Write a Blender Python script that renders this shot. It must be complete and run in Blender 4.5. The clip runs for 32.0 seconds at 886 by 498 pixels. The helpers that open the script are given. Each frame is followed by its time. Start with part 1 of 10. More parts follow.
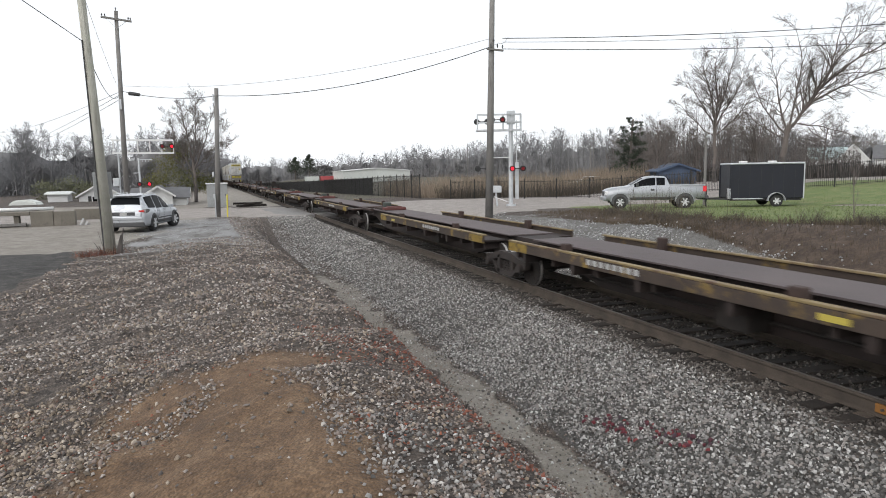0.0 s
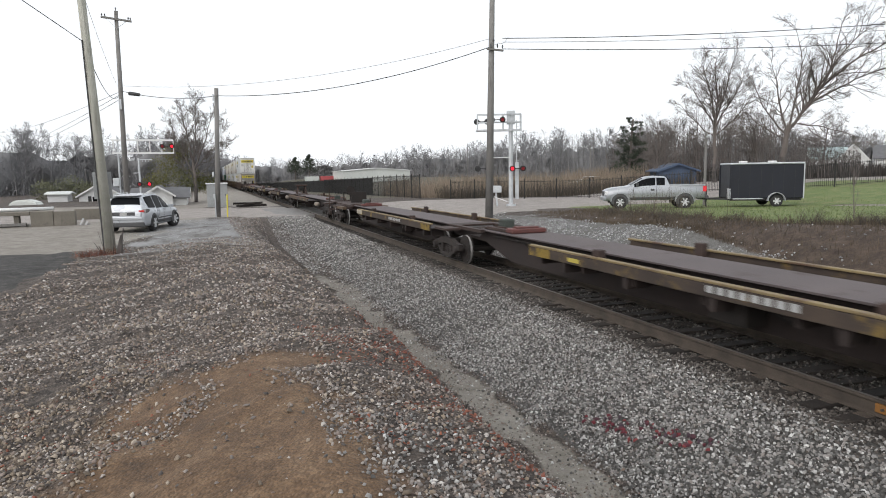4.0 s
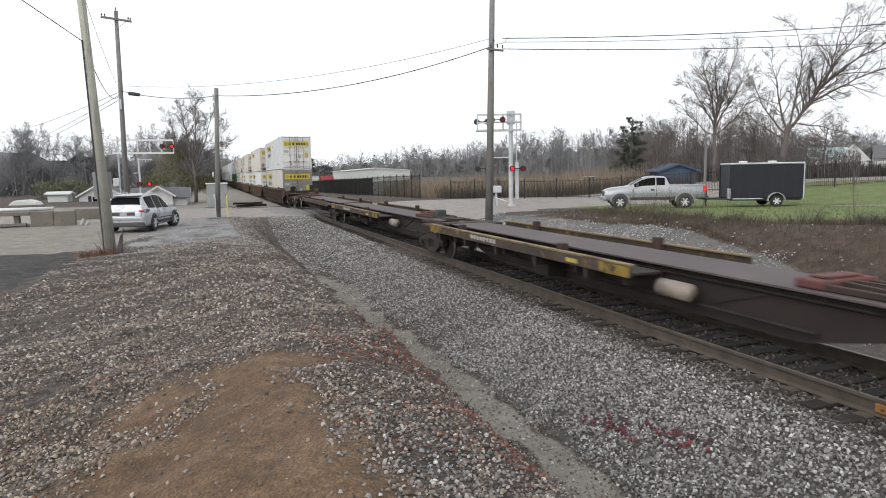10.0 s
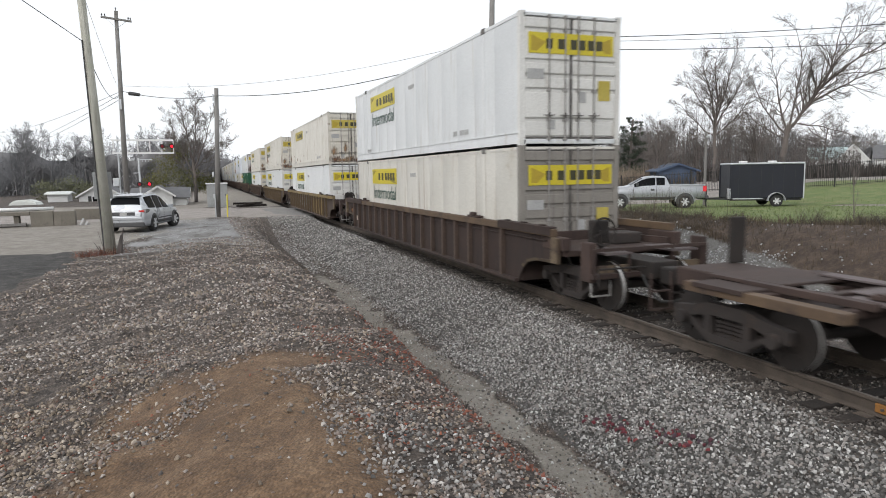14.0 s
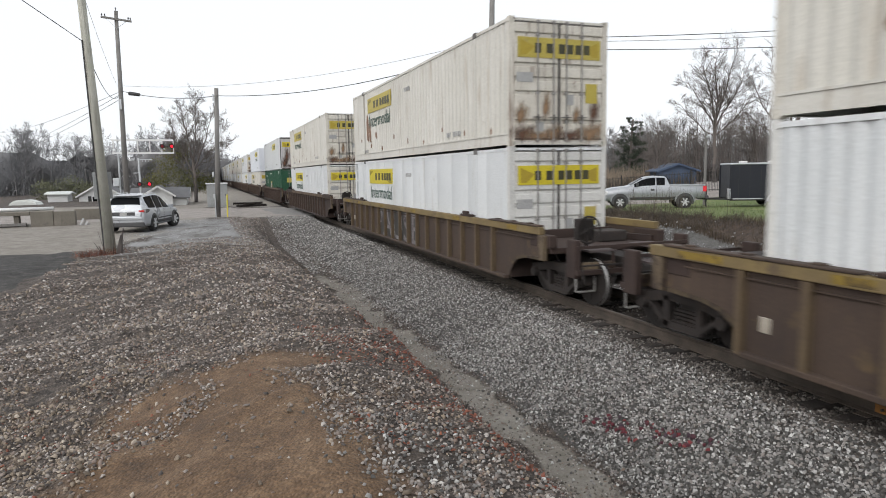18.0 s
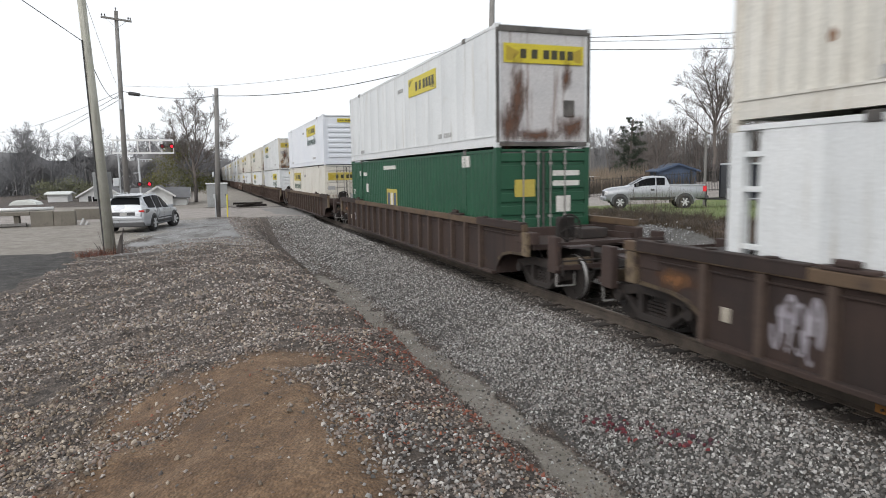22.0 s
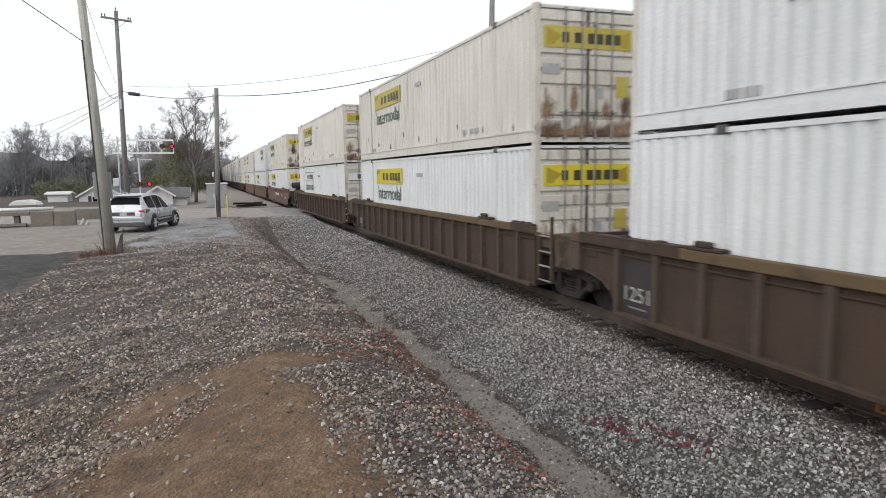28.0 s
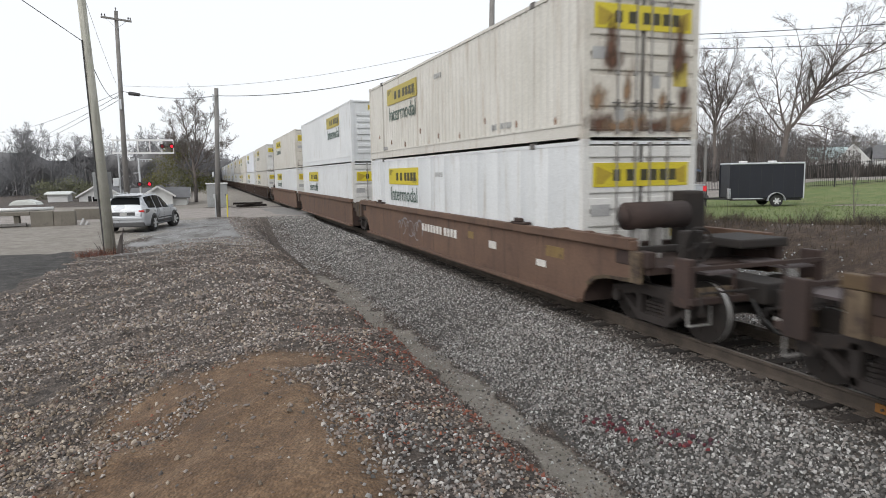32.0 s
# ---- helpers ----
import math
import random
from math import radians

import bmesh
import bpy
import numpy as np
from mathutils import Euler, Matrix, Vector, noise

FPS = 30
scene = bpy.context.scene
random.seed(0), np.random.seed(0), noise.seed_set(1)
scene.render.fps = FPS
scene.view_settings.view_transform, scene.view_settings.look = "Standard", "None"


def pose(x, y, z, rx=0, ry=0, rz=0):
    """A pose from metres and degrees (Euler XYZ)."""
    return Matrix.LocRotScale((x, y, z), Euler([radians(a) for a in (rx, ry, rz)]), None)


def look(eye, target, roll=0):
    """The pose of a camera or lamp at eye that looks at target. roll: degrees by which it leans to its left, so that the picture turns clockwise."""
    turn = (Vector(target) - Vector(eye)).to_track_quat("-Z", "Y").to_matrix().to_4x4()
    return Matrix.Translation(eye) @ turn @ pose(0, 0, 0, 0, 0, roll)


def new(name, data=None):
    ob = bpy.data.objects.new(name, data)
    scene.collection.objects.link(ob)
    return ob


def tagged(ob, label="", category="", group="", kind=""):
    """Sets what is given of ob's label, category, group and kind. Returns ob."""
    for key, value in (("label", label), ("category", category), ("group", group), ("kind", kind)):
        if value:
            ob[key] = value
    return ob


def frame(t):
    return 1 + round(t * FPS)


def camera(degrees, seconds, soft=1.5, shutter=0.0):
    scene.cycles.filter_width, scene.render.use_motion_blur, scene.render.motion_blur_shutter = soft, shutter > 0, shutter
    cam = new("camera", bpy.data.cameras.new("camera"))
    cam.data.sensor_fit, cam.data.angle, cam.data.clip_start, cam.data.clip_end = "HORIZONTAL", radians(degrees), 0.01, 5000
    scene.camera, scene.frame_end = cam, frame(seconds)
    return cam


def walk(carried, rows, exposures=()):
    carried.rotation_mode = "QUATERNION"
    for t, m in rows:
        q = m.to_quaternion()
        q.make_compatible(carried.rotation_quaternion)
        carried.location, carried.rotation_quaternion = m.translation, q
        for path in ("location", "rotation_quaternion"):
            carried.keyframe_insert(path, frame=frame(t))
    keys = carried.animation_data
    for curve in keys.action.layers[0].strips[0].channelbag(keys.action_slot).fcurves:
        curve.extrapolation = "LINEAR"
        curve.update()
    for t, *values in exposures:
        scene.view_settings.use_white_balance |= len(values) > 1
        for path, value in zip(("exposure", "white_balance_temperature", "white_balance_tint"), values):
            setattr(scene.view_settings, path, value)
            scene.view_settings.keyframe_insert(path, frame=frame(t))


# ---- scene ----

# The track runs along +y; z = 0 is the top of the rails; the camera stands over x = y = 0.
DEG = 69.04
YAW, PITCH, ROLL = radians(20.156), radians(6.719), -0.958
EYE = Vector((0.0, 0.0, 2.66))
AIM = EYE + Vector((math.sin(YAW) * math.cos(PITCH), math.cos(YAW) * math.cos(PITCH), -math.sin(PITCH))) * 10
cam = camera(DEG, 32.0, soft=0.92, shutter=0.3)
HOLD = look(EYE, AIM, ROLL)
# the film camera opens up while the dark green box passes
walk(cam, [(0, HOLD), (32, HOLD)], exposures=[(0, 0.25), (14, 0.24), (17, 0.20), (21.8, 0.22), (23, 0.44), (24, 0.46), (25, 0.27), (28, 0.20), (32, 0.18)])

TX = 7.896          # centre line of the track
SPEED = 11.53       # train, metres a second towards -y
CLIP = 32.0

# ---- light: overcast winter afternoon ----
world = bpy.data.worlds.new("overcast_sky")
scene.world = world
world.use_nodes = True
wn = world.node_tree
wn.nodes.clear()
w_out = wn.nodes.new("ShaderNodeOutputWorld")
w_bg = wn.nodes.new("ShaderNodeBackground")
w_sky = wn.nodes.new("ShaderNodeTexSky")
w_sky.sky_type = "NISHITA"
w_sky.sun_disc = False
w_sky.sun_elevation = radians(36)
w_sky.sun_rotation = radians(236)
w_sky.dust_density = 4.0
w_dim = wn.nodes.new("ShaderNodeVectorMath")
w_dim.operation = "SCALE"
w_dim.inputs["Scale"].default_value = 0.10
w_mix = wn.nodes.new("ShaderNodeMix")
w_mix.data_type = "RGBA"
w_mix.inputs[0].default_value = 0.86
w_mix.inputs[7].default_value = (0.955, 0.985, 1.025, 1)
w_bg.inputs["Strength"].default_value = 1.02
wn.links.new(w_sky.outputs[0], w_dim.inputs[0])
wn.links.new(w_dim.outputs[0], w_mix.inputs[6])
wn.links.new(w_mix.outputs[2], w_bg.inputs["Color"])
wn.links.new(w_bg.outputs[0], w_out.inputs["Surface"])
sun = new("sun", bpy.data.lights.new("sun", "SUN"))
sun.data.energy = 1.5
sun.data.angle = radians(60)
sun.data.color = (1.0, 0.985, 0.96)
sun.matrix_basis = look((-36, -24, 31), (0, 0, 0))


# ---- materials ----
def ramp(nt, src, stops):
    n = nt.nodes.new("ShaderNodeValToRGB")
    el = n.color_ramp.elements
    while len(el) < len(stops):
        el.new(0.5)
    for e, (pos, col) in zip(el, stops):
        e.position = pos
        e.color = (*col, 1) if len(col) == 3 else col
    nt.links.new(src, n.inputs[0])
    return n.outputs[0]


def noise_node(nt, vec, scale, detail=4.0, rough=0.6, stretch=None):
    if stretch:
        m = nt.nodes.new("ShaderNodeMapping")
        m.inputs["Scale"].default_value = stretch
        nt.links.new(vec, m.inputs[0])
        vec = m.outputs[0]
    n = nt.nodes.new("ShaderNodeTexNoise")
    n.inputs["Scale"].default_value = scale
    n.inputs["Detail"].default_value = detail
    n.inputs["Roughness"].default_value = rough
    nt.links.new(vec, n.inputs["Vector"])
    return n.outputs[0]


def blend(nt, fac, a, b, how="MIX"):
    n = nt.nodes.new("ShaderNodeMix")
    n.data_type = "RGBA"
    n.blend_type = how
    for sock, val in ((n.inputs[0], fac), (n.inputs[6], a), (n.inputs[7], b)):
        if isinstance(val, (int, float)):
            sock.default_value = val
        elif isinstance(val, tuple):
            sock.default_value = (*val, 1)
        else:
            nt.links.new(val, sock)
    return n.outputs[2]


def mat(name, a, b, rough=0.8, metal=0.0, scale=2.0, fine=30.0, bump=0.15, dist=0.01, stain=None, stain_at=0.58,
        streak=None, streak_at=0.6, rand=0.0, island=0.0, rough_var=0.15):
    """Two tones mixed by a coarse noise, speckled by a fine one; stain: patches of a third tone; streak: upright runs."""
    m = bpy.data.materials.new(name)
    m.use_nodes = True
    nt = m.node_tree
    bsdf = nt.nodes["Principled BSDF"]
    co = nt.nodes.new("ShaderNodeTexCoord").outputs["Object"]
    if rand or island:
        off = nt.nodes.new("ShaderNodeNewGeometry").outputs["Random Per Island"] if island else nt.nodes.new("ShaderNodeObjectInfo").outputs["Random"]
    if rand:
        add = nt.nodes.new("ShaderNodeVectorMath")
        add.operation = "MULTIPLY_ADD"
        comb = nt.nodes.new("ShaderNodeCombineXYZ")
        for k in range(3):
            nt.links.new(off, comb.inputs[k])
        nt.links.new(comb.outputs[0], add.inputs[0])
        add.inputs[1].default_value = (37.0, 17.0, 53.0)
        nt.links.new(co, add.inputs[2])
        co = add.outputs[0]
    big = noise_node(nt, co, scale, 5)
    small = noise_node(nt, co, fine, 3)
    col = ramp(nt, big, [(0.3, a), (0.7, b)])
    if streak:
        run = noise_node(nt, co, 6.0, 4, 0.6, (1.0, 1.0, 0.07))
        fac = ramp(nt, run, [(streak_at, (0, 0, 0)), (min(streak_at + 0.2, 1), (1, 1, 1))])
        col = blend(nt, fac, col, streak)
    if stain:
        pat = noise_node(nt, co, scale * 1.7, 6, 0.7)
        fac = ramp(nt, pat, [(stain_at, (0, 0, 0)), (min(stain_at + 0.12, 1), (1, 1, 1))])
        col = blend(nt, fac, col, stain)
    speck = ramp(nt, small, [(0.25, (0.72, 0.72, 0.72)), (0.75, (1.0, 1.0, 1.0))])
    col = blend(nt, 1.0, col, speck, "MULTIPLY")
    if rand or island:
        amp = max(rand, island)
        tone = ramp(nt, off, [(0.0, (1 - amp,) * 3), (1.0, (1.0, 1.0, 1.0))])
        col = blend(nt, 1.0, col, tone, "MULTIPLY")
    nt.links.new(col, bsdf.inputs["Base Color"])
    r = nt.nodes.new("ShaderNodeMapRange")
    r.inputs["To Min"].default_value = max(rough - rough_var, 0.03)
    r.inputs["To Max"].default_value = min(rough + rough_var, 1)
    nt.links.new(big, r.inputs["Value"])
    nt.links.new(r.outputs[0], bsdf.inputs["Roughness"])
    bsdf.inputs["Metallic"].default_value = metal
    if bump:
        bn = nt.nodes.new("ShaderNodeBump")
        bn.inputs["Strength"].default_value = bump
        bn.inputs["Distance"].default_value = dist
        nt.links.new(small, bn.inputs["Height"])
        nt.links.new(bn.outputs[0], bsdf.inputs["Normal"])
    return m


def stone_mat(name, stops):
    """Each stone takes its own tone from the stops."""
    m = bpy.data.materials.new(name)
    m.use_nodes = True
    nt = m.node_tree
    bsdf = nt.nodes["Principled BSDF"]
    one = nt.nodes.new("ShaderNodeNewGeometry").outputs["Random Per Island"]
    co = nt.nodes.new("ShaderNodeTexCoord").outputs["Object"]
    grain = noise_node(nt, co, 90.0, 3)
    col = blend(nt, 1.0, ramp(nt, one, stops), ramp(nt, grain, [(0.25, (0.7, 0.7, 0.7)), (0.75, (1, 1, 1))]), "MULTIPLY")
    nt.links.new(col, bsdf.inputs["Base Color"])
    bsdf.inputs["Roughness"].default_value = 0.9
    return m


def glow(name, col, strength):
    m = bpy.data.materials.new(name)
    m.use_nodes = True
    b = m.node_tree.nodes["Principled BSDF"]
    b.inputs["Base Color"].default_value = (*col, 1)
    b.inputs["Emission Color"].default_value = (*col, 1)
    b.inputs["Emission Strength"].default_value = strength
    b.inputs["Roughness"].default_value = 0.3
    return m


RUST = (0.11, 0.045, 0.022)
M = {}
M["rail_side"] = mat("rail_side", (0.051, 0.040, 0.032), (0.106, 0.084, 0.067), 0.9, 0.0, 3, 60, 0.3)
M["orange_paint"] = mat("orange_paint", (0.34, 0.15, 0.03), (0.22, 0.10, 0.03), 0.8, 0.0, 5, 50, 0.2, stain=(0.07, 0.05, 0.04), stain_at=0.52)
M["rail_top"] = mat("rail_top", (0.17, 0.148, 0.13), (0.27, 0.245, 0.22), 0.5, 0.5, 4, 80, 0.05)
M["tie"] = mat("tie_timber", (0.018, 0.014, 0.012), (0.052, 0.04, 0.033), 0.95, 0, 4, 40, 0.5, 0.02, rand=0.5)
M["car_brown"] = mat("car_brown", (0.034, 0.020, 0.017), (0.068, 0.042, 0.034), 0.85, 0.0, 1.4, 25, 0.15, streak=(0.026, 0.017, 0.015), stain=(0.095, 0.052, 0.036), stain_at=0.62, rand=0.25)
M["car_tan"] = mat("car_tan", (0.105, 0.060, 0.041), (0.165, 0.098, 0.066), 0.8, 0.0, 1.0, 22, 0.15, streak=(0.055, 0.036, 0.029), streak_at=0.56, stain=(0.085, 0.05, 0.036), rand=0.15)
M["well_tan"] = mat("well_tan", (0.048, 0.028, 0.020), (0.081, 0.049, 0.033), 0.88, 0.0, 0.9, 25, 0.25, streak=(0.032, 0.021, 0.017), streak_at=0.53, stain=(0.091, 0.062, 0.042), stain_at=0.60, rand=0.15)
M["ochre_chord"] = mat("ochre_chord", (0.128, 0.084, 0.036), (0.092, 0.060, 0.034), 0.8, 0.0, 0.9, 30, 0.15, stain=(0.048, 0.030, 0.024), stain_at=0.54)
M["well_brown"] = mat("well_brown", (0.027, 0.016, 0.014), (0.059, 0.035, 0.027), 0.88, 0.0, 0.9, 25, 0.25, streak=(0.018, 0.013, 0.011), streak_at=0.53, stain=(0.100, 0.062, 0.040), stain_at=0.61, rand=0.3)
M["car_orange"] = mat("car_orange", (0.165, 0.105, 0.034), (0.225, 0.15, 0.055), 0.75, 0.0, 1.2, 25, 0.15, streak=(0.14, 0.08, 0.045), stain=(0.085, 0.05, 0.034), stain_at=0.57)
# sill, trough and bracket steel: shadow under the wings put into the colour
M["sill_shaded"] = mat("sill_shaded", (0.016, 0.011, 0.010), (0.036, 0.024, 0.021), 0.9, 0.0, 1.1, 25, 0.2, stain=(0.05, 0.03, 0.024), stain_at=0.64)
M["deck"] = mat("deck_steel", (0.08, 0.062, 0.062), (0.13, 0.105, 0.104), 0.75, 0.1, 0.8, 40, 0.2, stain=(0.062, 0.04, 0.036), rand=0.12)
M["wing_edge"] = mat("wing_edge", (0.255, 0.191, 0.086), (0.165, 0.120, 0.064), 0.7, 0.0, 0.9, 30, 0.2, stain=(0.098, 0.056, 0.038), stain_at=0.5)
M["wing_dull"] = mat("wing_dull", (0.036, 0.025, 0.021), (0.085, 0.06, 0.044), 0.8, 0.0, 1.3, 30, 0.2, stain=(0.25, 0.165, 0.04), stain_at=0.56, rand=0.2)
M["end_yellow"] = mat("end_yellow", (0.306, 0.204, 0.025), (0.221, 0.145, 0.030), 0.75, 0.0, 1.6, 30, 0.15, stain=(0.051, 0.032, 0.022), stain_at=0.50, rand=0.2)
M["rib_tan"] = mat("rib_tan", (0.044, 0.028, 0.023), (0.093, 0.063, 0.048), 0.8, 0.0, 1.2, 25, 0.15, streak=(0.076, 0.051, 0.038))
M["yellow_chord"] = mat("yellow_chord", (0.23, 0.165, 0.065), (0.155, 0.112, 0.056), 0.75, 0.0, 0.9, 30, 0.15, stain=(0.10, 0.07, 0.045), stain_at=0.53)
M["tan_chord"] = mat("tan_chord", (0.122, 0.079, 0.045), (0.086, 0.056, 0.036), 0.8, 0.0, 0.9, 30, 0.15, stain=(0.050, 0.032, 0.025), stain_at=0.52)
M["well_yellowed"] = mat("well_yellowed", (0.044, 0.029, 0.023), (0.08, 0.053, 0.038), 0.85, 0.0, 0.9, 25, 0.15, streak=(0.036, 0.026, 0.021), stain=(0.135, 0.092, 0.042), stain_at=0.60)
M["rib_yellowed"] = mat("rib_yellowed", (0.082, 0.056, 0.036), (0.14, 0.098, 0.052), 0.8, 0.0, 1.2, 25, 0.15, streak=(0.08, 0.055, 0.04), stain=(0.07, 0.048, 0.036))
M["worn_steel"] = mat("worn_steel", (0.26, 0.25, 0.24), (0.40, 0.385, 0.37), 0.6, 0.2, 3, 30, 0.1)
M["cream_plate"] = mat("cream_plate", (0.33, 0.29, 0.235), (0.43, 0.385, 0.32), 0.6, 0, 3, 30, 0.1, stain=(0.26, 0.19, 0.14))
M["green_block"] = mat("green_block", (0.035, 0.042, 0.036), (0.055, 0.065, 0.056), 0.7, 0, 3, 30, 0.1)
# both bogie steels are darkened to hold the deep shade beneath the cars
M["bogie"] = mat("bogie_steel", (0.012, 0.010, 0.009), (0.028, 0.021, 0.018), 0.9, 0.0, 3, 40, 0.3)
M["bogie_grey"] = mat("bogie_grey", (0.018, 0.014, 0.013), (0.038, 0.030, 0.027), 0.9, 0.0, 3, 40, 0.3, stain=(0.055, 0.036, 0.026), stain_at=0.56)
M["tread"] = mat("wheel_tread", (0.420, 0.405, 0.390), (0.690, 0.675, 0.660), 0.4, 0.5, 4, 60, 0.03)
M["end_cream"] = mat("end_cream", (0.111, 0.078, 0.047), (0.200, 0.151, 0.095), 0.8, 0.0, 2.4, 30, 0.15, streak=(0.043, 0.027, 0.020), streak_at=0.5, stain=(0.051, 0.032, 0.024), stain_at=0.50, rand=0.2)
M["arch_tan"] = mat("arch_tan", (0.061, 0.043, 0.024), (0.101, 0.072, 0.042), 0.85, 0.0, 2.0, 30, 0.15, stain=(0.032, 0.020, 0.016), stain_at=0.48)
M["number_panel"] = mat("number_panel", (0.026, 0.022, 0.024), (0.046, 0.038, 0.038), 0.85, 0.0, 1.5, 30, 0.1)
M["red_plate"] = mat("red_oxide", (0.145, 0.04, 0.035), (0.09, 0.042, 0.036), 0.75, 0, 3, 30, 0.2)
M["tank"] = mat("pale_tank", (0.30, 0.26, 0.22), (0.22, 0.18, 0.15), 0.6, 0, 3, 30, 0.1)
M["box_white"] = mat("box_white", (0.66, 0.68, 0.69), (0.76, 0.775, 0.785), 0.5, 0, 0.5, 30, 0.05, streak=(0.50, 0.475, 0.43), streak_at=0.58, stain=(0.60, 0.60, 0.585), stain_at=0.62, rand=0.06)
M["box_cream"] = mat("box_cream", (0.61, 0.588, 0.53), (0.725, 0.705, 0.655), 0.55, 0, 0.5, 30, 0.05, streak=(0.40, 0.33, 0.255), streak_at=0.56, stain=(0.50, 0.45, 0.37), stain_at=0.64, rand=0.08)
M["box_blue"] = mat("box_bluewhite", (0.70, 0.73, 0.79), (0.78, 0.80, 0.84), 0.5, 0, 0.7, 30, 0.05, streak=(0.55, 0.55, 0.55), streak_at=0.68)
M["box_green"] = mat("box_green", (0.007, 0.060, 0.028), (0.012, 0.085, 0.041), 0.5, 0, 0.8, 30, 0.05, streak=(0.02, 0.09, 0.05), streak_at=0.62)
M["door_white"] = mat("door_white", (0.66, 0.65, 0.62), (0.76, 0.755, 0.73), 0.55, 0, 0.9, 30, 0.08, streak=(0.40, 0.32, 0.25), streak_at=0.62, rand=0.10)
M["door_rusty"] = mat("door_rusty", (0.60, 0.56, 0.49), (0.72, 0.69, 0.62), 0.6, 0, 1.3, 30, 0.08, streak=(0.19, 0.115, 0.078), streak_at=0.56, stain=(0.17, 0.11, 0.075), stain_at=0.63, rand=0.1)
M["end_rusty"] = mat("end_rusty", (0.50, 0.49, 0.50), (0.62, 0.60, 0.60), 0.6, 0, 1.1, 30, 0.08, streak=(0.17, 0.095, 0.065), streak_at=0.56, stain=(0.33, 0.24, 0.18), stain_at=0.66)
M["door_grey"] = mat("door_grey", (0.20, 0.185, 0.165), (0.27, 0.25, 0.225), 0.65, 0, 1.2, 30, 0.08, streak=(0.12, 0.10, 0.09))
M["frame_dark"] = mat("frame_dark", (0.05, 0.046, 0.044), (0.15, 0.138, 0.128), 0.7, 0, 3, 40, 0.1)
M["sign_yellow"] = mat("sign_yellow", (0.60, 0.49, 0.02), (0.69, 0.57, 0.03), 0.45, 0, 0.8, 30, 0.0, stain=(0.62, 0.50, 0.05), rand=0.1)
M["sign_faded"] = mat("sign_faded", (0.45, 0.36, 0.05), (0.54, 0.44, 0.10), 0.55, 0, 0.8, 30, 0.0, stain=(0.40, 0.32, 0.12), rand=0.1)
M["sign_ink"] = mat("sign_ink", (0.03, 0.028, 0.01), (0.06, 0.055, 0.02), 0.5, 0, 3, 30, 0)
M["ink_green"] = mat("ink_green", (0.03, 0.085, 0.06), (0.06, 0.11, 0.085), 0.5, 0, 1.5, 30, 0)
M["ink_grey"] = mat("ink_grey", (0.33, 0.33, 0.33), (0.45, 0.45, 0.44), 0.6, 0, 3, 30, 0)
M["ink_white"] = mat("ink_white", (0.6, 0.58, 0.54), (0.72, 0.7, 0.67), 0.6, 0, 3, 30, 0, stain=(0.2, 0.15, 0.12))
M["ink_faint"] = mat("faded_spray", (0.15, 0.135, 0.14), (0.25, 0.235, 0.245), 0.7, 0, 1.5, 30, 0, stain=(0.06, 0.043, 0.045), stain_at=0.5)
M["ink_number"] = mat("worn_number", (0.36, 0.34, 0.33), (0.48, 0.46, 0.44), 0.7, 0, 3, 30, 0, stain=(0.10, 0.08, 0.075), stain_at=0.56)
M["ink_lilac"] = mat("lilac_spray", (0.24, 0.22, 0.25), (0.36, 0.34, 0.37), 0.7, 0, 3, 30, 0, stain=(0.10, 0.08, 0.08), stain_at=0.56)
M["ink_black"] = mat("ink_black", (0.02, 0.02, 0.02), (0.05, 0.045, 0.04), 0.6, 0, 3, 30, 0)
M["wood_pole"] = mat("wood_pole", (0.165, 0.158, 0.15), (0.25, 0.24, 0.228), 0.9, 0, 1.5, 50, 0.4, 0.01, streak=(0.11, 0.102, 0.094), streak_at=0.55)
M["pole_moss"] = mat("pole_moss", (0.39, 0.385, 0.33), (0.52, 0.51, 0.45), 0.9, 0, 1.5, 50, 0.4, 0.01, streak=(0.20, 0.195, 0.165), streak_at=0.55, stain=(0.40, 0.41, 0.33), stain_at=0.56)
M["wire"] = mat("wire", (0.05, 0.05, 0.05), (0.09, 0.09, 0.09), 0.6, 0.2, 3, 30, 0)
M["wire_pale"] = mat("wire_pale", (0.30, 0.30, 0.31), (0.40, 0.40, 0.41), 0.5, 0.5, 3, 30, 0)
M["galv"] = mat("galvanised", (0.50, 0.52, 0.54), (0.66, 0.68, 0.70), 0.5, 0.4, 2, 30, 0.05)
M["black"] = mat("black_paint", (0.015, 0.015, 0.016), (0.035, 0.035, 0.036), 0.6, 0, 3, 30, 0.05)
M["iron"] = mat("black_iron", (0.018, 0.018, 0.018), (0.04, 0.038, 0.036), 0.6, 0.2, 3, 30, 0.05)
M["red_lit"] = glow("red_lamp_lit", (0.85, 0.015, 0.035), 1.3)
M["red_dim"] = glow("red_lamp_dim", (0.25, 0.01, 0.015), 0.25)
M["silver"] = mat("silver_paint", (0.50, 0.52, 0.55), (0.55, 0.57, 0.60), 0.28, 0.3, 1, 200, 0.0, rough_var=0.05)
M["silver_truck"] = mat("silver_truck", (0.37, 0.385, 0.41), (0.43, 0.445, 0.47), 0.3, 0.4, 1, 200, 0.0, rough_var=0.05)
M["glass"] = mat("dark_glass", (0.008, 0.009, 0.010), (0.014, 0.015, 0.017), 0.12, 0.0, 1, 30, 0.0, rough_var=0.03)
M["glass"].node_tree.nodes["Principled BSDF"].inputs["Specular IOR Level"].default_value = 0.16
M["glass"].node_tree.nodes["Principled BSDF"].inputs["IOR"].default_value = 1.13
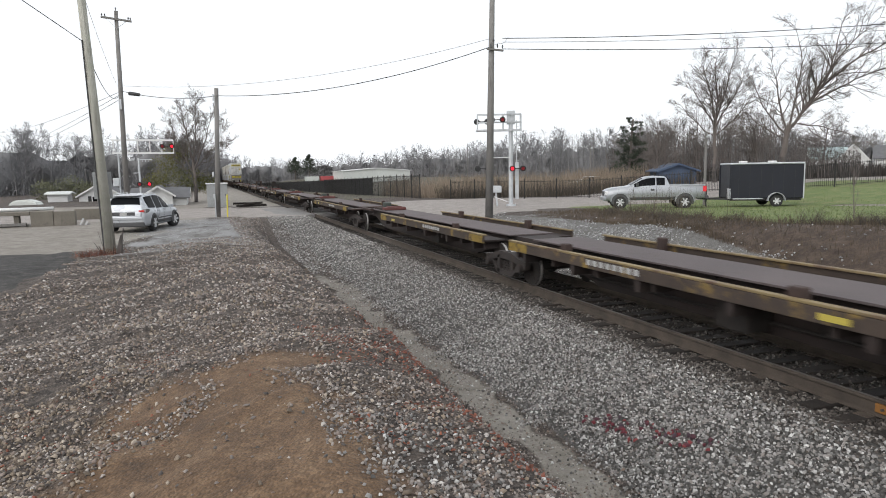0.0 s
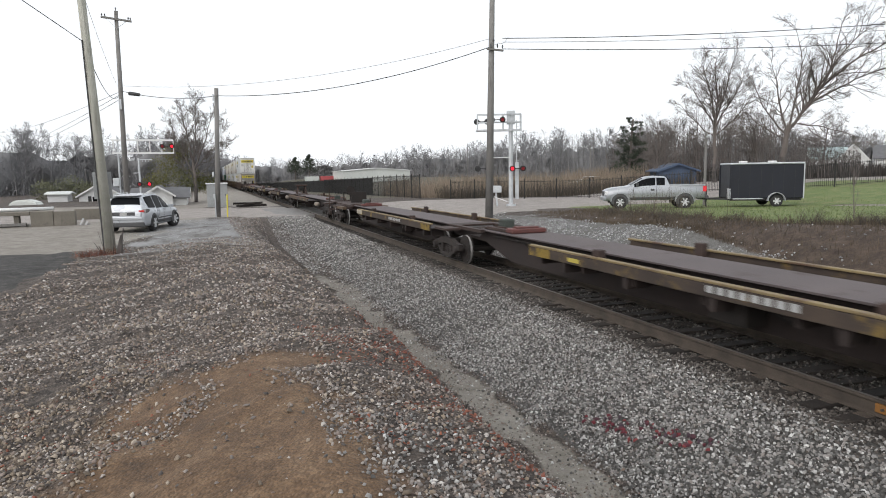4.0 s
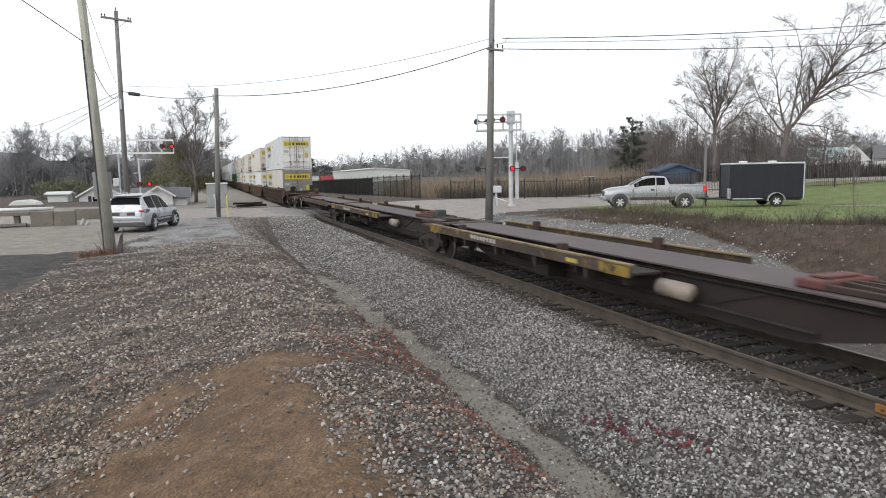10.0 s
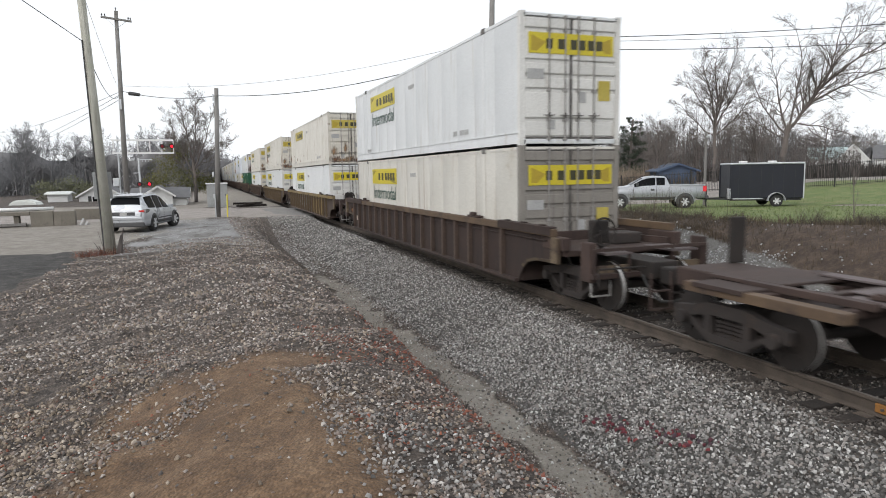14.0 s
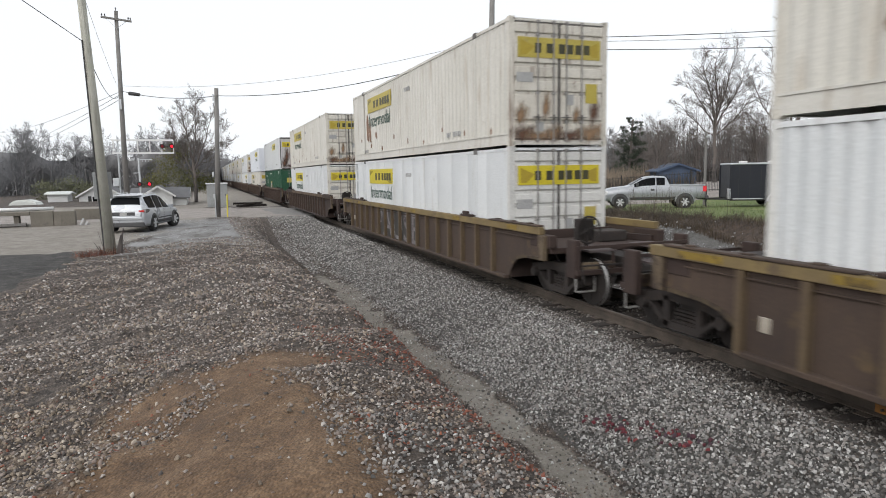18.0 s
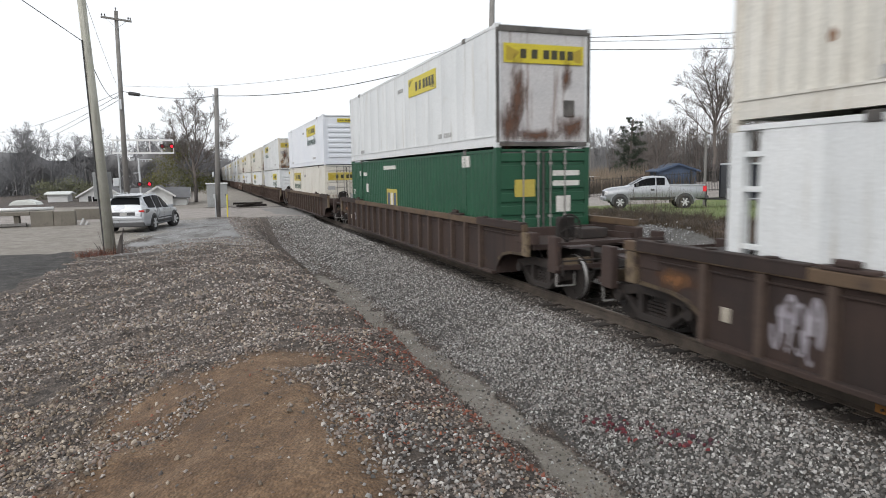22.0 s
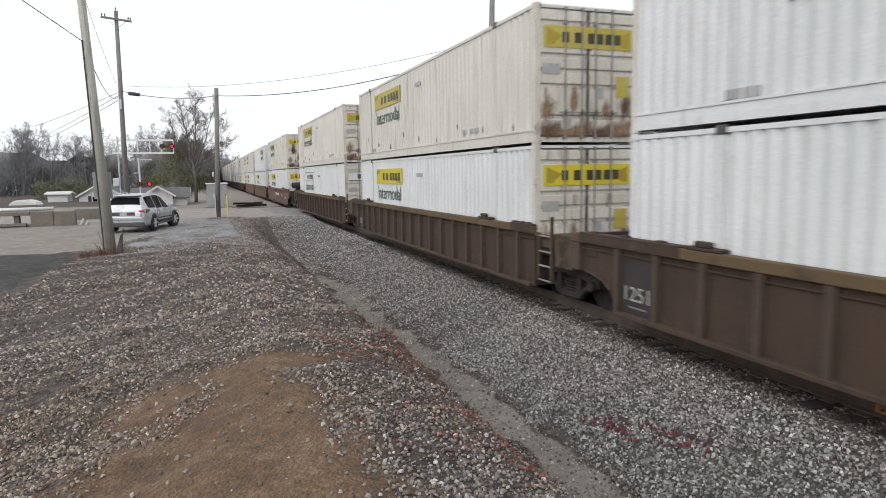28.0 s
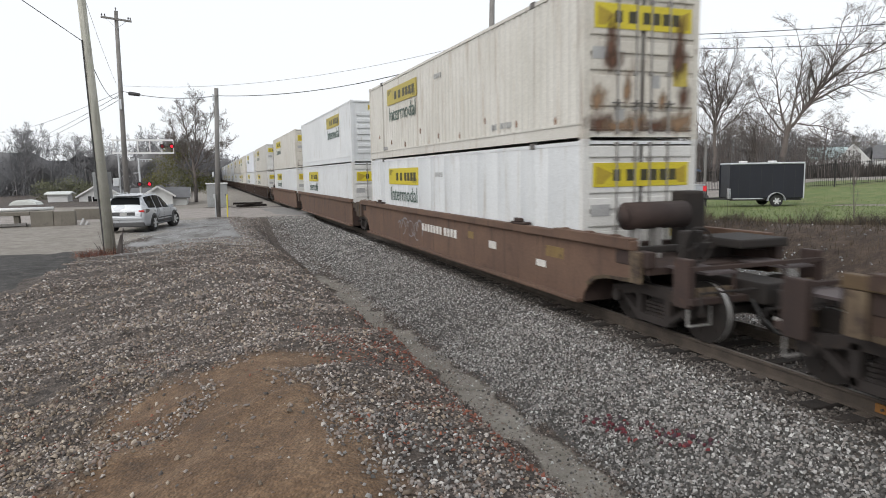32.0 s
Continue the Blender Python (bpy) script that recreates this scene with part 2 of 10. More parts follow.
M["rubber"] = mat("rubber", (0.018, 0.018, 0.018), (0.035, 0.034, 0.033), 0.85, 0, 6, 80, 0.2)
M["alloy"] = mat("alloy", (0.60, 0.61, 0.62), (0.72, 0.73, 0.74), 0.35, 0.25, 6, 60, 0.0)
M["plastic"] = mat("grey_plastic", (0.05, 0.05, 0.052), (0.075, 0.075, 0.078), 0.6, 0, 3, 60, 0.05)
M["tail_red"] = mat("tail_lens", (0.45, 0.02, 0.02), (0.55, 0.03, 0.03), 0.2, 0, 3, 30, 0)
M["tail_on"] = glow("brake_lamp", (0.55, 0.02, 0.03), 0.35)
M["clear_lens"] = mat("clear_lens", (0.7, 0.7, 0.72), (0.8, 0.8, 0.8), 0.15, 0, 3, 30, 0)
M["navy"] = mat("navy_panel", (0.006, 0.007, 0.014), (0.010, 0.012, 0.022), 0.5, 0, 1, 40, 0.02)
M["concrete"] = mat("concrete", (0.15, 0.135, 0.112), (0.215, 0.195, 0.165), 0.9, 0, 1.2, 30, 0.2, streak=(0.10, 0.09, 0.075), stain=(0.12, 0.105, 0.088))
M["siding"] = mat("white_siding", (0.62, 0.62, 0.61), (0.70, 0.70, 0.69), 0.6, 0, 1, 30, 0.05)
M["shingle"] = mat("grey_shingle", (0.10, 0.10, 0.105), (0.15, 0.15, 0.155), 0.9, 0, 2, 25, 0.3)
M["metal_white"] = mat("pale_sheeting", (0.58, 0.60, 0.57), (0.66, 0.68, 0.65), 0.5, 0.1, 0.3, 20, 0.05)
M["sheet_grey"] = mat("grey_sheeting", (0.30, 0.31, 0.31), (0.38, 0.39, 0.39), 0.6, 0.1, 0.5, 20, 0.05)
M["blue_wall"] = mat("blue_wall", (0.05, 0.075, 0.13), (0.07, 0.10, 0.16), 0.7, 0, 1, 20, 0.05)
M["teal_roof"] = mat("teal_roof", (0.32, 0.42, 0.42), (0.40, 0.49, 0.49), 0.5, 0.1, 1, 20, 0.05)
M["red_wall"] = mat("red_wall", (0.42, 0.07, 0.08), (0.50, 0.10, 0.10), 0.7, 0, 1, 20, 0.05)
M["trim_white"] = mat("trim_white", (0.72, 0.72, 0.71), (0.8, 0.8, 0.79), 0.5, 0, 3, 30, 0)
M["yellow_post"] = mat("yellow_post", (0.62, 0.55, 0.05), (0.70, 0.62, 0.08), 0.6, 0, 3, 30, 0.05)
M["bark"] = mat("bark", (0.06, 0.052, 0.048), (0.12, 0.105, 0.098), 0.95, 0, 3, 40, 0.5, 0.02)
M["twig"] = mat("twig", (0.12, 0.10, 0.09), (0.19, 0.165, 0.15), 0.95, 0, 0.15, 40, 0.0)
# distant twigs: air haze painted in as a pale bluish grey
M["woods"] = mat("hazed_far_twigs", (0.19, 0.188, 0.194), (0.245, 0.243, 0.25), 0.95, 0, 0.05, 3, 0.0, island=0.12)
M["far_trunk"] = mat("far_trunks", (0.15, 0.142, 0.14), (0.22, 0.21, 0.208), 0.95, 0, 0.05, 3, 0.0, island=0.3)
M["brush"] = mat("brush", (0.10, 0.082, 0.062), (0.17, 0.142, 0.108), 0.95, 0, 0.2, 8, 0.0, island=0.4)
M["reed"] = mat("tan_reed", (0.27, 0.21, 0.155), (0.40, 0.325, 0.25), 0.95, 0, 0.3, 8, 0.0, island=0.4)
M["budding"] = mat("budding_leaf", (0.13, 0.14, 0.04), (0.22, 0.20, 0.07), 0.9, 0, 0.3, 8, 0.0, island=0.4)
M["needle"] = mat("needle", (0.042, 0.056, 0.038), (0.072, 0.090, 0.058), 0.9, 0, 0.5, 8, 0.0, island=0.4)
M["grass_blade"] = mat("grass_blade", (0.11, 0.165, 0.04), (0.19, 0.225, 0.075), 0.9, 0, 0.4, 8, 0.0, island=0.4)
M["dead_grass"] = mat("dead_grass", (0.085, 0.062, 0.042), (0.17, 0.13, 0.085), 0.95, 0, 0.4, 8, 0.0, island=0.5)
M["stone"] = stone_mat("ballast_stone", [(0.0, (0.04, 0.039, 0.038)), (0.22, (0.15, 0.145, 0.138)), (0.52, (0.29, 0.281, 0.27)), (0.70, (0.285, 0.256, 0.236)), (0.88, (0.44, 0.428, 0.412)), (1.0, (0.68, 0.668, 0.65))])
M["stone_mound"] = stone_mat("mound_stone", [(0.0, (0.056, 0.048, 0.044)), (0.25, (0.146, 0.127, 0.115)), (0.5, (0.241, 0.211, 0.193)), (0.66, (0.224, 0.162, 0.129)), (0.86, (0.353, 0.319, 0.293)), (0.97, (0.448, 0.414, 0.381)), (1.0, (0.694, 0.661, 0.627))])
M["stone_buff"] = stone_mat("buff_stone", [(0.0, (0.10, 0.078, 0.058)), (0.4, (0.20, 0.158, 0.118)), (0.8, (0.32, 0.26, 0.20)), (1.0, (0.50, 0.44, 0.37))])
M["stone_pale"] = stone_mat("pale_gravel", [(0.0, (0.15, 0.15, 0.15)), (0.5, (0.26, 0.26, 0.26)), (0.85, (0.38, 0.38, 0.375)), (1.0, (0.60, 0.60, 0.59))])
# grime together with the shadow beneath the train, put into the stones' tones
M["stone_dark"] = stone_mat("grimy_shaded_stone", [(0.0, (0.02, 0.017, 0.015)), (0.4, (0.06, 0.051, 0.045)), (0.75, (0.115, 0.098, 0.086)), (1.0, (0.25, 0.23, 0.21))])
M["stone_red"] = stone_mat("red_stone", [(0.0, (0.07, 0.055, 0.07)), (0.35, (0.09, 0.03, 0.04)), (0.7, (0.16, 0.025, 0.035)), (1.0, (0.26, 0.06, 0.06))])
M["leaf_litter"] = mat("leaf_litter", (0.20, 0.06, 0.038), (0.36, 0.14, 0.085), 0.9, 0, 2, 60, 0.1, island=0.6)


# ---- mesh helpers ----
def box(bm, x0, x1, y0, y1, z0, z1, bevel=0.0):
    r = bmesh.ops.create_cube(bm, size=1.0, matrix=Matrix.Translation(((x0 + x1) / 2, (y0 + y1) / 2, (z0 + z1) / 2)) @ Matrix.Diagonal((abs(x1 - x0), abs(y1 - y0), abs(z1 - z0), 1)))
    if bevel:
        es = list({e for v in r["verts"] for e in v.link_edges})
        bmesh.ops.bevel(bm, geom=es, offset=bevel, segments=2, affect="EDGES", profile=0.5)
    return bm


def rod(bm, a, b, r0, r1=None, n=10):
    """A round bar from a to b."""
    a, b = Vector(a), Vector(b)
    d = b - a
    m = Matrix.Translation((a + b) / 2) @ d.to_track_quat("Z", "Y").to_matrix().to_4x4()
    bmesh.ops.create_cone(bm, cap_ends=True, segments=n, radius1=r0, radius2=r0 if r1 is None else r1, depth=d.length, matrix=m)
    return bm


def bar(bm, a, b, w, h):
    """A square bar from a to b."""
    a, b = Vector(a), Vector(b)
    d = b - a
    m = Matrix.Translation((a + b) / 2) @ d.to_track_quat("Z", "Y").to_matrix().to_4x4() @ Matrix.Diagonal((w, h, d.length, 1))
    bmesh.ops.create_cube(bm, size=1.0, matrix=m)
    return bm


def slab(bm, pts, x0, x1):
    """A plate between x0 and x1 with the outline pts (y, z)."""
    lo = [bm.verts.new((x0, y, z)) for y, z in pts]
    hi = [bm.verts.new((x1, y, z)) for y, z in pts]
    n = len(pts)
    bm.faces.new(lo)
    bm.faces.new(hi[::-1])
    for k in range(n):
        bm.faces.new((lo[k], hi[k], hi[(k + 1) % n], lo[(k + 1) % n]))
    return bm


def as_mesh(name, bm, material, smooth=False):
    bmesh.ops.recalc_face_normals(bm, faces=bm.faces[:])
    me = bpy.data.meshes.new(name)
    bm.to_mesh(me)
    bm.free()
    me.materials.append(material)
    if smooth:
        me.polygons.foreach_set("use_smooth", [True] * len(me.polygons))
    return me


def part(name, bm, material, parent, label="", smooth=False):
    """One mesh under a thing or a part; bm: a bmesh or a finished mesh."""
    me = bm if isinstance(bm, bpy.types.Mesh) else as_mesh(name, bm, material, smooth)
    ob = new(name, me)
    ob.parent = parent
    if label:
        tagged(ob, label)
    return ob


def single(name, bm, material, label, category, kind="", group="", smooth=False):
    return tagged(new(name, as_mesh(name, bm, material, smooth)), label, category, group, kind)


def quick_mesh(name, verts, faces, materials, idx=None):
    """A mesh straight from arrays of vertices and triangles or quads."""
    me = bpy.data.meshes.new(name)
    verts = np.asarray(verts, dtype=np.float32)
    faces = np.asarray(faces, dtype=np.int32)
    k = faces.shape[1]
    me.vertices.add(len(verts))
    me.vertices.foreach_set("co", verts.ravel())
    me.loops.add(faces.size)
    me.loops.foreach_set("vertex_index", faces.ravel())
    me.polygons.add(len(faces))
    me.polygons.foreach_set("loop_start", np.arange(0, faces.size, k, dtype=np.int32))
    me.polygons.foreach_set("loop_total", np.full(len(faces), k, dtype=np.int32))
    if idx is not None:
        me.polygons.foreach_set("material_index", np.asarray(idx, dtype=np.int32))
    for m in materials if isinstance(materials, (list, tuple)) else [materials]:
        me.materials.append(m)
    me.update(calc_edges=True)
    me.validate()
    return me


def lettering(text, width, height, depth=0.004):
    """Words as a mesh in the y-z plane, read from -x with y running to the reader's left; origin at the left foot of the words."""
    cu = bpy.data.curves.new("words", "FONT")
    cu.body = text
    cu.extrude = depth / 2
    cu.resolution_u = 3
    ob = bpy.data.objects.new("words", cu)
    me = bpy.data.meshes.new_from_object(ob)
    bpy.data.objects.remove(ob)
    n = len(me.vertices)
    co = np.empty(n * 3, dtype=np.float32)
    me.vertices.foreach_get("co", co)
    co = co.reshape(-1, 3)
    co[:, 0] -= co[:, 0].min()
    co[:, 1] -= co[:, 1].min()
    out = np.stack([-co[:, 2], -co[:, 0] * width / co[:, 0].max(), co[:, 1] * height / co[:, 1].max()], 1)
    me.vertices.foreach_set("co", out.ravel().astype(np.float32))
    me.update()
    return me


# ---- lie of the land ----
def sst(a, b, x):
    t = np.clip((np.asarray(x, float) - a) / (b - a), 0, 1)
    return t * t * (3 - 2 * t)


def wobble(y):
    """Sideways wandering of the ditch about x = 4."""
    y = np.asarray(y, float)
    line = np.interp(y, [4, 6.0, 7.3, 7.9, 9.5, 11, 13, 15.1, 17.2, 20.3, 22.5, 25, 30], [4.0, 3.97, 4.06, 3.93, 4.03, 4.06, 3.93, 3.75, 3.87, 4.03, 3.81, 3.61, 3.5])
    return 4.0 - line + 0.05 * np.sin(4.9 * y) + 0.03 * np.sin(9.7 * y)


def rut_x(y):
    """Line of the worn wheel track over the heap."""
    return np.interp(y, [9.5, 10.9, 11.5, 13.5, 15.0, 15.9, 17.0], [-2.9, -2.5, -2.25, -2.04, -1.6, -0.86, 0.2])


def soil_patch(x, y):
    """Bare brown earth on the heap: 1 inside, falling to 0 past its edge."""
    lobes = ((0.0, 4.3, 0.80, 1.10), (0.0, 3.1, 0.86, 1.30), (0.22, 5.4, 0.36, 0.80), (0.45, 6.05, 0.62, 0.26), (-0.45, 5.75, 0.42, 0.50))
    d = np.min([np.hypot((x - cx) / rx, (y - cy) / ry) for cx, cy, rx, ry in lobes], axis=0)
    return np.clip(1.5 - d, 0, 1)


def land(x, y):
    """Height of the ground."""
    x, y = np.asarray(x, float), np.asarray(y, float)
    x = x + wobble(y) * sst(1.9, 2.9, x) * (1 - sst(4.6, 5.8, x))
    near = 1 - sst(6, 24, y)
    mid = 1 - sst(20, 44, y)
    # the rough strip on the camera's side: a heap that falls towards the crossing
    crest = 0.10 + 0.30 * mid + 0.55 * near
    heap = np.interp(x, [-60, -9, -5.0, -1.5, 0.6, 1.9, 2.6], [0.1, 0.1, 0.12, 0.6, 1.0, 0.8, 0.25])
    left = 0.10 + (crest - 0.10) * (heap - 0.1) / 0.9
    # ditch and ballast bank
    dig = 1 - sst(34, 43, y)
    cut = np.interp(x, [2.2, 2.75, 3.50, 3.78, 4.2, 4.45, 6.2, 6.55, 6.95, 8.85, 9.3, 11.2, 13.2],
                    [0.0, -0.26, -0.90, -1.0, -1.0, -0.93, -0.245, -0.215, -0.235, -0.235, -0.24, -0.6, -0.55])
    flat = np.interp(x, [2.3, 6.0, 9.9, 13.2], [0.0, -0.02, -0.02, 0.0])
    w = sst(1.9, 3.0, x)
    low = np.where((x > 6.4) & (x < 9.4), cut, dig * cut + (1 - dig) * np.minimum(flat, 0.02))
    z = left * (1 - w) + low * w
    # far side: bank, lawn that rises away from the track
    top = np.interp(y, [0, 17, 25, 32, 40], [1.0, 0.9, 0.55, 0.36, 0.18]) + 0.10 * np.clip(x - 33, 0, 13) * (1 - 0.5 * sst(45, 70, y))
    rise = sst(13.0, 17.5, x)
    right = np.where(x > 12.5, -0.55 * dig + (top + 0.55 * dig) * rise, low)
    z = np.where(x > 12.5, right, z)
    z = z - 0.0125 * np.clip(y - 65, 0, 220) * sst(11, 16, x) * (1 - sst(22, 60, x))
    # hills towards the edge of the view
    z = z + 0.02 * np.clip(x - 60, 0, 90) * (1 - sst(80, 160, y))
    return z


def vnoise(x, y, cell, seed):
    """Smooth value noise between -1 and 1."""
    g = np.random.RandomState(seed).rand(128, 128) * 2 - 1
    u, v = np.asarray(x, float) / cell + 1000.0, np.asarray(y, float) / cell + 1000.0
    i, j = np.floor(u).astype(int), np.floor(v).astype(int)
    fu, fv = u - i, v - j
    fu, fv = fu * fu * (3 - 2 * fu), fv * fv * (3 - 2 * fv)
    i, j, i1, j1 = i % 128, j % 128, (i + 1) % 128, (j + 1) % 128
    return (g[i, j] * (1 - fu) + g[i1, j] * fu) * (1 - fv) + (g[i, j1] * (1 - fu) + g[i1, j1] * fu) * fv


def surf(x, y):
    """Ground height with its small unevenness."""
    x, y = np.asarray(x, float), np.asarray(y, float)
    rough = (1 - sst(3.4, 3.8, x)) * sst(-6.5, -4.0, x) + 0.35 * sst(4.3, 4.6, x) * (1 - sst(6.3, 6.5, x)) + 0.8 * sst(12, 13, x) * (1 - sst(18, 20, x))
    rough = rough * (1 - sst(30, 42, y))
    b = 0.08 * vnoise(x, y, 2.1, 2) + 0.075 * vnoise(x, y, 0.9, 3) + 0.034 * vnoise(x, y, 0.33, 4) + 0.010 * vnoise(x, y, 0.14, 5)
    ring = np.hypot(x - 0.35, (y - 1.6) * 0.9) + 0.25 * vnoise(x, y, 0.7, 8)
    b = b - 0.055 * (sst(3.0, 3.12, ring) + sst(3.75, 3.9, ring) + sst(5.1, 5.3, ring)) * sst(2.0, 3.0, y) + 0.12 * sst(3, 5.3, ring)
    return land(x, y) + b * rough + 0.012 * vnoise(x, y, 1.7, 6) * (1 - np.clip(rough, 0, 1))


# ---- ground ----
def axis(stops):
    out = []
    for (a, b, step) in stops:
        n = max(1, int(round((b - a) / step)))
        out += list(np.linspace(a, b, n, endpoint=False))
    out.append(stops[-1][1])
    return np.array(out)


def ground_mask_tree(nt, name, noise_out, lo=0.35, hi=0.65, amp=0.7):
    at = nt.nodes.new("ShaderNodeAttribute")
    at.attribute_name = name
    ma = nt.nodes.new("ShaderNodeMath")
    ma.operation = "MULTIPLY_ADD"
    nt.links.new(noise_out, ma.inputs[0])
    ma.inputs[1].default_value = amp
    nt.links.new(at.outputs["Fac"], ma.inputs[2])
    su = nt.nodes.new("ShaderNodeMath")
    su.operation = "SUBTRACT"
    nt.links.new(ma.outputs[0], su.inputs[0])
    su.inputs[1].default_value = amp / 2
    return ramp(nt, su.outputs[0], [(lo, (0, 0, 0)), (hi, (1, 1, 1))])


def ground_material():
    m = bpy.data.materials.new("ground_mix")
    m.use_nodes = True
    nt = m.node_tree
    bsdf = nt.nodes["Principled BSDF"]
    co = nt.nodes.new("ShaderNodeTexCoord").outputs["Object"]
    edge = noise_node(nt, co, 0.9, 6, 0.7)
    grain = noise_node(nt, co, 22.0, 5, 0.7)
    broad = noise_node(nt, co, 0.35, 5, 0.6)
    blot = noise_node(nt, co, 3.2, 6, 0.75)
    vor = nt.nodes.new("ShaderNodeTexVoronoi")
    vor.inputs["Scale"].default_value = 30.0
    nt.links.new(co, vor.inputs["Vector"])
    stone_val = ramp(nt, vor.outputs["Color"], [(0.0, (0.06, 0.057, 0.054)), (0.6, (0.18, 0.172, 0.165)), (1.0, (0.34, 0.33, 0.32))])
    stone_gap = ramp(nt, vor.outputs["Distance"], [(0.25, (1, 1, 1)), (0.75, (0.35, 0.33, 0.31))])
    gravel = blend(nt, 1.0, stone_val, stone_gap, "MULTIPLY")
    vor2 = nt.nodes.new("ShaderNodeTexVoronoi")
    vor2.inputs["Scale"].default_value = 55.0
    nt.links.new(co, vor2.inputs["Vector"])
    fine_dirt = ramp(nt, grain, [(0.3, (0.04, 0.033, 0.028)), (0.55, (0.09, 0.077, 0.067)), (0.75, (0.20, 0.18, 0.165))])
    dirt = ramp(nt, broad, [(0.3, (0.045, 0.034, 0.027)), (0.7, (0.095, 0.075, 0.06))])
    mix_gd = ramp(nt, edge, [(0.42, (0, 0, 0)), (0.60, (1, 1, 1))])
    grit = blend(nt, 1.0, fine_dirt, ramp(nt, vor2.outputs["Color"], [(0.1, (0.45, 0.43, 0.42)), (0.7, (1.0, 0.97, 0.94)), (1.0, (1.9, 1.85, 1.8))]), "MULTIPLY")
    pebble = nt.nodes.new("ShaderNodeTexVoronoi")
    pebble.inputs["Scale"].default_value = 46.0
    nt.links.new(co, pebble.inputs["Vector"])
    chips = blend(nt, 1.0, ramp(nt, pebble.outputs["Color"], [(0.1, (0.045, 0.036, 0.031)), (0.45, (0.16, 0.135, 0.12)), (0.7, (0.27, 0.225, 0.2)), (1.0, (0.5, 0.46, 0.43))]), ramp(nt, pebble.outputs["Distance"], [(0.2, (1, 1, 1)), (0.7, (0.25, 0.23, 0.21))]), "MULTIPLY")
    col = blend(nt, mix_gd, dirt, grit)
    col = blend(nt, ramp(nt, blot, [(0.40, (0.15, 0.15, 0.15)), (0.62, (0.7, 0.7, 0.7))]), col, chips)
    lump = nt.nodes.new("ShaderNodeTexVoronoi")
    lump.inputs["Scale"].default_value = 15.0
    nt.links.new(co, lump.inputs["Vector"])
    col = blend(nt, 1.0, col, ramp(nt, lump.outputs["Color"], [(0.15, (0.42, 0.40, 0.39)), (0.55, (0.95, 0.93, 0.92)), (0.95, (1.7, 1.68, 1.65))]), "MULTIPLY")
    soil = ramp(nt, blot, [(0.28, (0.068, 0.042, 0.026)), (0.5, (0.142, 0.087, 0.049)), (0.72, (0.235, 0.158, 0.098))])
    soil = blend(nt, 0.65, soil, ramp(nt, vor2.outputs["Color"], [(0.1, (0.55, 0.53, 0.52)), (0.6, (1.0, 0.98, 0.95)), (1.0, (1.55, 1.55, 1.55))]), "MULTIPLY")
    col = blend(nt, ground_mask_tree(nt, "m_soil", blot, 0.3, 0.8, 1.3), col, soil)
    balast = blend(nt, 0.6, gravel, (0.055, 0.052, 0.048))
    col = blend(nt, ground_mask_tree(nt, "m_ballast", edge, 0.4, 0.6, 0.3), col, balast)
    spill = blend(nt, 1.0, blend(nt, 0.5, gravel, (0.20, 0.195, 0.185)), ramp(nt, blot, [(0.3, (0.7, 0.69, 0.68)), (0.65, (1.05, 1.05, 1.05))]), "MULTIPLY")
    col = blend(nt, ground_mask_tree(nt, "m_spill", blot, 0.35, 0.65, 0.6), col, spill)
    # ditch side turned from the sun: its shading painted as darker earth
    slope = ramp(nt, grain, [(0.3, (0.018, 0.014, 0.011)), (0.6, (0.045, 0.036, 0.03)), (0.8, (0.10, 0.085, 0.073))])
    col = blend(nt, ground_mask_tree(nt, "m_slope_shade", blot, 0.35, 0.65, 0.7), col, slope)
    mud = ramp(nt, edge, [(0.3, (0.215, 0.198, 0.17)), (0.7, (0.31, 0.29, 0.255))])
    mud = blend(nt, 1.0, mud, ramp(nt, blot, [(0.3, (0.68, 0.66, 0.64)), (0.6, (1.04, 1.04, 1.04))]), "MULTIPLY")
    col = blend(nt, ground_mask_tree(nt, "m_mud", blot, 0.38, 0.66, 0.75), col, mud)
    lot = ramp(nt, edge, [(0.3, (0.21, 0.188, 0.162)), (0.7, (0.33, 0.305, 0.272))])
    lot = blend(nt, 1.0, lot, ramp(nt, blot, [(0.3, (0.72, 0.70, 0.68)), (0.6, (1.08, 1.08, 1.08))]), "MULTIPLY")
    col = blend(nt, ground_mask_tree(nt, "m_lot", edge, 0.4, 0.6, 0.4), col, lot)
    tar = ramp(nt, blot, [(0.3, (0.022, 0.021, 0.02)), (0.55, (0.05, 0.047, 0.044)), (0.72, (0.12, 0.112, 0.10))])
    col = blend(nt, ground_mask_tree(nt, "m_tar", edge, 0.45, 0.55, 0.5), col, tar)
    road = ramp(nt, edge, [(0.3, (0.27, 0.242, 0.222)), (0.7, (0.40, 0.366, 0.34))])
    road = blend(nt, 1.0, road, ramp(nt, blot, [(0.3, (0.7, 0.69, 0.68)), (0.62, (1.06, 1.06, 1.06))]), "MULTIPLY")
    col = blend(nt, ground_mask_tree(nt, "m_road", edge, 0.42, 0.58, 0.25), col, road)
    col = blend(nt, ground_mask_tree(nt, "m_track_side", blot, 0.35, 0.65, 0.5), col, lot)
    pale = ramp(nt, edge, [(0.3, (0.225, 0.222, 0.218)), (0.7, (0.315, 0.315, 0.315))])
    col = blend(nt, ground_mask_tree(nt, "m_pale", edge, 0.4, 0.6, 0.6), col, pale)
    bank = ramp(nt, blot, [(0.3, (0.026, 0.017, 0.012)), (0.5, (0.062, 0.042, 0.030)), (0.7, (0.12, 0.086, 0.063))])
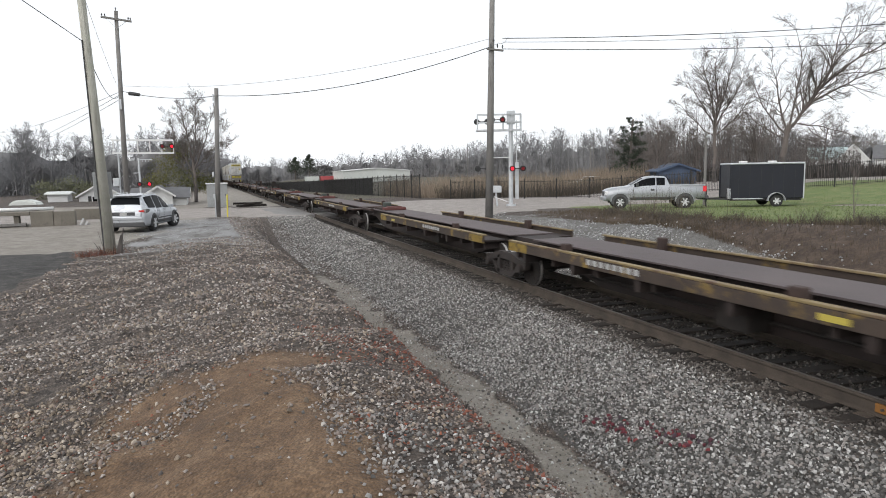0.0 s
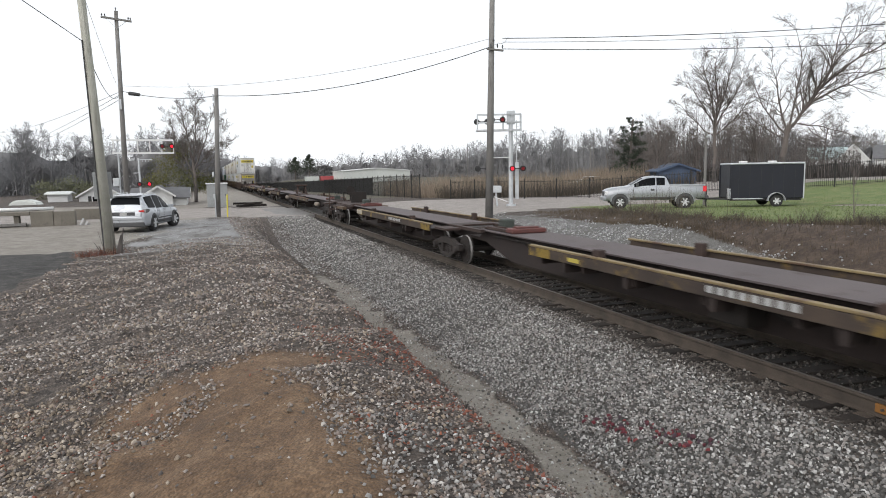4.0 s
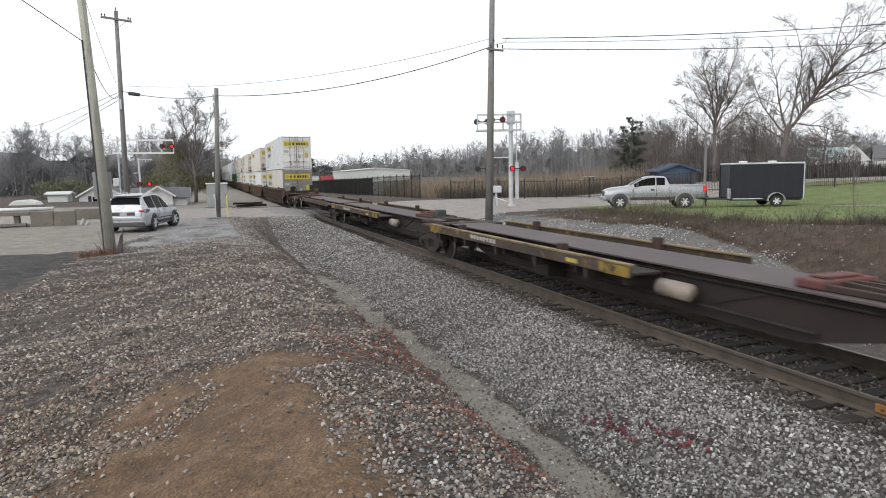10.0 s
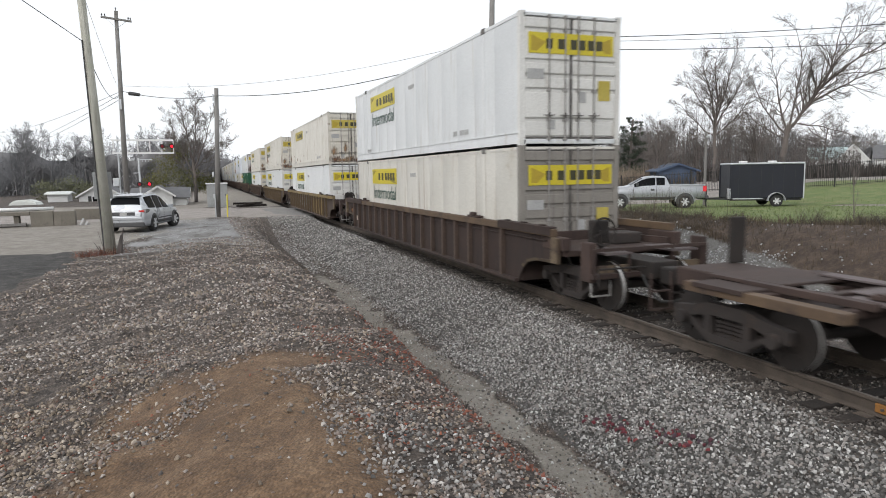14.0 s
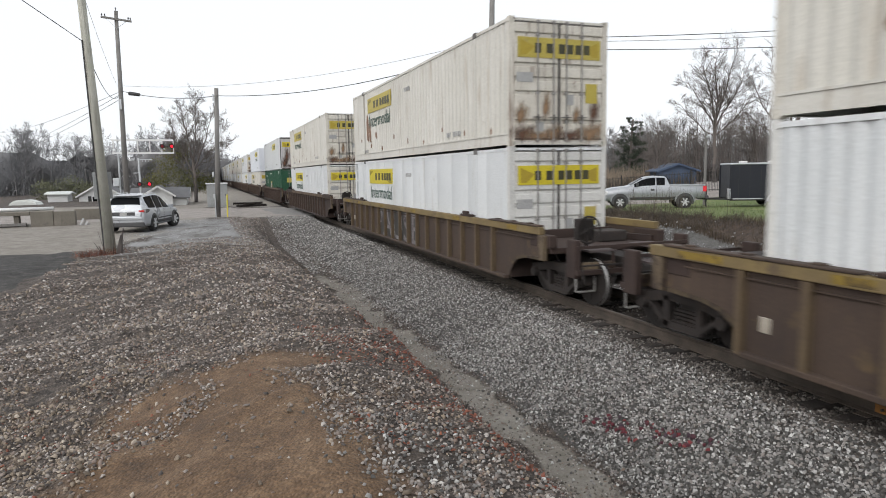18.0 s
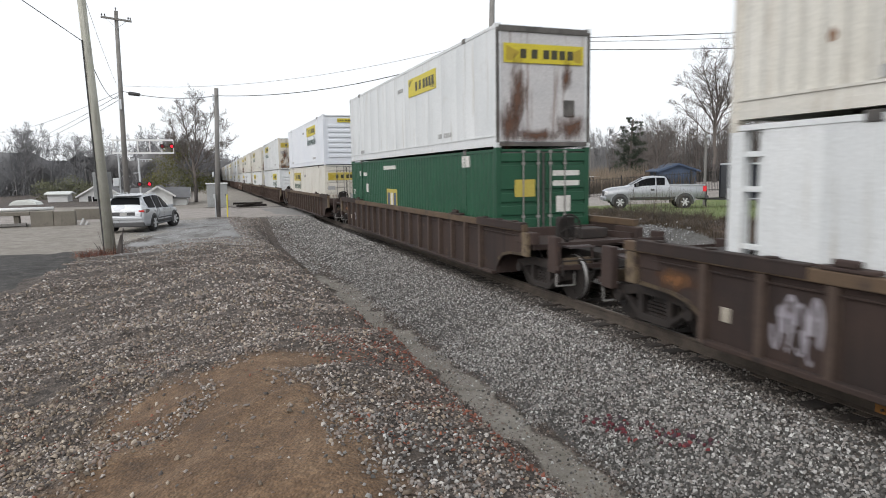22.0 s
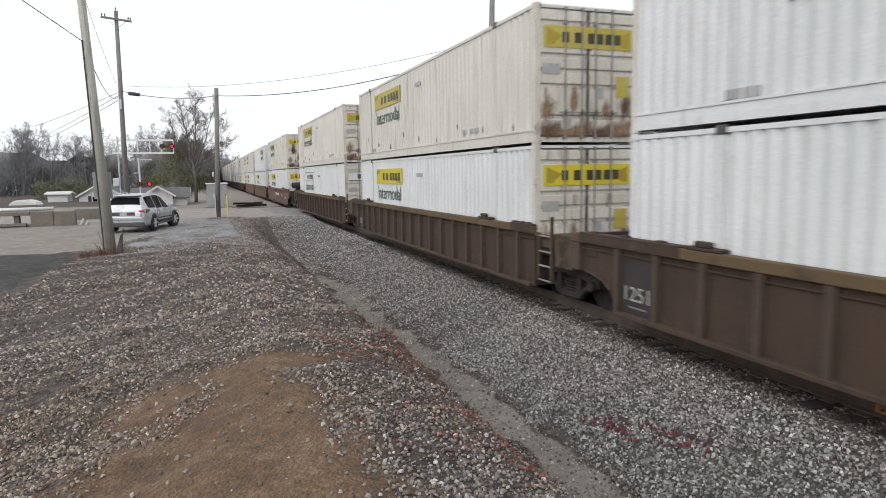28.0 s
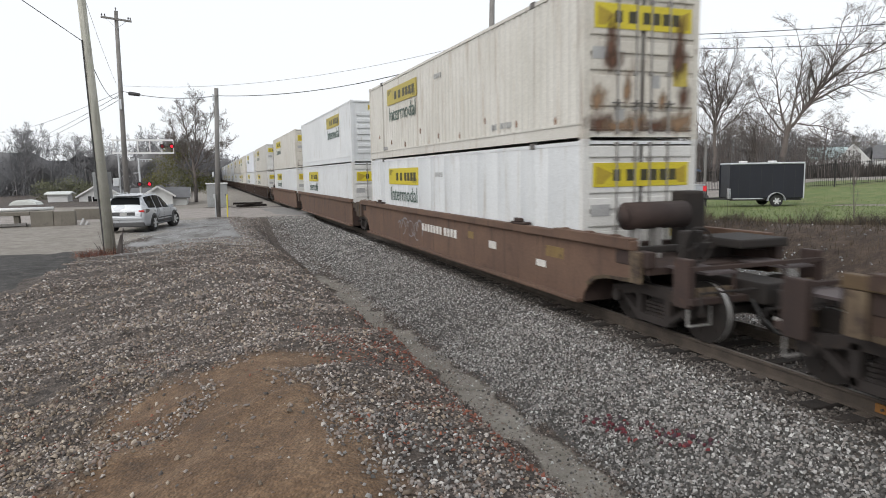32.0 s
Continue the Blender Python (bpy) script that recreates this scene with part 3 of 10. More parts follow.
    col = blend(nt, ground_mask_tree(nt, "m_bank", edge, 0.4, 0.6, 0.6), col, bank)
    gr = ramp(nt, edge, [(0.3, (0.092, 0.138, 0.038)), (0.5, (0.14, 0.182, 0.056)), (0.7, (0.22, 0.212, 0.10))])
    col = blend(nt, ground_mask_tree(nt, "m_grass", edge, 0.4, 0.6, 0.5), col, gr)
    speck = ramp(nt, grain, [(0.25, (0.68, 0.68, 0.68)), (0.75, (1.0, 1.0, 1.0))])
    col = blend(nt, 1.0, col, speck, "MULTIPLY")
    nt.links.new(col, bsdf.inputs["Base Color"])
    bsdf.inputs["Roughness"].default_value = 0.93
    bn = nt.nodes.new("ShaderNodeBump")
    bn.inputs["Strength"].default_value = 0.6
    bn.invert = True
    bn.inputs["Distance"].default_value = 0.025
    nt.links.new(pebble.outputs["Distance"], bn.inputs["Height"])
    nt.links.new(bn.outputs[0], bsdf.inputs["Normal"])
    return m


def bank_toe(y):
    """Foot of the earth bank, up to which the spilled gravel lies."""
    return np.minimum(np.interp(y, [8, 11, 13.4, 14.7, 16.3, 18.2, 21.1, 26], [13.0, 14.4, 15.1, 15.3, 15.8, 16.2, 16.5, 16.6]), bank_edge(y) - 0.3)


def bank_edge(y):
    """Where the lawn's edge runs on the far side."""
    return np.interp(y, [0, 13.5, 15, 16.2, 17.2, 19.5, 22.8, 28.1, 32.5, 36], [19.5, 19.2, 19.1, 18.3, 17.7, 17.7, 18.7, 20.2, 21.8, 23.0]) + 0.30 * np.sin(2.3 * y) + 0.18 * np.sin(5.9 * y)


def build_ground():
    xs = axis([(-2500, -400, 300), (-400, -80, 32), (-80, -20, 5), (-20, -7, 1.0), (-7, 7, 0.10), (7, 10, 0.3), (10, 22, 0.3), (22, 60, 1.5), (60, 160, 10), (160, 400, 40), (400, 2500, 350)])
    ys = axis([(-1500, -60, 180), (-60, 0, 6), (0, 2, 0.5), (2, 22, 0.11), (22, 36, 0.25), (36, 64, 0.6), (64, 120, 3), (120, 320, 15), (320, 3000, 200)])
    X, Y = np.meshgrid(xs, ys)
    Z = surf(X, Y)
    nx, ny = len(xs), len(ys)
    i = np.arange(nx * ny).reshape(ny, nx)
    quads = np.stack([i[:-1, :-1], i[:-1, 1:], i[1:, 1:], i[1:, :-1]], -1).reshape(-1, 4)
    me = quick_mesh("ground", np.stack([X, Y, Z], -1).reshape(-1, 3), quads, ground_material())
    me.polygons.foreach_set("use_smooth", np.ones(len(me.polygons), dtype=bool))
    x, y = X.ravel(), Y.ravel()
    rut = np.abs(x - rut_x(y) + 0.25 * vnoise(x, y, 0.5, 74)) / 0.30
    masks = {
        "m_pale": 0.55 * sst(-3.6, -2.0, x + 0.9 * vnoise(x, y, 1.3, 75)) * (1 - sst(1.4, 2.4, x)) * sst(21, 24, y) * (1 - sst(41, 43.5, y)),
        "m_soil": soil_patch(x, y) + 0.30 * sst(-7, -2, x) * (1 - sst(0.5, 3.4, x)) * (1 - sst(6, 16, y)),
        # where the painted shade of the ditch side lies
        "m_slope_shade": sst(2.3, 2.8, x + wobble(y)) * (1 - sst(3.3, 3.7, x + wobble(y))) * (1 - sst(28, 40, y)),
        "m_ballast": sst(4.2, 4.6, x) * (1 - sst(9.0, 9.8, x)),
        "m_spill": sst(11.4, 12.2, x) * (1 - sst(-0.5, 0.3, x - bank_toe(y))) * (1 - sst(33, 36, y)),
        "m_mud": (1 - sst(0.10, 0.46, np.abs(x + wobble(y) - 3.98) + 0.18 * vnoise(x, y, 0.45, 52) - 0.10 * np.exp(-((y - 20) / 2.0) ** 2))) * (1 - sst(21, 26, y)),
        "m_lot": (1 - sst(-7.5, -4.6, x - np.clip((y - 22) * 0.45, 0, 6))) * sst(16, 19, y) * (1 - sst(60, 75, y)) + 0.30 * np.clip(1.5 - rut, 0, 1) * sst(9, 10.5, y) * (1 - sst(16, 17.5, y)),
        "m_tar": (1 - sst(-4.6, -3.8, x + 0.8 * vnoise(x, y, 1.1, 71))) * sst(16.0, 16.8, y) * (1 - sst(25.2, 26.4, y + 0.5 * vnoise(x, y, 1.1, 72))),
        "m_road": sst(42.5, 44.5, y + sst(11, 14, x) * (7.0 + 3.5 * vnoise(x, y, 3.0, 77))) * (1 - sst(56, 58, y)) * sst(-60, -50, x) * (1 - sst(60, 70, x)),
        "m_track_side": 0.85 * sst(57, 60, y) * (1 - sst(6.2, 6.8, x)) * sst(-3.0, -0.5, x) * (1 - sst(250, 300, y)),
        "m_bank": sst(-0.5, 0.3, x - bank_toe(y)) * (1 - sst(-0.5, 0.6, x - bank_edge(y))) * (1 - sst(26, 33, y)),
        "m_grass": np.maximum(sst(-0.6, 0.4, x - bank_edge(y)) * (1 - sst(37, 40, y)), 0.42 * sst(60, 66, y) * sst(11, 14, x)),
    }
    drive = (1 - sst(0.5, 0.9, np.abs(x - 33.3 + 0.12 * (y - 20)))) * (1 - sst(25, 28, y))
    masks["m_lot"] = masks["m_lot"] + 0.8 * drive
    masks["m_grass"] = masks["m_grass"] * (1 - drive)
    for name, val in masks.items():
        at = me.attributes.new(name, "FLOAT", "POINT")
        at.data.foreach_set("value", np.clip(val, 0, 1).astype(np.float32))
    tagged(new("ground", me), "uneven gravel, brown soil and grass beside the railway", "ground", kind="structure")


build_ground()


# ---- loose stone ----
def stones(name, x, y, size, material, label, category="gravel", seed=1, sink=0.3, flat=0.95, tilt=1.4):
    """Crushed stones: sharp seven-faced lumps lying every way on the ground."""
    r = np.random.RandomState(seed)
    n = len(x)
    c, q = 0.5, 0.866
    base = np.array([[-1, 0, -0.75], [c, -q, -0.75], [c, q, -0.75], [-c, -q, 0.6], [1, 0, 0.6], [-c, q, 0.6]])
    tri = np.array([[3, 4, 5], [0, 1, 3], [1, 4, 3], [1, 2, 4], [2, 5, 4], [2, 0, 5], [0, 3, 5]])
    v = base[None] * (1 + 0.75 * (r.rand(n, 6, 3) - 0.5))
    v = v * np.stack([0.85 + 0.85 * r.rand(n) ** 1.5, 0.62 + 0.45 * r.rand(n), flat * (0.55 + 0.5 * r.rand(n))], -1)[:, None, :]
    v[:, 3:, :2] = v[:, 3:, :2] * (0.5 + 0.45 * r.rand(n, 1, 1)) + 0.3 * (r.rand(n, 1, 2) - 0.5)
    a, b = r.rand(n) * 6.283, (r.rand(n) - 0.5) * tilt
    ca, sa, cb, sb = np.cos(a), np.sin(a), np.cos(b), np.sin(b)
    vx, vz = v[..., 0] * cb[:, None] + v[..., 2] * sb[:, None], -v[..., 0] * sb[:, None] + v[..., 2] * cb[:, None]
    wx, wy = vx * ca[:, None] - v[..., 1] * sa[:, None], vx * sa[:, None] + v[..., 1] * ca[:, None]
    size = np.broadcast_to(size, (n,))
    P = np.stack([wx, wy, vz], -1) * (0.74 * size)[:, None, None]
    P[..., 0] += x[:, None]
    P[..., 1] += y[:, None]
    P[..., 2] += (surf(x, y) + size * (sink + 0.5 * (r.rand(n) - 0.3)))[:, None]
    F = (tri[None] + (np.arange(n) * 6)[:, None, None]).reshape(-1, 3)
    return tagged(new(name, quick_mesh(name, P.reshape(-1, 3), F, material)), label, category, kind="stuff")


def lay_stones():
    r = np.random.RandomState(7)
    # ballast bank beside the near rail
    def field(n, x0, x1, y0, y1, power=1.0):
        return x0 + (x1 - x0) * r.rand(n), y0 + (y1 - y0) * r.rand(n) ** power
    x1, y1 = field(30000, 3.9, 6.62, 3.6, 12)
    x2, y2 = field(22000, 3.9, 6.62, 12, 24)
    x, y = np.concatenate([x1, x2]), np.concatenate([y1, y2])
    k = r.rand(len(x)) < np.clip((x + wobble(y) - 4.22 + 0.2 * vnoise(x, y, 0.4, 61)) / 0.35, 0.06, 1)
    x, y = x[k], y[k]
    k = r.rand(len(x)) < 0.40 * sst(5.9, 6.6, x) + 0.12
    stones("ballast_stones", x[k], y[k], 0.015 + 0.018 * r.rand(k.sum()), M["stone_dark"], "ballast close to the rails, coloured dark for grime and train shade", "ballast", 26)
    x, y = x[~k], y[~k]
    stones("ballast_stones", x, y, 0.015 + 0.020 * r.rand(len(x)) ** 1.2, M["stone"], "grey crushed stone ballast sloping down from the rails", "ballast", 11)
    x, y = field(10000, 3.6, 6.66, 24, 43.5)
    stones("ballast_stones", x, y, 0.026 + 0.026 * r.rand(len(x)), M["stone"], "grey crushed stone ballast near the level crossing", "ballast", 12)
    x, y = field(12500, 6.45, 7.07, 3, 26)
    stones("ballast_stones", x, y, 0.018 + 0.020 * r.rand(len(x)), M["stone_dark"], "grimy ballast heaped round the tie ends, darkened further for train shade", "ballast", 23, sink=0.45)
    x, y = field(16000, 6.95, 9.4, 3, 27)
    stones("ballast_stones", x, y, 0.018 + 0.022 * r.rand(len(x)), M["stone_dark"], "stained ballast between the wooden ties, darkened further for train shade", "ballast", 13, sink=0.6)
    x, y = field(5000, 6.66, 10.8, 27, 44)
    stones("ballast_stones", x, y, 0.03 + 0.025 * r.rand(len(x)), M["stone_dark"], "stained ballast up to the level crossing, darkened further for train shade", "ballast", 27, sink=0.1)
    x, y = field(5500, 9.3, 12.2, 8, 40)
    stones("ballast_stones", x, y, 0.02 + 0.025 * r.rand(len(x)), M["stone"], "grey ballast on the far shoulder of the track", "ballast", 28, sink=0.2)
    # heap in the foreground: patchy
    n1, n2 = 58000, 34000
    y = np.concatenate([2.7 + 7.8 * r.rand(n1) ** 1.1, 10.5 + 15.5 * r.rand(n2)])
    lo = np.maximum(-0.30 * y - 0.4, -5.4)
    x = lo + (4.05 - lo) * r.rand(n1 + n2)
    bank = x + wobble(y)
    dens = 0.62 + 0.50 * vnoise(x * 0.45 - 0.15 * y, y, 0.62, 21) + 0.55 * vnoise(x, y, 0.33, 22) + 0.10 * sst(7, 12, y)
    dens -= 0.55 * np.clip(1.5 - np.abs(x - rut_x(y) + 0.3 * vnoise(x, y, 0.8, 64)) / 0.30, 0, 1) * sst(9, 10.5, y) * (1 - sst(16, 17.5, y))
    dens -= 1.3 * sst(2.35, 2.7, bank) * sst(6.5, 8, y) + 0.62 * sst(3.25, 3.75, bank + 0.25 * vnoise(x, y, 0.4, 63))
    soil = soil_patch(x, y) + 0.30 * vnoise(x, y, 0.5, 62) + 0.2 * vnoise(x, y, 0.2, 65)
    keep = (r.rand(len(x)) < np.clip(dens, 0.04, 1)) & ~((soil > 0.5) & (r.rand(len(x)) < 0.95))
    keep &= ~((x < -4.0 + 0.35 * vnoise(x, y, 0.9, 73)) & (y > 15.9) & (y < 26))
    x, y = x[keep], y[keep]
    size = (0.008 + 0.018 * r.rand(len(x)) ** 1.5) * (1 + 0.75 * sst(6, 14, y))
    buff = r.rand(len(x)) < 0.12 + 0.45 * (1 - sst(-1.4, -0.2, x)) * (1 - sst(6.5, 9, y))
    stones("loose_gravel", x[~buff], y[~buff], size[~buff], M["stone_mound"], "loose grey and brown stones scattered over the soil heap", "gravel", 14, 0.35, 0.75)
    stones("loose_gravel", x[buff], y[buff], size[buff] * 1.1, M["stone_buff"], "loose buff stones among the grey ones", "gravel", 29, 0.35)
    x, y = field(3500, 2.5, 3.75, 3.0, 10, 1.0)
    stones("loose_gravel", x, y, 0.010 + 0.016 * r.rand(len(x)), M["stone_mound"], "brown stones on the ditch slope", "gravel", 25, 0.3)
    x, y = field(300, -3.5, 3.3, 2.8, 14)
    stones("loose_gravel", x, y, 0.020 + 0.016 * r.rand(len(x)), M["stone_buff"], "larger pale stones on the soil heap", "gravel", 15, 0.4)
    n = 650
    x, y = 1.3 + r.normal(0, 0.32, n), 3.8 + r.normal(0, 0.42, n)
    stones("loose_gravel", x, y, 0.009 + 0.014 * r.rand(n), M["stone"], "pale grey stones spilled beside the bare earth", "gravel", 30, 0.5)
    n = 7500
    y = 4.6 + 18 * r.rand(n) ** 1.2
    off = r.normal(0, 0.30, n)
    k = r.rand(n) < np.clip(0.25 + 1.3 * np.abs(off) + 0.6 * vnoise(off, y, 0.35, 66), 0.05, 1)
    x, y = (3.98 - wobble(y) + off)[k], y[k]
    stones("loose_gravel", x, y, 0.009 + 0.020 * r.rand(len(x)) ** 1.5, M["stone_mound"], "stray stones lying on the pale mud of the ditch", "gravel", 31, 0.2)
    # bare grey gravel by the crossing
    x, y = field(7000, 1.2, 3.2, 22, 43)
    stones("loose_gravel", x, y, 0.016 + 0.026 * r.rand(len(x)), M["stone_mound"], "brown and grey stones along the ditch edge", "gravel", 24, 0.3)
    x, y = field(9000, -3.6, 2.3, 20, 43)
    stones("loose_gravel", x, y, 0.010 + 0.018 * r.rand(len(x)), M["stone_pale"], "pale grey gravel spread beside the crossing road", "gravel", 16, 0.2)
    # purple-red stones on the ballast and reddish litter by the ditch
    n = 70
    u = r.rand(n)
    x, y = 4.92 + 0.42 * u + r.normal(0, 0.10, n), 7.45 - 1.75 * u + r.normal(0, 0.12, n)
    stones("red_stones", x, y, 0.028 + 0.026 * r.rand(n), M["stone_red"], "dark red stained stones on the ballast", "stones", 17, 0.8)
    x, y = field(7000, 0.9, 3.15, 3.2, 9.0)
    k = r.rand(len(x)) < np.clip(0.06 + 0.7 * vnoise(x, y, 0.4, 33) + 0.22 * np.exp(-((x - 2.1) / 0.6) ** 2), 0, 0.7) * (1 - sst(2.5, 3.1, x + 0.3 * vnoise(x, y, 0.5, 68)))
    stones("leaf_litter", x[k], y[k], 0.014 + 0.014 * r.rand(k.sum()), M["leaf_litter"], "rust-red dead leaves on the ditch bank", "leaves", 18, 0.6, 0.25)
    x, y = field(2600, -2.9, 0.4, 3.2, 8.0)
    k = r.rand(len(x)) < np.clip(0.02 + 0.7 * vnoise(x, y, 0.7, 34) + 0.45 * np.exp(-((x + 1.7) ** 2 + (y - 6.6) ** 2) / 0.3), 0, 1)
    stones("leaf_litter", x[k], y[k], 0.012 + 0.012 * r.rand(k.sum()), M["leaf_litter"], "rust-red dead leaves on the soil heap", "leaves", 19, 0.6, 0.25)
    # far side of the track: spilled gravel along the foot of the bank
    x, y = field(26000, 11.7, 17.3, 11, 35)
    k = r.rand(len(x)) < np.clip((bank_toe(y) + 0.6 * vnoise(x, y, 0.8, 36) - x) / 0.8, 0.02, 1) * np.clip(0.75 + 0.4 * vnoise(x, y, 1.2, 35), 0, 1)
    stones("spilled_gravel", x[k], y[k], 0.026 + 0.030 * r.rand(k.sum()), M["stone_pale"], "pale gravel spilled along the foot of the bank", "gravel", 20, 0.3)


lay_stones()


# ---- track ----
def build_track():
    prof = [(-0.075, -0.19), (0.075, -0.19), (0.075, -0.178), (0.012, -0.155), (0.012, -0.05), (0.036, -0.036), (0.036, -0.004), (0.030, 0.0), (-0.030, 0.0), (-0.036, -0.004), (-0.036, -0.036), (-0.012, -0.05), (-0.012, -0.155), (-0.075, -0.178)]
    track = tagged(new("railway_track"), "rusty railway track on dark wooden ties in stone ballast", "railway track", kind="structure")
    track.matrix_basis = pose(TX, 0, 0)
    for side in (-1, 1):
        bm = bmesh.new()
        lo = [bm.verts.new((side * 0.753 + u, -40, w)) for u, w in prof]
        hi = [bm.verts.new((side * 0.753 + u, 600, w)) for u, w in prof]
        n = len(prof)
        for k in range(n):
            bm.faces.new((lo[k], lo[(k + 1) % n], hi[(k + 1) % n], hi[k]))
        bm.faces.new(lo)
        bm.faces.new(hi)
        rail = part("rail", bm, M["rail_side"], track, "rust-brown steel rail")
        bm = bmesh.new()
        box(bm, side * 0.753 - 0.024, side * 0.753 + 0.024, -40, 600, 0.0, 0.003)
        part("rail_head", bm, M["rail_top"], rail, "polished running surface")
    bm = bmesh.new()
    box(bm, -0.753 - 0.052, -0.753 - 0.016, 4.35, 5.0, -0.15, -0.045, 0.008)
    joint = part("joint_bar", bm, M["orange_paint"], track, "orange-painted rail joint bar")
    for k in range(4):
        bm = bmesh.new()
        rod(bm, (-0.753 - 0.05, 4.45 + 0.15 * k, -0.098), (-0.753 - 0.075, 4.45 + 0.15 * k, -0.098), 0.018, n=6)
        part("bolt", bm, M["rail_side"], joint)
    ties = []
    for k in range(4):
        bm = bmesh.new()
        box(bm, -1.24, 1.24, -0.115, 0.115, -0.37, -0.186, 0.012)
        for v in bm.verts:
            v.co += Vector((noise.noise(v.co * 3 + Vector((k * 9, 0, 0))) * 0.03, noise.noise(v.co * 5 + Vector((0, k * 7, 0))) * 0.012, noise.noise(v.co * 4 + Vector((0, 0, k * 5))) * 0.008))
        ties.append(as_mesh("tie", bm, M["tie"]))
    bm = bmesh.new()
    box(bm, -0.18, 0.18, -0.09, 0.09, -0.19, -0.176, 0.003)
    plate = as_mesh("tie_plate", bm, M["rail_side"])
    rnd = random.Random(5)
    y = 1.0
    while y < 62:
        t = part("tie", ties[rnd.randrange(4)], None, track)
        t.matrix_basis = pose(rnd.uniform(-0.04, 0.04), y, rnd.uniform(-0.026, 0.004), 0, 0, rnd.uniform(-2.0, 2.0))
        if y < 16:
            for sx in (-0.753, 0.753):
                pl = part("tie_plate", plate, None, t)
                pl.matrix_basis = pose(sx, 0, 0)
        y += 0.5 + rnd.uniform(-0.02, 0.02)
    # crossing panels flush with the rail tops
    cross = tagged(new("crossing_surface"), "worn asphalt and timber level crossing panels", "level crossing", kind="structure")
    cross.matrix_basis = pose(TX, 50, 0)
    for (x0, x1) in ((-3.6, -0.84), (-0.66, -0.01), (0.01, 0.66), (0.84, 3.6)):
        bm = bmesh.new()
        box(bm, x0, x1, -5.2, 5.2, -0.25, -0.012, 0.01)
        part("crossing_panel", bm, M["panel"], cross)


M["panel"] = mat("crossing_panel", (0.17, 0.163, 0.157), (0.26, 0.25, 0.24), 0.9, 0, 1.0, 30, 0.3)
build_track()


# ---- rolling stock ----
MOVING = []      # (thing, place along the train at 0 s, base height)
WHEELSETS = []


def wheel_mesh(r):
    bm = bmesh.new()
    for s in (-1, 1):
        rod(bm, (s * 0.69, 0, 0), (s * 0.72, 0, 0), r + 0.025, r + 0.02, 28)
        rod(bm, (s * 0.72, 0, 0), (s * 0.80, 0, 0), r, r, 28)
        rod(bm, (s * 0.80, 0, 0), (s * 0.815, 0, 0), r * 0.45, r * 0.40, 20)
        for k in range(6):
            a = k * math.pi / 3
            rod(bm, (s * 0.80, math.cos(a) * r * 0.66, math.sin(a) * r * 0.66), (s * 0.812, math.cos(a) * r * 0.66, math.sin(a) * r * 0.66), r * 0.13, n=8)
    rod(bm, (-1.02, 0, 0), (1.02, 0, 0), 0.08, n=12)
    return as_mesh("wheelset", bm, M["bogie"])


def tread_mesh(r):
    """Bright worn running band of a wheel."""
    bm = bmesh.new()
    bmesh.ops.create_cone(bm, cap_ends=False, segments=28, radius1=r + 0.003, radius2=r + 0.003, depth=0.055, matrix=pose(0, 0, 0, 0, 90, 0))
    return as_mesh("tread", bm, M["tread"], True)


def side_frame_mesh(half, r):
    """Cast side frame of a freight bogie: arch with two window openings and a spring nest."""
    bm = bmesh.new()
    x0, x1 = 0.93, 1.07
    top, low = r + 0.20, 0.16
    slab(bm, [(-half - 0.20, r - 0.02), (-half - 0.20, r + 0.16), (-half + 0.15, r + 0.20), (-0.35, top + 0.10), (0.35, top + 0.10), (half - 0.15, r + 0.20), (half + 0.20, r + 0.16), (half + 0.20, r - 0.02),
              (half - 0.12, r + 0.03), (0.36, top - 0.08), (-0.36, top - 0.08), (-half + 0.12, r + 0.03)], x0, x1)
    slab(bm, [(-half + 0.10, r + 0.06), (-0.36, low + 0.10), (0.36, low + 0.10), (half - 0.10, r + 0.06), (half - 0.16, r - 0.06), (0.34, low - 0.02), (-0.34, low - 0.02), (-half + 0.16, r - 0.06)], x0, x1)
    for s in (-1, 1):
        box(bm, x0, x1, s * 0.36 - 0.07, s * 0.36 + 0.07, low, top, 0.01)
        rod(bm, (x1 - 0.02, s * half, r), (x1 + 0.09, s * half, r), 0.11, 0.10, 14)
    for k in (-0.17, 0.0, 0.17):
        for j in range(4):
            rod(bm, (x1 - 0.12, k, low + 0.10 + j * 0.06), (x1 - 0.12, k, low + 0.14 + j * 0.06), 0.075, n=10)
    return as_mesh("side_frame", bm, M["bogie_grey"])


R_SMALL, R_LARGE = 0.42, 0.47
WHEEL = {R_SMALL: (wheel_mesh(R_SMALL), tread_mesh(R_SMALL), side_frame_mesh(0.86, R_SMALL)), R_LARGE: (wheel_mesh(R_LARGE), tread_mesh(R_LARGE), side_frame_mesh(0.89, R_LARGE))}


def bolster_mesh():
    bm = bmesh.new()
    box(bm, -0.95, 0.95, -0.2, 0.2, 0.42, 0.68, 0.02)
    rod(bm, (0, 0, 0.6), (0, 0, 0.8), 0.2, n=14)
    for s in (-1, 1):
        bar(bm, (-0.7, s * 0.42, 0.4), (0.7, s * 0.42, 0.4), 0.1, 0.12)
    return as_mesh("bogie", bm, M["bogie"])


BOLSTER = bolster_mesh()


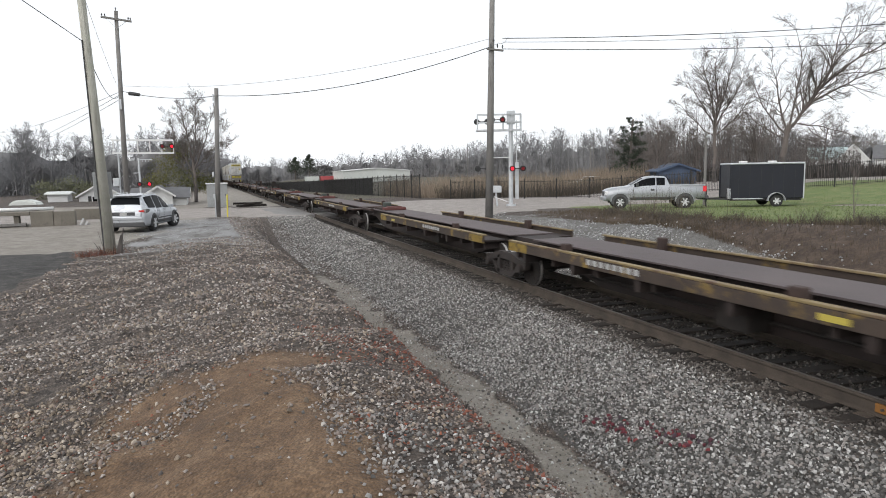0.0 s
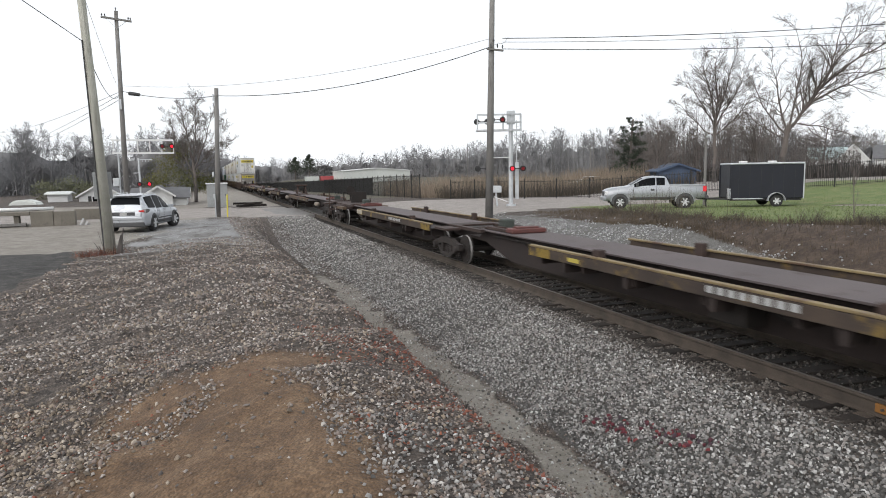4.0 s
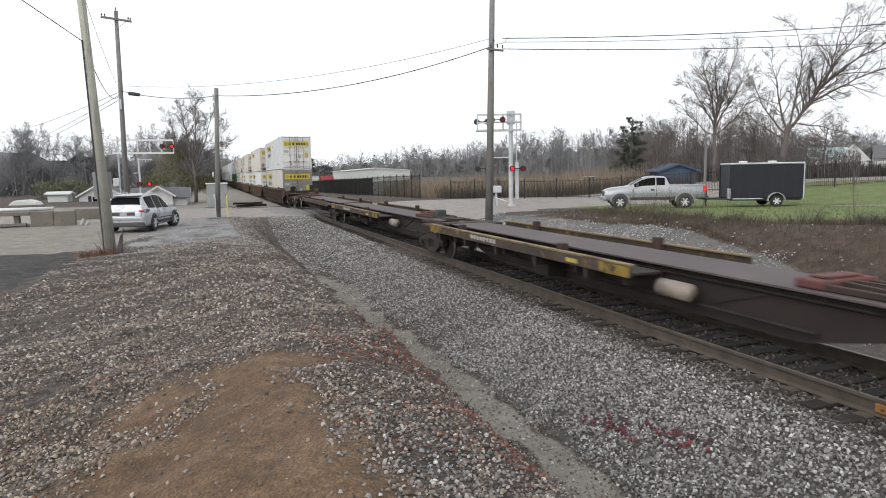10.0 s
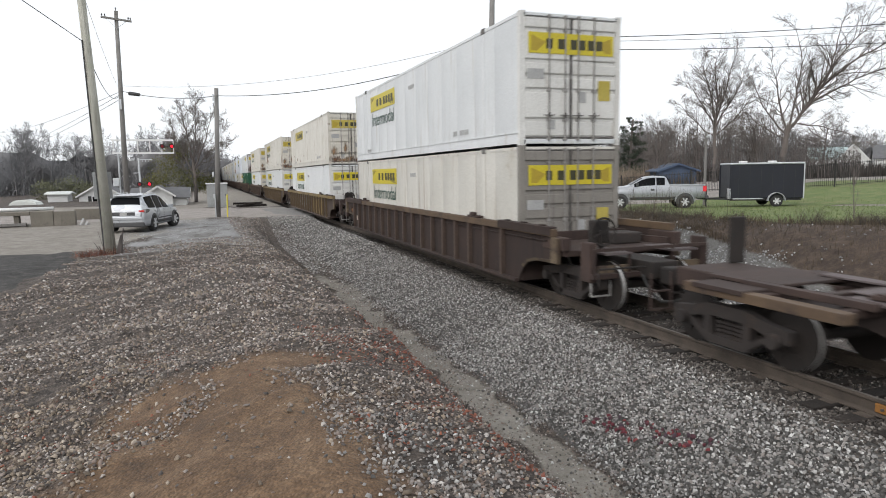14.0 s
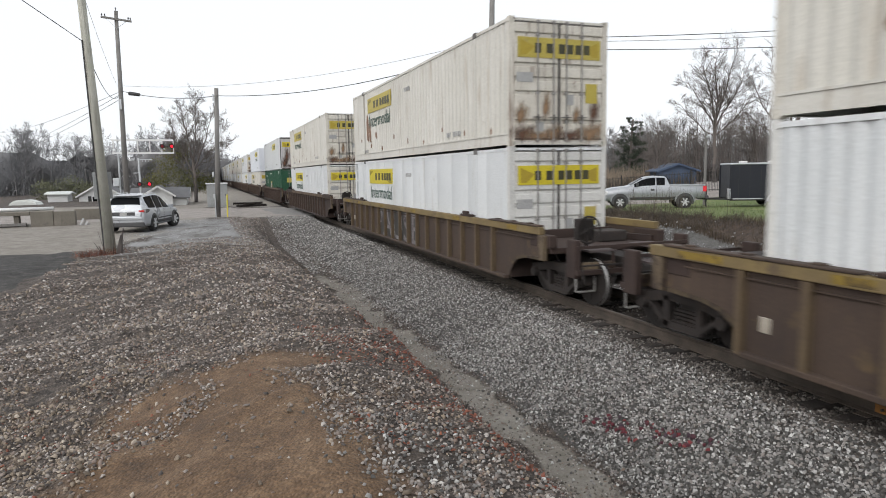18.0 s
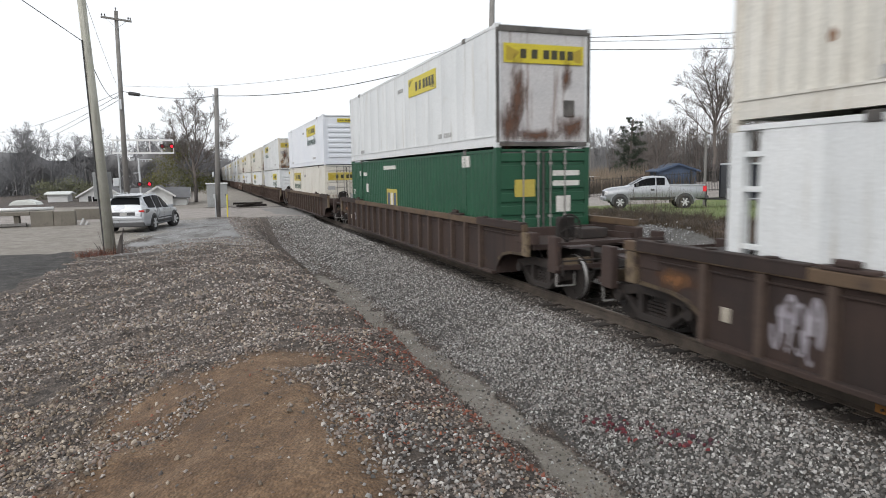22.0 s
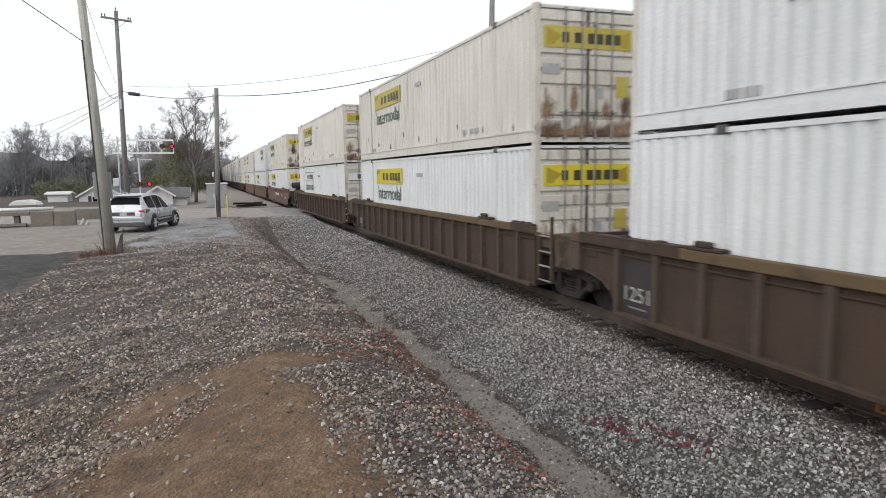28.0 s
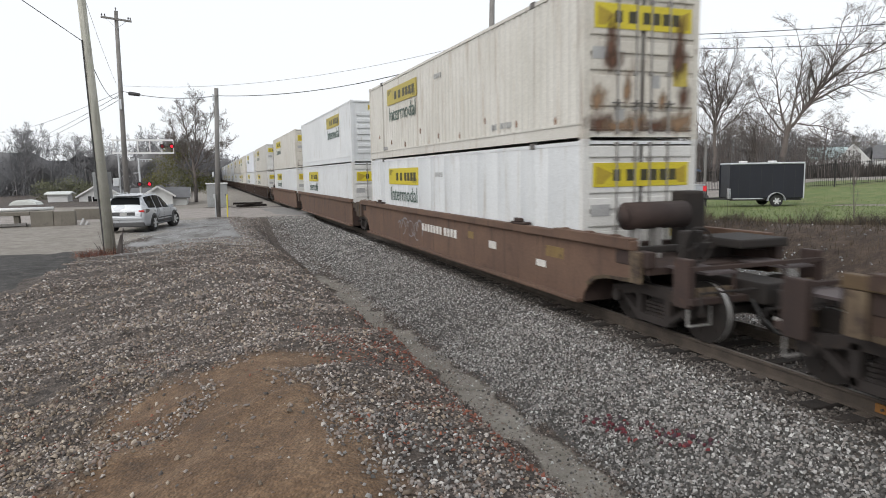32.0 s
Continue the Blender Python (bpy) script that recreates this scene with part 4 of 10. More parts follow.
def add_bogie(car, y, r=R_SMALL):
    wm, tm, sm = WHEEL[r]
    b = part("bogie", BOLSTER, None, car, "cast steel bogie, coloured near black for the shade under the car")
    b.matrix_basis = pose(0, y, 0)
    half = 0.86 if r == R_SMALL else 0.89
    for s in (-1, 1):
        f = part("side_frame", sm, None, b)
        f.matrix_basis = Matrix.Identity(4) if s > 0 else pose(0, 0, 0, 0, 0, 180)
        w = part("wheelset", wm, None, b)
        w.matrix_basis = pose(0, s * half, r)
        for sx in (-0.755, 0.755):
            t = part("tread", tm, None, b, "bright worn wheel tread")
            t.matrix_basis = pose(sx, s * half, r)
        WHEELSETS.append((w, s * half, r))


def coupler_mesh():
    bm = bmesh.new()
    box(bm, -0.09, 0.09, -0.9, 0.2, 0.62, 0.84, 0.02)
    box(bm, -0.17, 0.17, -1.05, -0.75, 0.58, 0.90, 0.04)
    rod(bm, (0.25, 0.1, 0.6), (0.2, -0.6, 0.35), 0.03, n=8)
    rod(bm, (0.2, -0.6, 0.35), (0.05, -1.1, 0.45), 0.03, n=8)
    return as_mesh("coupler", bm, M["bogie"])


COUPLER = coupler_mesh()


# -- articulated spine car unit: origin at its near bogie, the far one 16.75 m on --
SPAN = 16.75


def spine_sill_mesh():
    bm = bmesh.new()
    slab(bm, [(-0.9, 0.74), (-0.9, 1.02), (-0.15, 1.02), (0.05, 0.80), (1.15, 0.80), (1.40, 1.02), (SPAN + 0.4, 1.02), (SPAN + 0.4, 0.74), (SPAN - 1.5, 0.70), (SPAN - 3.2, 0.30), (3.3, 0.30), (1.6, 0.70)], -0.44, 0.44)
    return as_mesh("centre_sill", bm, M["sill_shaded"])


def spine_deck_mesh():
    bm = bmesh.new()
    box(bm, -0.62, 0.62, 1.4, SPAN - 0.6, 1.024, 1.06, 0.006)
    return as_mesh("deck_plate", bm, M["deck"])


def wing_mesh(s, a=5.9):
    """Trailer wheel trough on one side."""
    bm = bmesh.new()
    b = SPAN - 0.75
    box(bm, s * 0.66, s * 1.27, a, b, 0.90, 0.94)
    for k in range(int((b - a) / 1.6) + 1):
        y = a + 0.25 + k * 1.6
        slab(bm, [(y, 0.89), (y + 0.1, 0.89), (y + 0.1, 0.70), (y, 0.70)], s * 0.46, s * 1.2)
    return as_mesh("wheel_trough", bm, M["sill_shaded"])


def wing_edge_mesh(s, a=5.9):
    bm = bmesh.new()
    b = SPAN - 0.75
    box(bm, s * 1.275, s * 1.33, a, b, 0.86, 1.055, 0.012)
    return as_mesh("trough_edge", bm, M["wing_dull"])


def wing_lip_mesh(s, a=5.9):
    bm = bmesh.new()
    b = SPAN - 0.75
    box(bm, s * 1.22, s * 1.335, a - 0.01, b + 0.01, 1.058, 1.095, 0.008)
    return as_mesh("edge_lip", bm, M["wing_edge"])


SPINE = dict(sill=spine_sill_mesh(), deck=spine_deck_mesh(), wing=(wing_mesh(-1), wing_mesh(1)), edge=(wing_edge_mesh(-1), wing_edge_mesh(1)), lip=(wing_lip_mesh(-1), wing_lip_mesh(1)))


SHORT = dict(wing=(wing_mesh(-1, 7.4), wing_mesh(1, 7.4)), edge=(wing_edge_mesh(-1, 7.4), wing_edge_mesh(1, 7.4)), lip=(wing_lip_mesh(-1, 7.4), wing_lip_mesh(1, 7.4)))


def spine_edge(kind, material):
    out = []
    for me in SPINE[kind]:
        c = me.copy()
        c.materials[0] = material
        out.append(c)
    return out


DULL_LIPS = spine_edge("lip", M["car_tan"])
for lip in SHORT["lip"]:
    lip.materials[0] = M["tan_chord"]


def hitch(car, raised):
    """Trailer hitch at the near end, folded or half raised."""
    bm = bmesh.new()
    if raised:
        box(bm, -0.45, 0.45, 1.0, 2.0, 1.065, 1.12, 0.01)
        for s in (-1, 1):
            bar(bm, (s * 0.38, 1.1, 1.1), (s * 0.30, 1.45, 1.75), 0.11, 0.09)
            bar(bm, (s * 0.30, 2.5, 1.1), (s * 0.24, 1.5, 1.7), 0.08, 0.08)
        box(bm, -0.48, 0.48, 1.2, 1.75, 1.73, 1.87, 0.03)
        part("hitch", bm, M["car_brown"], car, "raised trailer hitch")
    else:
        for s in (-1, 1):
            box(bm, s * 0.42 - 0.05, s * 0.42 + 0.05, 1.7, 3.1, 1.065, 1.15, 0.015)
            bar(bm, (s * 0.25, 1.9, 1.12), (s * 0.1, 3.0, 1.13), 0.08, 0.07)
        box(bm, -0.5, 0.5, 1.65, 1.8, 1.065, 1.13, 0.02)
        part("hitch", bm, M["car_brown"], car, "folded brown trailer hitch")
        bm = bmesh.new()
        box(bm, -0.5, 0.5, 3.0, 3.42, 1.065, 1.19, 0.03)
        box(bm, -0.32, 0.32, 3.08, 3.34, 1.19, 1.23, 0.015)
        part("hitch_head", bm, M["red_plate"], car, "dark red hitch head")
        bm = bmesh.new()
        box(bm, -0.16, 0.18, 1.85, 2.25, 1.07, 1.36, 0.05)
        part("hitch_block", bm, M["green_block"], car, "dull green hitch block")
        bm = bmesh.new()
        box(bm, -0.34, 0.34, 1.3, 1.62, 1.078, 1.10, 0.008)
        box(bm, -0.70, -0.45, 0.2, 1.3, 1.078, 1.11, 0.008)
        part("tread_plate", bm, M["deck"], car, "worn grey step plates")


def spine_unit(raised=False, yellow=True, near_end=False, far_end=False, tank=True, high=False, turned=False, pale=False):
    car = tagged(new("spine_car"), "empty brown spine rail car with " + ("yellow" if yellow else "rusty") + "-edged troughs" + (" and raised hitch" if raised else ""), "rail car", "spine car units")
    part("centre_sill", SPINE["sill"], None, car)
    part("deck_plate", SPINE["deck"], None, car, "worn grey steel deck plate")
    for k in (0, 1):
        me = SHORT if raised else SPINE
        w = part("wheel_trough", me["wing"][k], None, car)
        part("trough_edge", me["edge"][k], None, w, "rusty edge rail")
        part("edge_lip", me["lip"][k] if yellow or raised else DULL_LIPS[k], None, w, "chipped yellow lip" if yellow else "rusty lip")
        if yellow or raised:
            for y in (7.4 if raised else 5.9, SPAN - 1.65):
                bm = bmesh.new()
                box(bm, *sorted(((2 * k - 1) * 1.331, (2 * k - 1) * 1.3355)), y + 0.01, y + 0.88, 0.865, 1.05)
                part("end_paint", bm, M["wing_edge"] if raised else M["end_yellow"], w, "worn yellow paint at the trough's end")
    # end platform over the bogie
    bm = bmesh.new()
    box(bm, -0.75, 0.75, -0.7, -0.05, 1.024, 1.075, 0.01)
    part("end_platform", bm, M["car_brown"], car)
    for s in (-1, 1):
        bm = bmesh.new()
        box(bm, *sorted((s * 0.75, s * 0.60)), -0.048, 1.9, 0.98, 1.075, 0.01)
        part("frame_beam", bm, M["car_brown"], car)
        bm = bmesh.new()
        box(bm, *sorted((s * 1.25, s * 0.752)), -0.5, 0.45, 0.95, 1.02, 0.01)
        part("side_step", bm, M["car_brown"], car)
    bm = bmesh.new()
    box(bm, -0.598, 0.598, 1.12, 1.26, 1.0, 1.073, 0.01)
    part("cross_beam", bm, M["car_brown"], car)
    for s in (-1, 1):
        for y in (8.2, 13.6):
            bm = bmesh.new()
            box(bm, s * 1.17 - 0.08, s * 1.17 + 0.08, y, y + 0.22, 0.94, 1.22, 0.02)
            part("wheel_stop", bm, M["car_brown"], car)
    hitch(car, raised)
    if tank:
        bm = bmesh.new()
        rod(bm, (-0.75, 5.1, 0.70), (-0.75, 5.8, 0.70), 0.15, n=16)
        for y in (5.1, 5.8):
            rod(bm, (-0.75, y - 0.03, 0.70), (-0.75, y + 0.03, 0.70), 0.13, n=16)
        part("air_tank", bm, M["tank"], car, "pale air reservoir", True)
    bm = bmesh.new()
    box(bm, -0.95, -0.50, 9.3, 9.9, 0.36, 0.86, 0.03)
    box(bm, 0.50, 0.9, 10.8, 11.5, 0.42, 0.86, 0.03)
    rod(bm, (-0.55, 3.0, 0.5), (-0.55, SPAN - 3, 0.5), 0.03, n=8)
    part("brake_gear", bm, M["bogie"], car)
    f = 1 if turned else -1
    bm = bmesh.new()
    if pale:
        box(bm, *sorted((f * 1.20, f * 1.345)), 5.75, 6.75, 0.88, 1.06, 0.03)
        part("end_plate", bm, M["cream_plate"], car, "chipped cream plate at the trough's end")
    else:
        box(bm, *sorted((f * 1.336, f * 1.342)), 7.5, 7.9, 0.91, 0.99)
        part("marking_plate", bm, M["sign_faded"] if yellow else M["wing_edge"], car, "yellow reflective plate" if yellow else "")
    for k in range(5):
        bm = bmesh.new()
        y = (7.6 if raised else 7.2) + k * 2.0
        slab(bm, [(y, 0.858), (y + 0.16, 0.858), (y + 0.13, 0.66), (y + 0.03, 0.66)], *sorted((f * 0.9, f * 1.30)))
        part("trough_bracket", bm, M["sill_shaded"], car)
    bm = bmesh.new()
    for s in (-1, 1):
        for y in (3.6, 7.0, 10.4, 13.8):
            bar(bm, (s * 0.45, y, 0.96), (s * 0.45, y + 1.5, 0.52), 0.04, 0.05)
        rod(bm, (s * 0.50, 2.2, 0.92), (s * 0.50, SPAN - 2, 0.90), 0.025, n=6)
    part("brake_pipe", bm, M["bogie"], car)
    for k in range(8):
        if not yellow:
            break
        bm = bmesh.new()
        box(bm, f * 1.331, f * 1.337, 11.2 + k * 0.2, 11.33 + k * 0.2, 0.93, 1.03)
        part("marking", bm, M["ink_grey"], car)
    if turned:
        for o in list(car.children):
            o.matrix_basis = pose(0, SPAN, 0, 0, 0, 180)
    add_bogie(car, 0.0)
    if near_end:
        c = part("coupler", COUPLER, None, car)
        c.matrix_basis = pose(0, -1.0, 0)
        bm = bmesh.new()
        box(bm, -0.6, 0.6, -1.9, -0.7, 0.74, 1.06, 0.03)
        bar(bm, (-1.2, -1.75, 0.72), (1.2, -1.75, 0.72), 0.05, 0.05)
        for s in (-1, 1):
            bar(bm, (s * 1.2, -1.75, 0.4), (s * 1.2, -1.75, 1.9 if s < 0 else 1.3), 0.045, 0.045)
        part("end_sill", bm, M["car_brown"], car)
    if far_end:
        add_bogie(car, SPAN)
        c = part("coupler", COUPLER, None, car)
        c.matrix_basis = pose(0, SPAN + 1.0, 0, 0, 0, 180)
        bm = bmesh.new()
        box(bm, -0.6, 0.6, SPAN + 0.42, SPAN + 1.6, 0.74, 1.06, 0.03)
        box(bm, -0.60, 0.60, SPAN - 0.5, SPAN + 0.5, 1.03, 1.075, 0.01)
        part("end_sill", bm, M["car_brown"], car)
        for s in (-1, 1):
            bm = bmesh.new()
            box(bm, *sorted((s * 1.02, s * 1.22)), SPAN - 1.9, SPAN + 0.7, 0.86, 1.0, 0.012)
            part("side_beam", bm, M["tan_chord"], car, "worn tan side beam")
            for y in (SPAN - 1.75, SPAN - 0.6, SPAN + 0.5):
                bm = bmesh.new()
                box(bm, *sorted((s * 0.4, s * 1.02)), y, y + 0.14, 0.88, 0.98, 0.008)
                part("outrigger", bm, M["car_brown"], car)
        bm = bmesh.new()
        box(bm, *((-0.05, 0.85) if pale else (0.35, 0.65)), SPAN + 1.38, SPAN + 1.46, 1.07, 1.68 if pale else 1.85, 0.02)
        part("brake_board", bm, M["bogie"], car, "upright dark steel board")
        bm = bmesh.new()
        for x in (-1.22, -0.82):
            bar(bm, (x, SPAN + 1.45, 0.38), (x, SPAN + 1.45, 1.0), 0.03, 0.03)
        for z in (0.4, 0.70):
            bar(bm, (-1.22, SPAN + 1.45, z), (-0.82, SPAN + 1.45, z), 0.028, 0.028)
        part("ladder", bm, M["car_brown"], car)
    if high:
        bm = bmesh.new()
        rod(bm, (0.5, 0.5, 1.08), (0.5, 0.5, 1.75), 0.04, n=8)
        rod(bm, (0.5, 0.40, 1.72), (0.5, 0.36, 1.72), 0.26, n=18)
        box(bm, 0.32, 0.68, 0.42, 0.62, 1.45, 1.95, 0.05)
        bar(bm, (0.1, 0.5, 1.08), (0.1, 0.5, 1.6), 0.05, 0.05)
        bar(bm, (0.1, 0.5, 1.58), (0.5, 0.5, 1.58), 0.05, 0.05)
        part("hand_brake", bm, M["bogie"], car, "dark hand brake wheel and stand")
    return car


# -- double-stack well car unit: origin at the near end of its load --
BOX_L, BOX_W, BOX_H = 16.154, 2.59, 2.896
WELL_FLOOR, STACK = 0.351, 3.247


def well_side_mesh(s, material, joined, far):
    bm = bmesh.new()
    x0, x1 = sorted((s * 1.375, s * 1.405))
    front = [(-0.2, 1.36), (-0.2, 0.24)] if joined else [(-1.84, 1.36), (-1.84, 0.83), (-0.95, 0.80), (-0.62, 0.73), (-0.38, 0.58), (-0.23, 0.42), (-0.15, 0.24)]
    slab(bm, front + [(BOX_L + 0.15, 0.24), (BOX_L + 0.23, 0.42), (BOX_L + 0.38, 0.58), (BOX_L + 0.62, 0.73), (BOX_L + 0.95, 0.80), (BOX_L + far, 0.83), (BOX_L + far, 1.36)], x0, x1)
    return as_mesh("side_sheet", bm, material)


def chord_mesh(s, material, z0, z1, a, b, w=0.14):
    bm = bmesh.new()
    x0, x1 = sorted((s * 1.36, s * (1.36 + w)))
    box(bm, x0, x1, a, b, z0, z1, 0.015)
    return as_mesh("top_chord", bm, material)


def rib_mesh(material):
    bm = bmesh.new()
    slab(bm, [(-0.05, 0.26), (-0.05, 1.355), (0.05, 1.355), (0.05, 0.26)], -1.515, -1.407)
    return as_mesh("rib", bm, material)


def flange_mesh(material, joined):
    """Horizontal stiffener under the top chord."""
    bm = bmesh.new()
    box(bm, -1.440, -1.4065, -0.15 if joined else -1.4, BOX_L + 1.3, 1.24, 1.265, 0.006)
    return as_mesh("flange", bm, material)


WELLMESH = {}


def well_meshes(kind, joined, far):
    key = (kind, joined, far)
    if key not in WELLMESH:
        side = {"ribbed_yellow": M["well_yellowed"], "ribbed_tan": M["well_brown"], "ribbed_plain": M["well_tan"], "smooth": M["car_tan"]}[kind]
        chord = {"ribbed_yellow": M["yellow_chord"], "ribbed_tan": M["tan_chord"], "ribbed_plain": M["ochre_chord"], "smooth": M["car_tan"]}[kind]
        rib = {"ribbed_yellow": M["rib_yellowed"], "ribbed_tan": M["rib_tan"], "ribbed_plain": M["rib_tan"], "smooth": M["car_tan"]}[kind]
        WELLMESH[key] = dict(
            side=[well_side_mesh(s, side, joined, far) for s in (-1, 1)],
            chord=[chord_mesh(s, chord, 1.36, 1.52, -0.22 if joined else -1.75, BOX_L + far + 0.1) for s in (-1, 1)],
            sill=[chord_mesh(s, side, 0.22, 0.30, -0.15, BOX_L + 0.15, 0.16) for s in (-1, 1)],
            rib=rib_mesh(rib), flange=flange_mesh(side, joined))
    return WELLMESH[key]


def well_floor_mesh():
    bm = bmesh.new()
    box(bm, -1.37, 1.37, -0.1, BOX_L + 0.1, 0.24, WELL_FLOOR - 0.004)
    return as_mesh("well_floor", bm, M["bogie"])


def well_end_mesh(sign, reach=1.90):
    """End platform over the bogie; sign: -1 at the near end, 1 at the far end; reach: how far the side sheets run on."""
    bm = bmesh.new()
    y0 = 0.0 if sign < 0 else BOX_L
    def span(a, b):
        return sorted((y0 + sign * a, y0 + sign * b))
    out = []
    a, b = span(0.25, 2.0)
    box(bm, -1.36, 1.36, a, b, 0.98, 1.10, 0.015)
    out.append(("end_platform", as_mesh("end_platform", bm, M["car_brown"])))
    bm = bmesh.new()
    a, b = span(0.08, 0.22)
    box(bm, -1.36, 1.36, a, b, 0.25, 1.30, 0.01)
    out.append(("bulkhead", as_mesh("bulkhead", bm, M["car_brown"])))
    bm = bmesh.new()
    a, b = span(0.25, 3.3)
    box(bm, -0.30, 0.30, a, b, 0.66, 0.975, 0.02)
    out.append(("draft_sill", as_mesh("draft_sill", bm, M["bogie"])))
    for s in (-1, 1):
        bm = bmesh.new()
        a, b = span(reach - 0.7, reach + 0.15)
        box(bm, s * 1.33 - 0.09, s * 1.33 + 0.09, a, b, 1.10, 1.36, 0.02)
        out.append(("corner_block", as_mesh("corner_block", bm, M["car_brown"])))
        bm = bmesh.new()
        bar(bm, (s * 0.9, y0 + sign * 0.4, 1.17), (s * 1.25, y0 + sign * 1.9, 1.17), 0.14, 0.14)
        out.append(("guide_rail", as_mesh("guide_rail", bm, M["car_brown"])))
        bm = bmesh.new()
        a, b = span(reach - 0.20, reach + 0.04)
        box(bm, *sorted((s * 1.407, s * 1.50)), a, b, 0.84, 1.355, 0.012)
        out.append(("end_post", as_mesh("end_post", bm, M["end_cream"] if reach > 1.6 else M["rib_tan"])))
        bm = bmesh.new()
        curve = [(0.95, 0.80), (0.62, 0.73), (0.38, 0.58)]
        slab(bm, [(y0 + sign * (reach - 0.22), 0.83)] + [(y0 + sign * q, z) for q, z in curve] + [(y0 + sign * (q - 0.07), z + 0.05) for q, z in reversed(curve)] + [(y0 + sign * (reach - 0.22), 0.90)], *sorted((s * 1.407, s * 1.425)))
        out.append(("arch_edge", as_mesh("arch_edge", bm, M["arch_tan"])))
        if reach < 1.6:
            continue
        bm = bmesh.new()
        box(bm, *sorted((s * 0.42, s * 1.16)), *span(2.80, 2.86), 0.68, 0.90, 0.01)
        out.append(("end_sill", as_mesh("end_sill", bm, M["end_cream"])))
        bm = bmesh.new()
        box(bm, *sorted((s * 1.20, s * 1.34)), *span(2.55, 2.88), 0.60, 1.34, 0.02)
        out.append(("corner_post", as_mesh("corner_post", bm, M["car_brown"])))
        bm = bmesh.new()
        for dx in (0.0, 0.42):
            x = s * (1.30 - dx)
            bar(bm, (x, y0 + sign * 2.85, 0.62), (x, y0 + sign * 2.85, 0.34), 0.025, 0.025)
        bar(bm, (s * 1.30, y0 + sign * 2.85, 0.34), (s * 0.88, y0 + sign * 2.85, 0.34), 0.04, 0.022)
        out.append(("stirrup_step", as_mesh("stirrup_step", bm, M["worn_steel"])))
    if reach < 1.6:
        return out
    # hoses that droop beside the coupler
    for s, low in ((-1, 0.30), (1, 0.36)):
        bm = bmesh.new()
        pts = [Vector((s * 0.34, y0 + sign * 3.1, 0.72)), Vector((s * 0.36, y0 + sign * 3.3, 0.5)), Vector((s * 0.3, y0 + sign * 3.55, low)), Vector((s * 0.2, y0 + sign * 3.8, low + 0.03)), Vector((s * 0.12, y0 + sign * 3.95, low + 0.12))]
        for p, q in zip(pts[:-1], pts[1:]):
            rod(bm, p, q, 0.024, n=8)
        out.append(("air_hose", as_mesh("air_hose", bm, M["rubber"])))
        bm = bmesh.new()
        rod(bm, pts[-1], pts[-1] + Vector((0, sign * 0.12, 0.03)), 0.04, n=8)
        out.append(("hose_coupling", as_mesh("hose_coupling", bm, M["worn_steel"])))
    bm = bmesh.new()
    rod(bm, (-1.32, y0 + sign * 3.12, 0.88), (0.0, y0 + sign * 3.12, 0.88), 0.018, n=6)
    rod(bm, (-1.32, y0 + sign * 3.12, 0.88), (-1.36, y0 + sign * 3.2, 0.6), 0.018, n=6)
    out.append(("cut_lever", as_mesh("cut_lever", bm, M["bogie"])))
    if sign > 0:
        bm = bmesh.new()
        a, b = span(0.7, 1.35)
        box(bm, -0.55, 0.05, a, b, 1.104, 1.40, 0.03)
        out.append(("valve_box", as_mesh("valve_box", bm, M["bogie_grey"])))
        bm = bmesh.new()
        for x in (-0.85, 0.35, 0.75):
            rod(bm, (x, y0 + 0.5, 1.16), (x, y0 + 2.3, 1.16), 0.03, n=6)
        out.append(("brake_pipe", as_mesh("brake_pipe", bm, M["bogie"])))
    else:
        bm = bmesh.new()
        rod(bm, (-0.72, y0 - 2.30, 1.1), (-0.72, y0 - 2.30, 1.5), 0.05, n=8)
        rod(bm, (-0.72, y0 - 2.36, 1.48), (-0.72, y0 - 2.40, 1.48), 0.045, n=10)
        for k in range(16):
            t0, t1 = k * math.pi / 8, (k + 1) * math.pi / 8
            rod(bm, (-0.72 + 0.27 * math.cos(t0), y0 - 2.38, 1.48 + 0.27 * math.sin(t0)), (-0.72 + 0.27 * math.cos(t1), y0 - 2.38, 1.48 + 0.27 * math.sin(t1)), 0.022, n=6)
        for k in range(4):
            t0 = k * math.pi / 2 + 0.4
            rod(bm, (-0.72, y0 - 2.38, 1.48), (-0.72 + 0.27 * math.cos(t0), y0 - 2.38, 1.48 + 0.27 * math.sin(t0)), 0.016, n=6)
        box(bm, -0.92, -0.52, y0 - 2.30, y0 - 2.12, 1.25, 1.70, 0.04)
        out.append(("hand_brake", as_mesh("hand_brake", bm, M["bogie"])))
        bm = bmesh.new()
        box(bm, 0.15, 0.85, y0 - 1.5, y0 - 0.9, 1.104, 1.34, 0.03)
        out.append(("valve_box", as_mesh("valve_box", bm, M["bogie_grey"])))
    return out


WELL_FLOOR_ME, WELL_END = well_floor_mesh(), {-1: well_end_mesh(-1), 1: well_end_mesh(1), 2: well_end_mesh(1, 1.42)}


def end_rails_mesh(sign):
    bm = bmesh.new()
    y0 = 0.0 if sign < 0 else BOX_L
    y = y0 + sign * 2.9
    bar(bm, (-1.3, y, 1.20), (1.3, y, 1.20), 0.05, 0.06)
    bar(bm, (-1.33, y, 0.72), (1.33, y, 0.72), 0.16, 0.09)
    for x in (-1.28, -0.5, 0.5, 1.28):
        bar(bm, (x, y, 0.66), (x, y, 1.22), 0.045, 0.045)
    return as_mesh("end_handrail", bm, M["car_brown"])


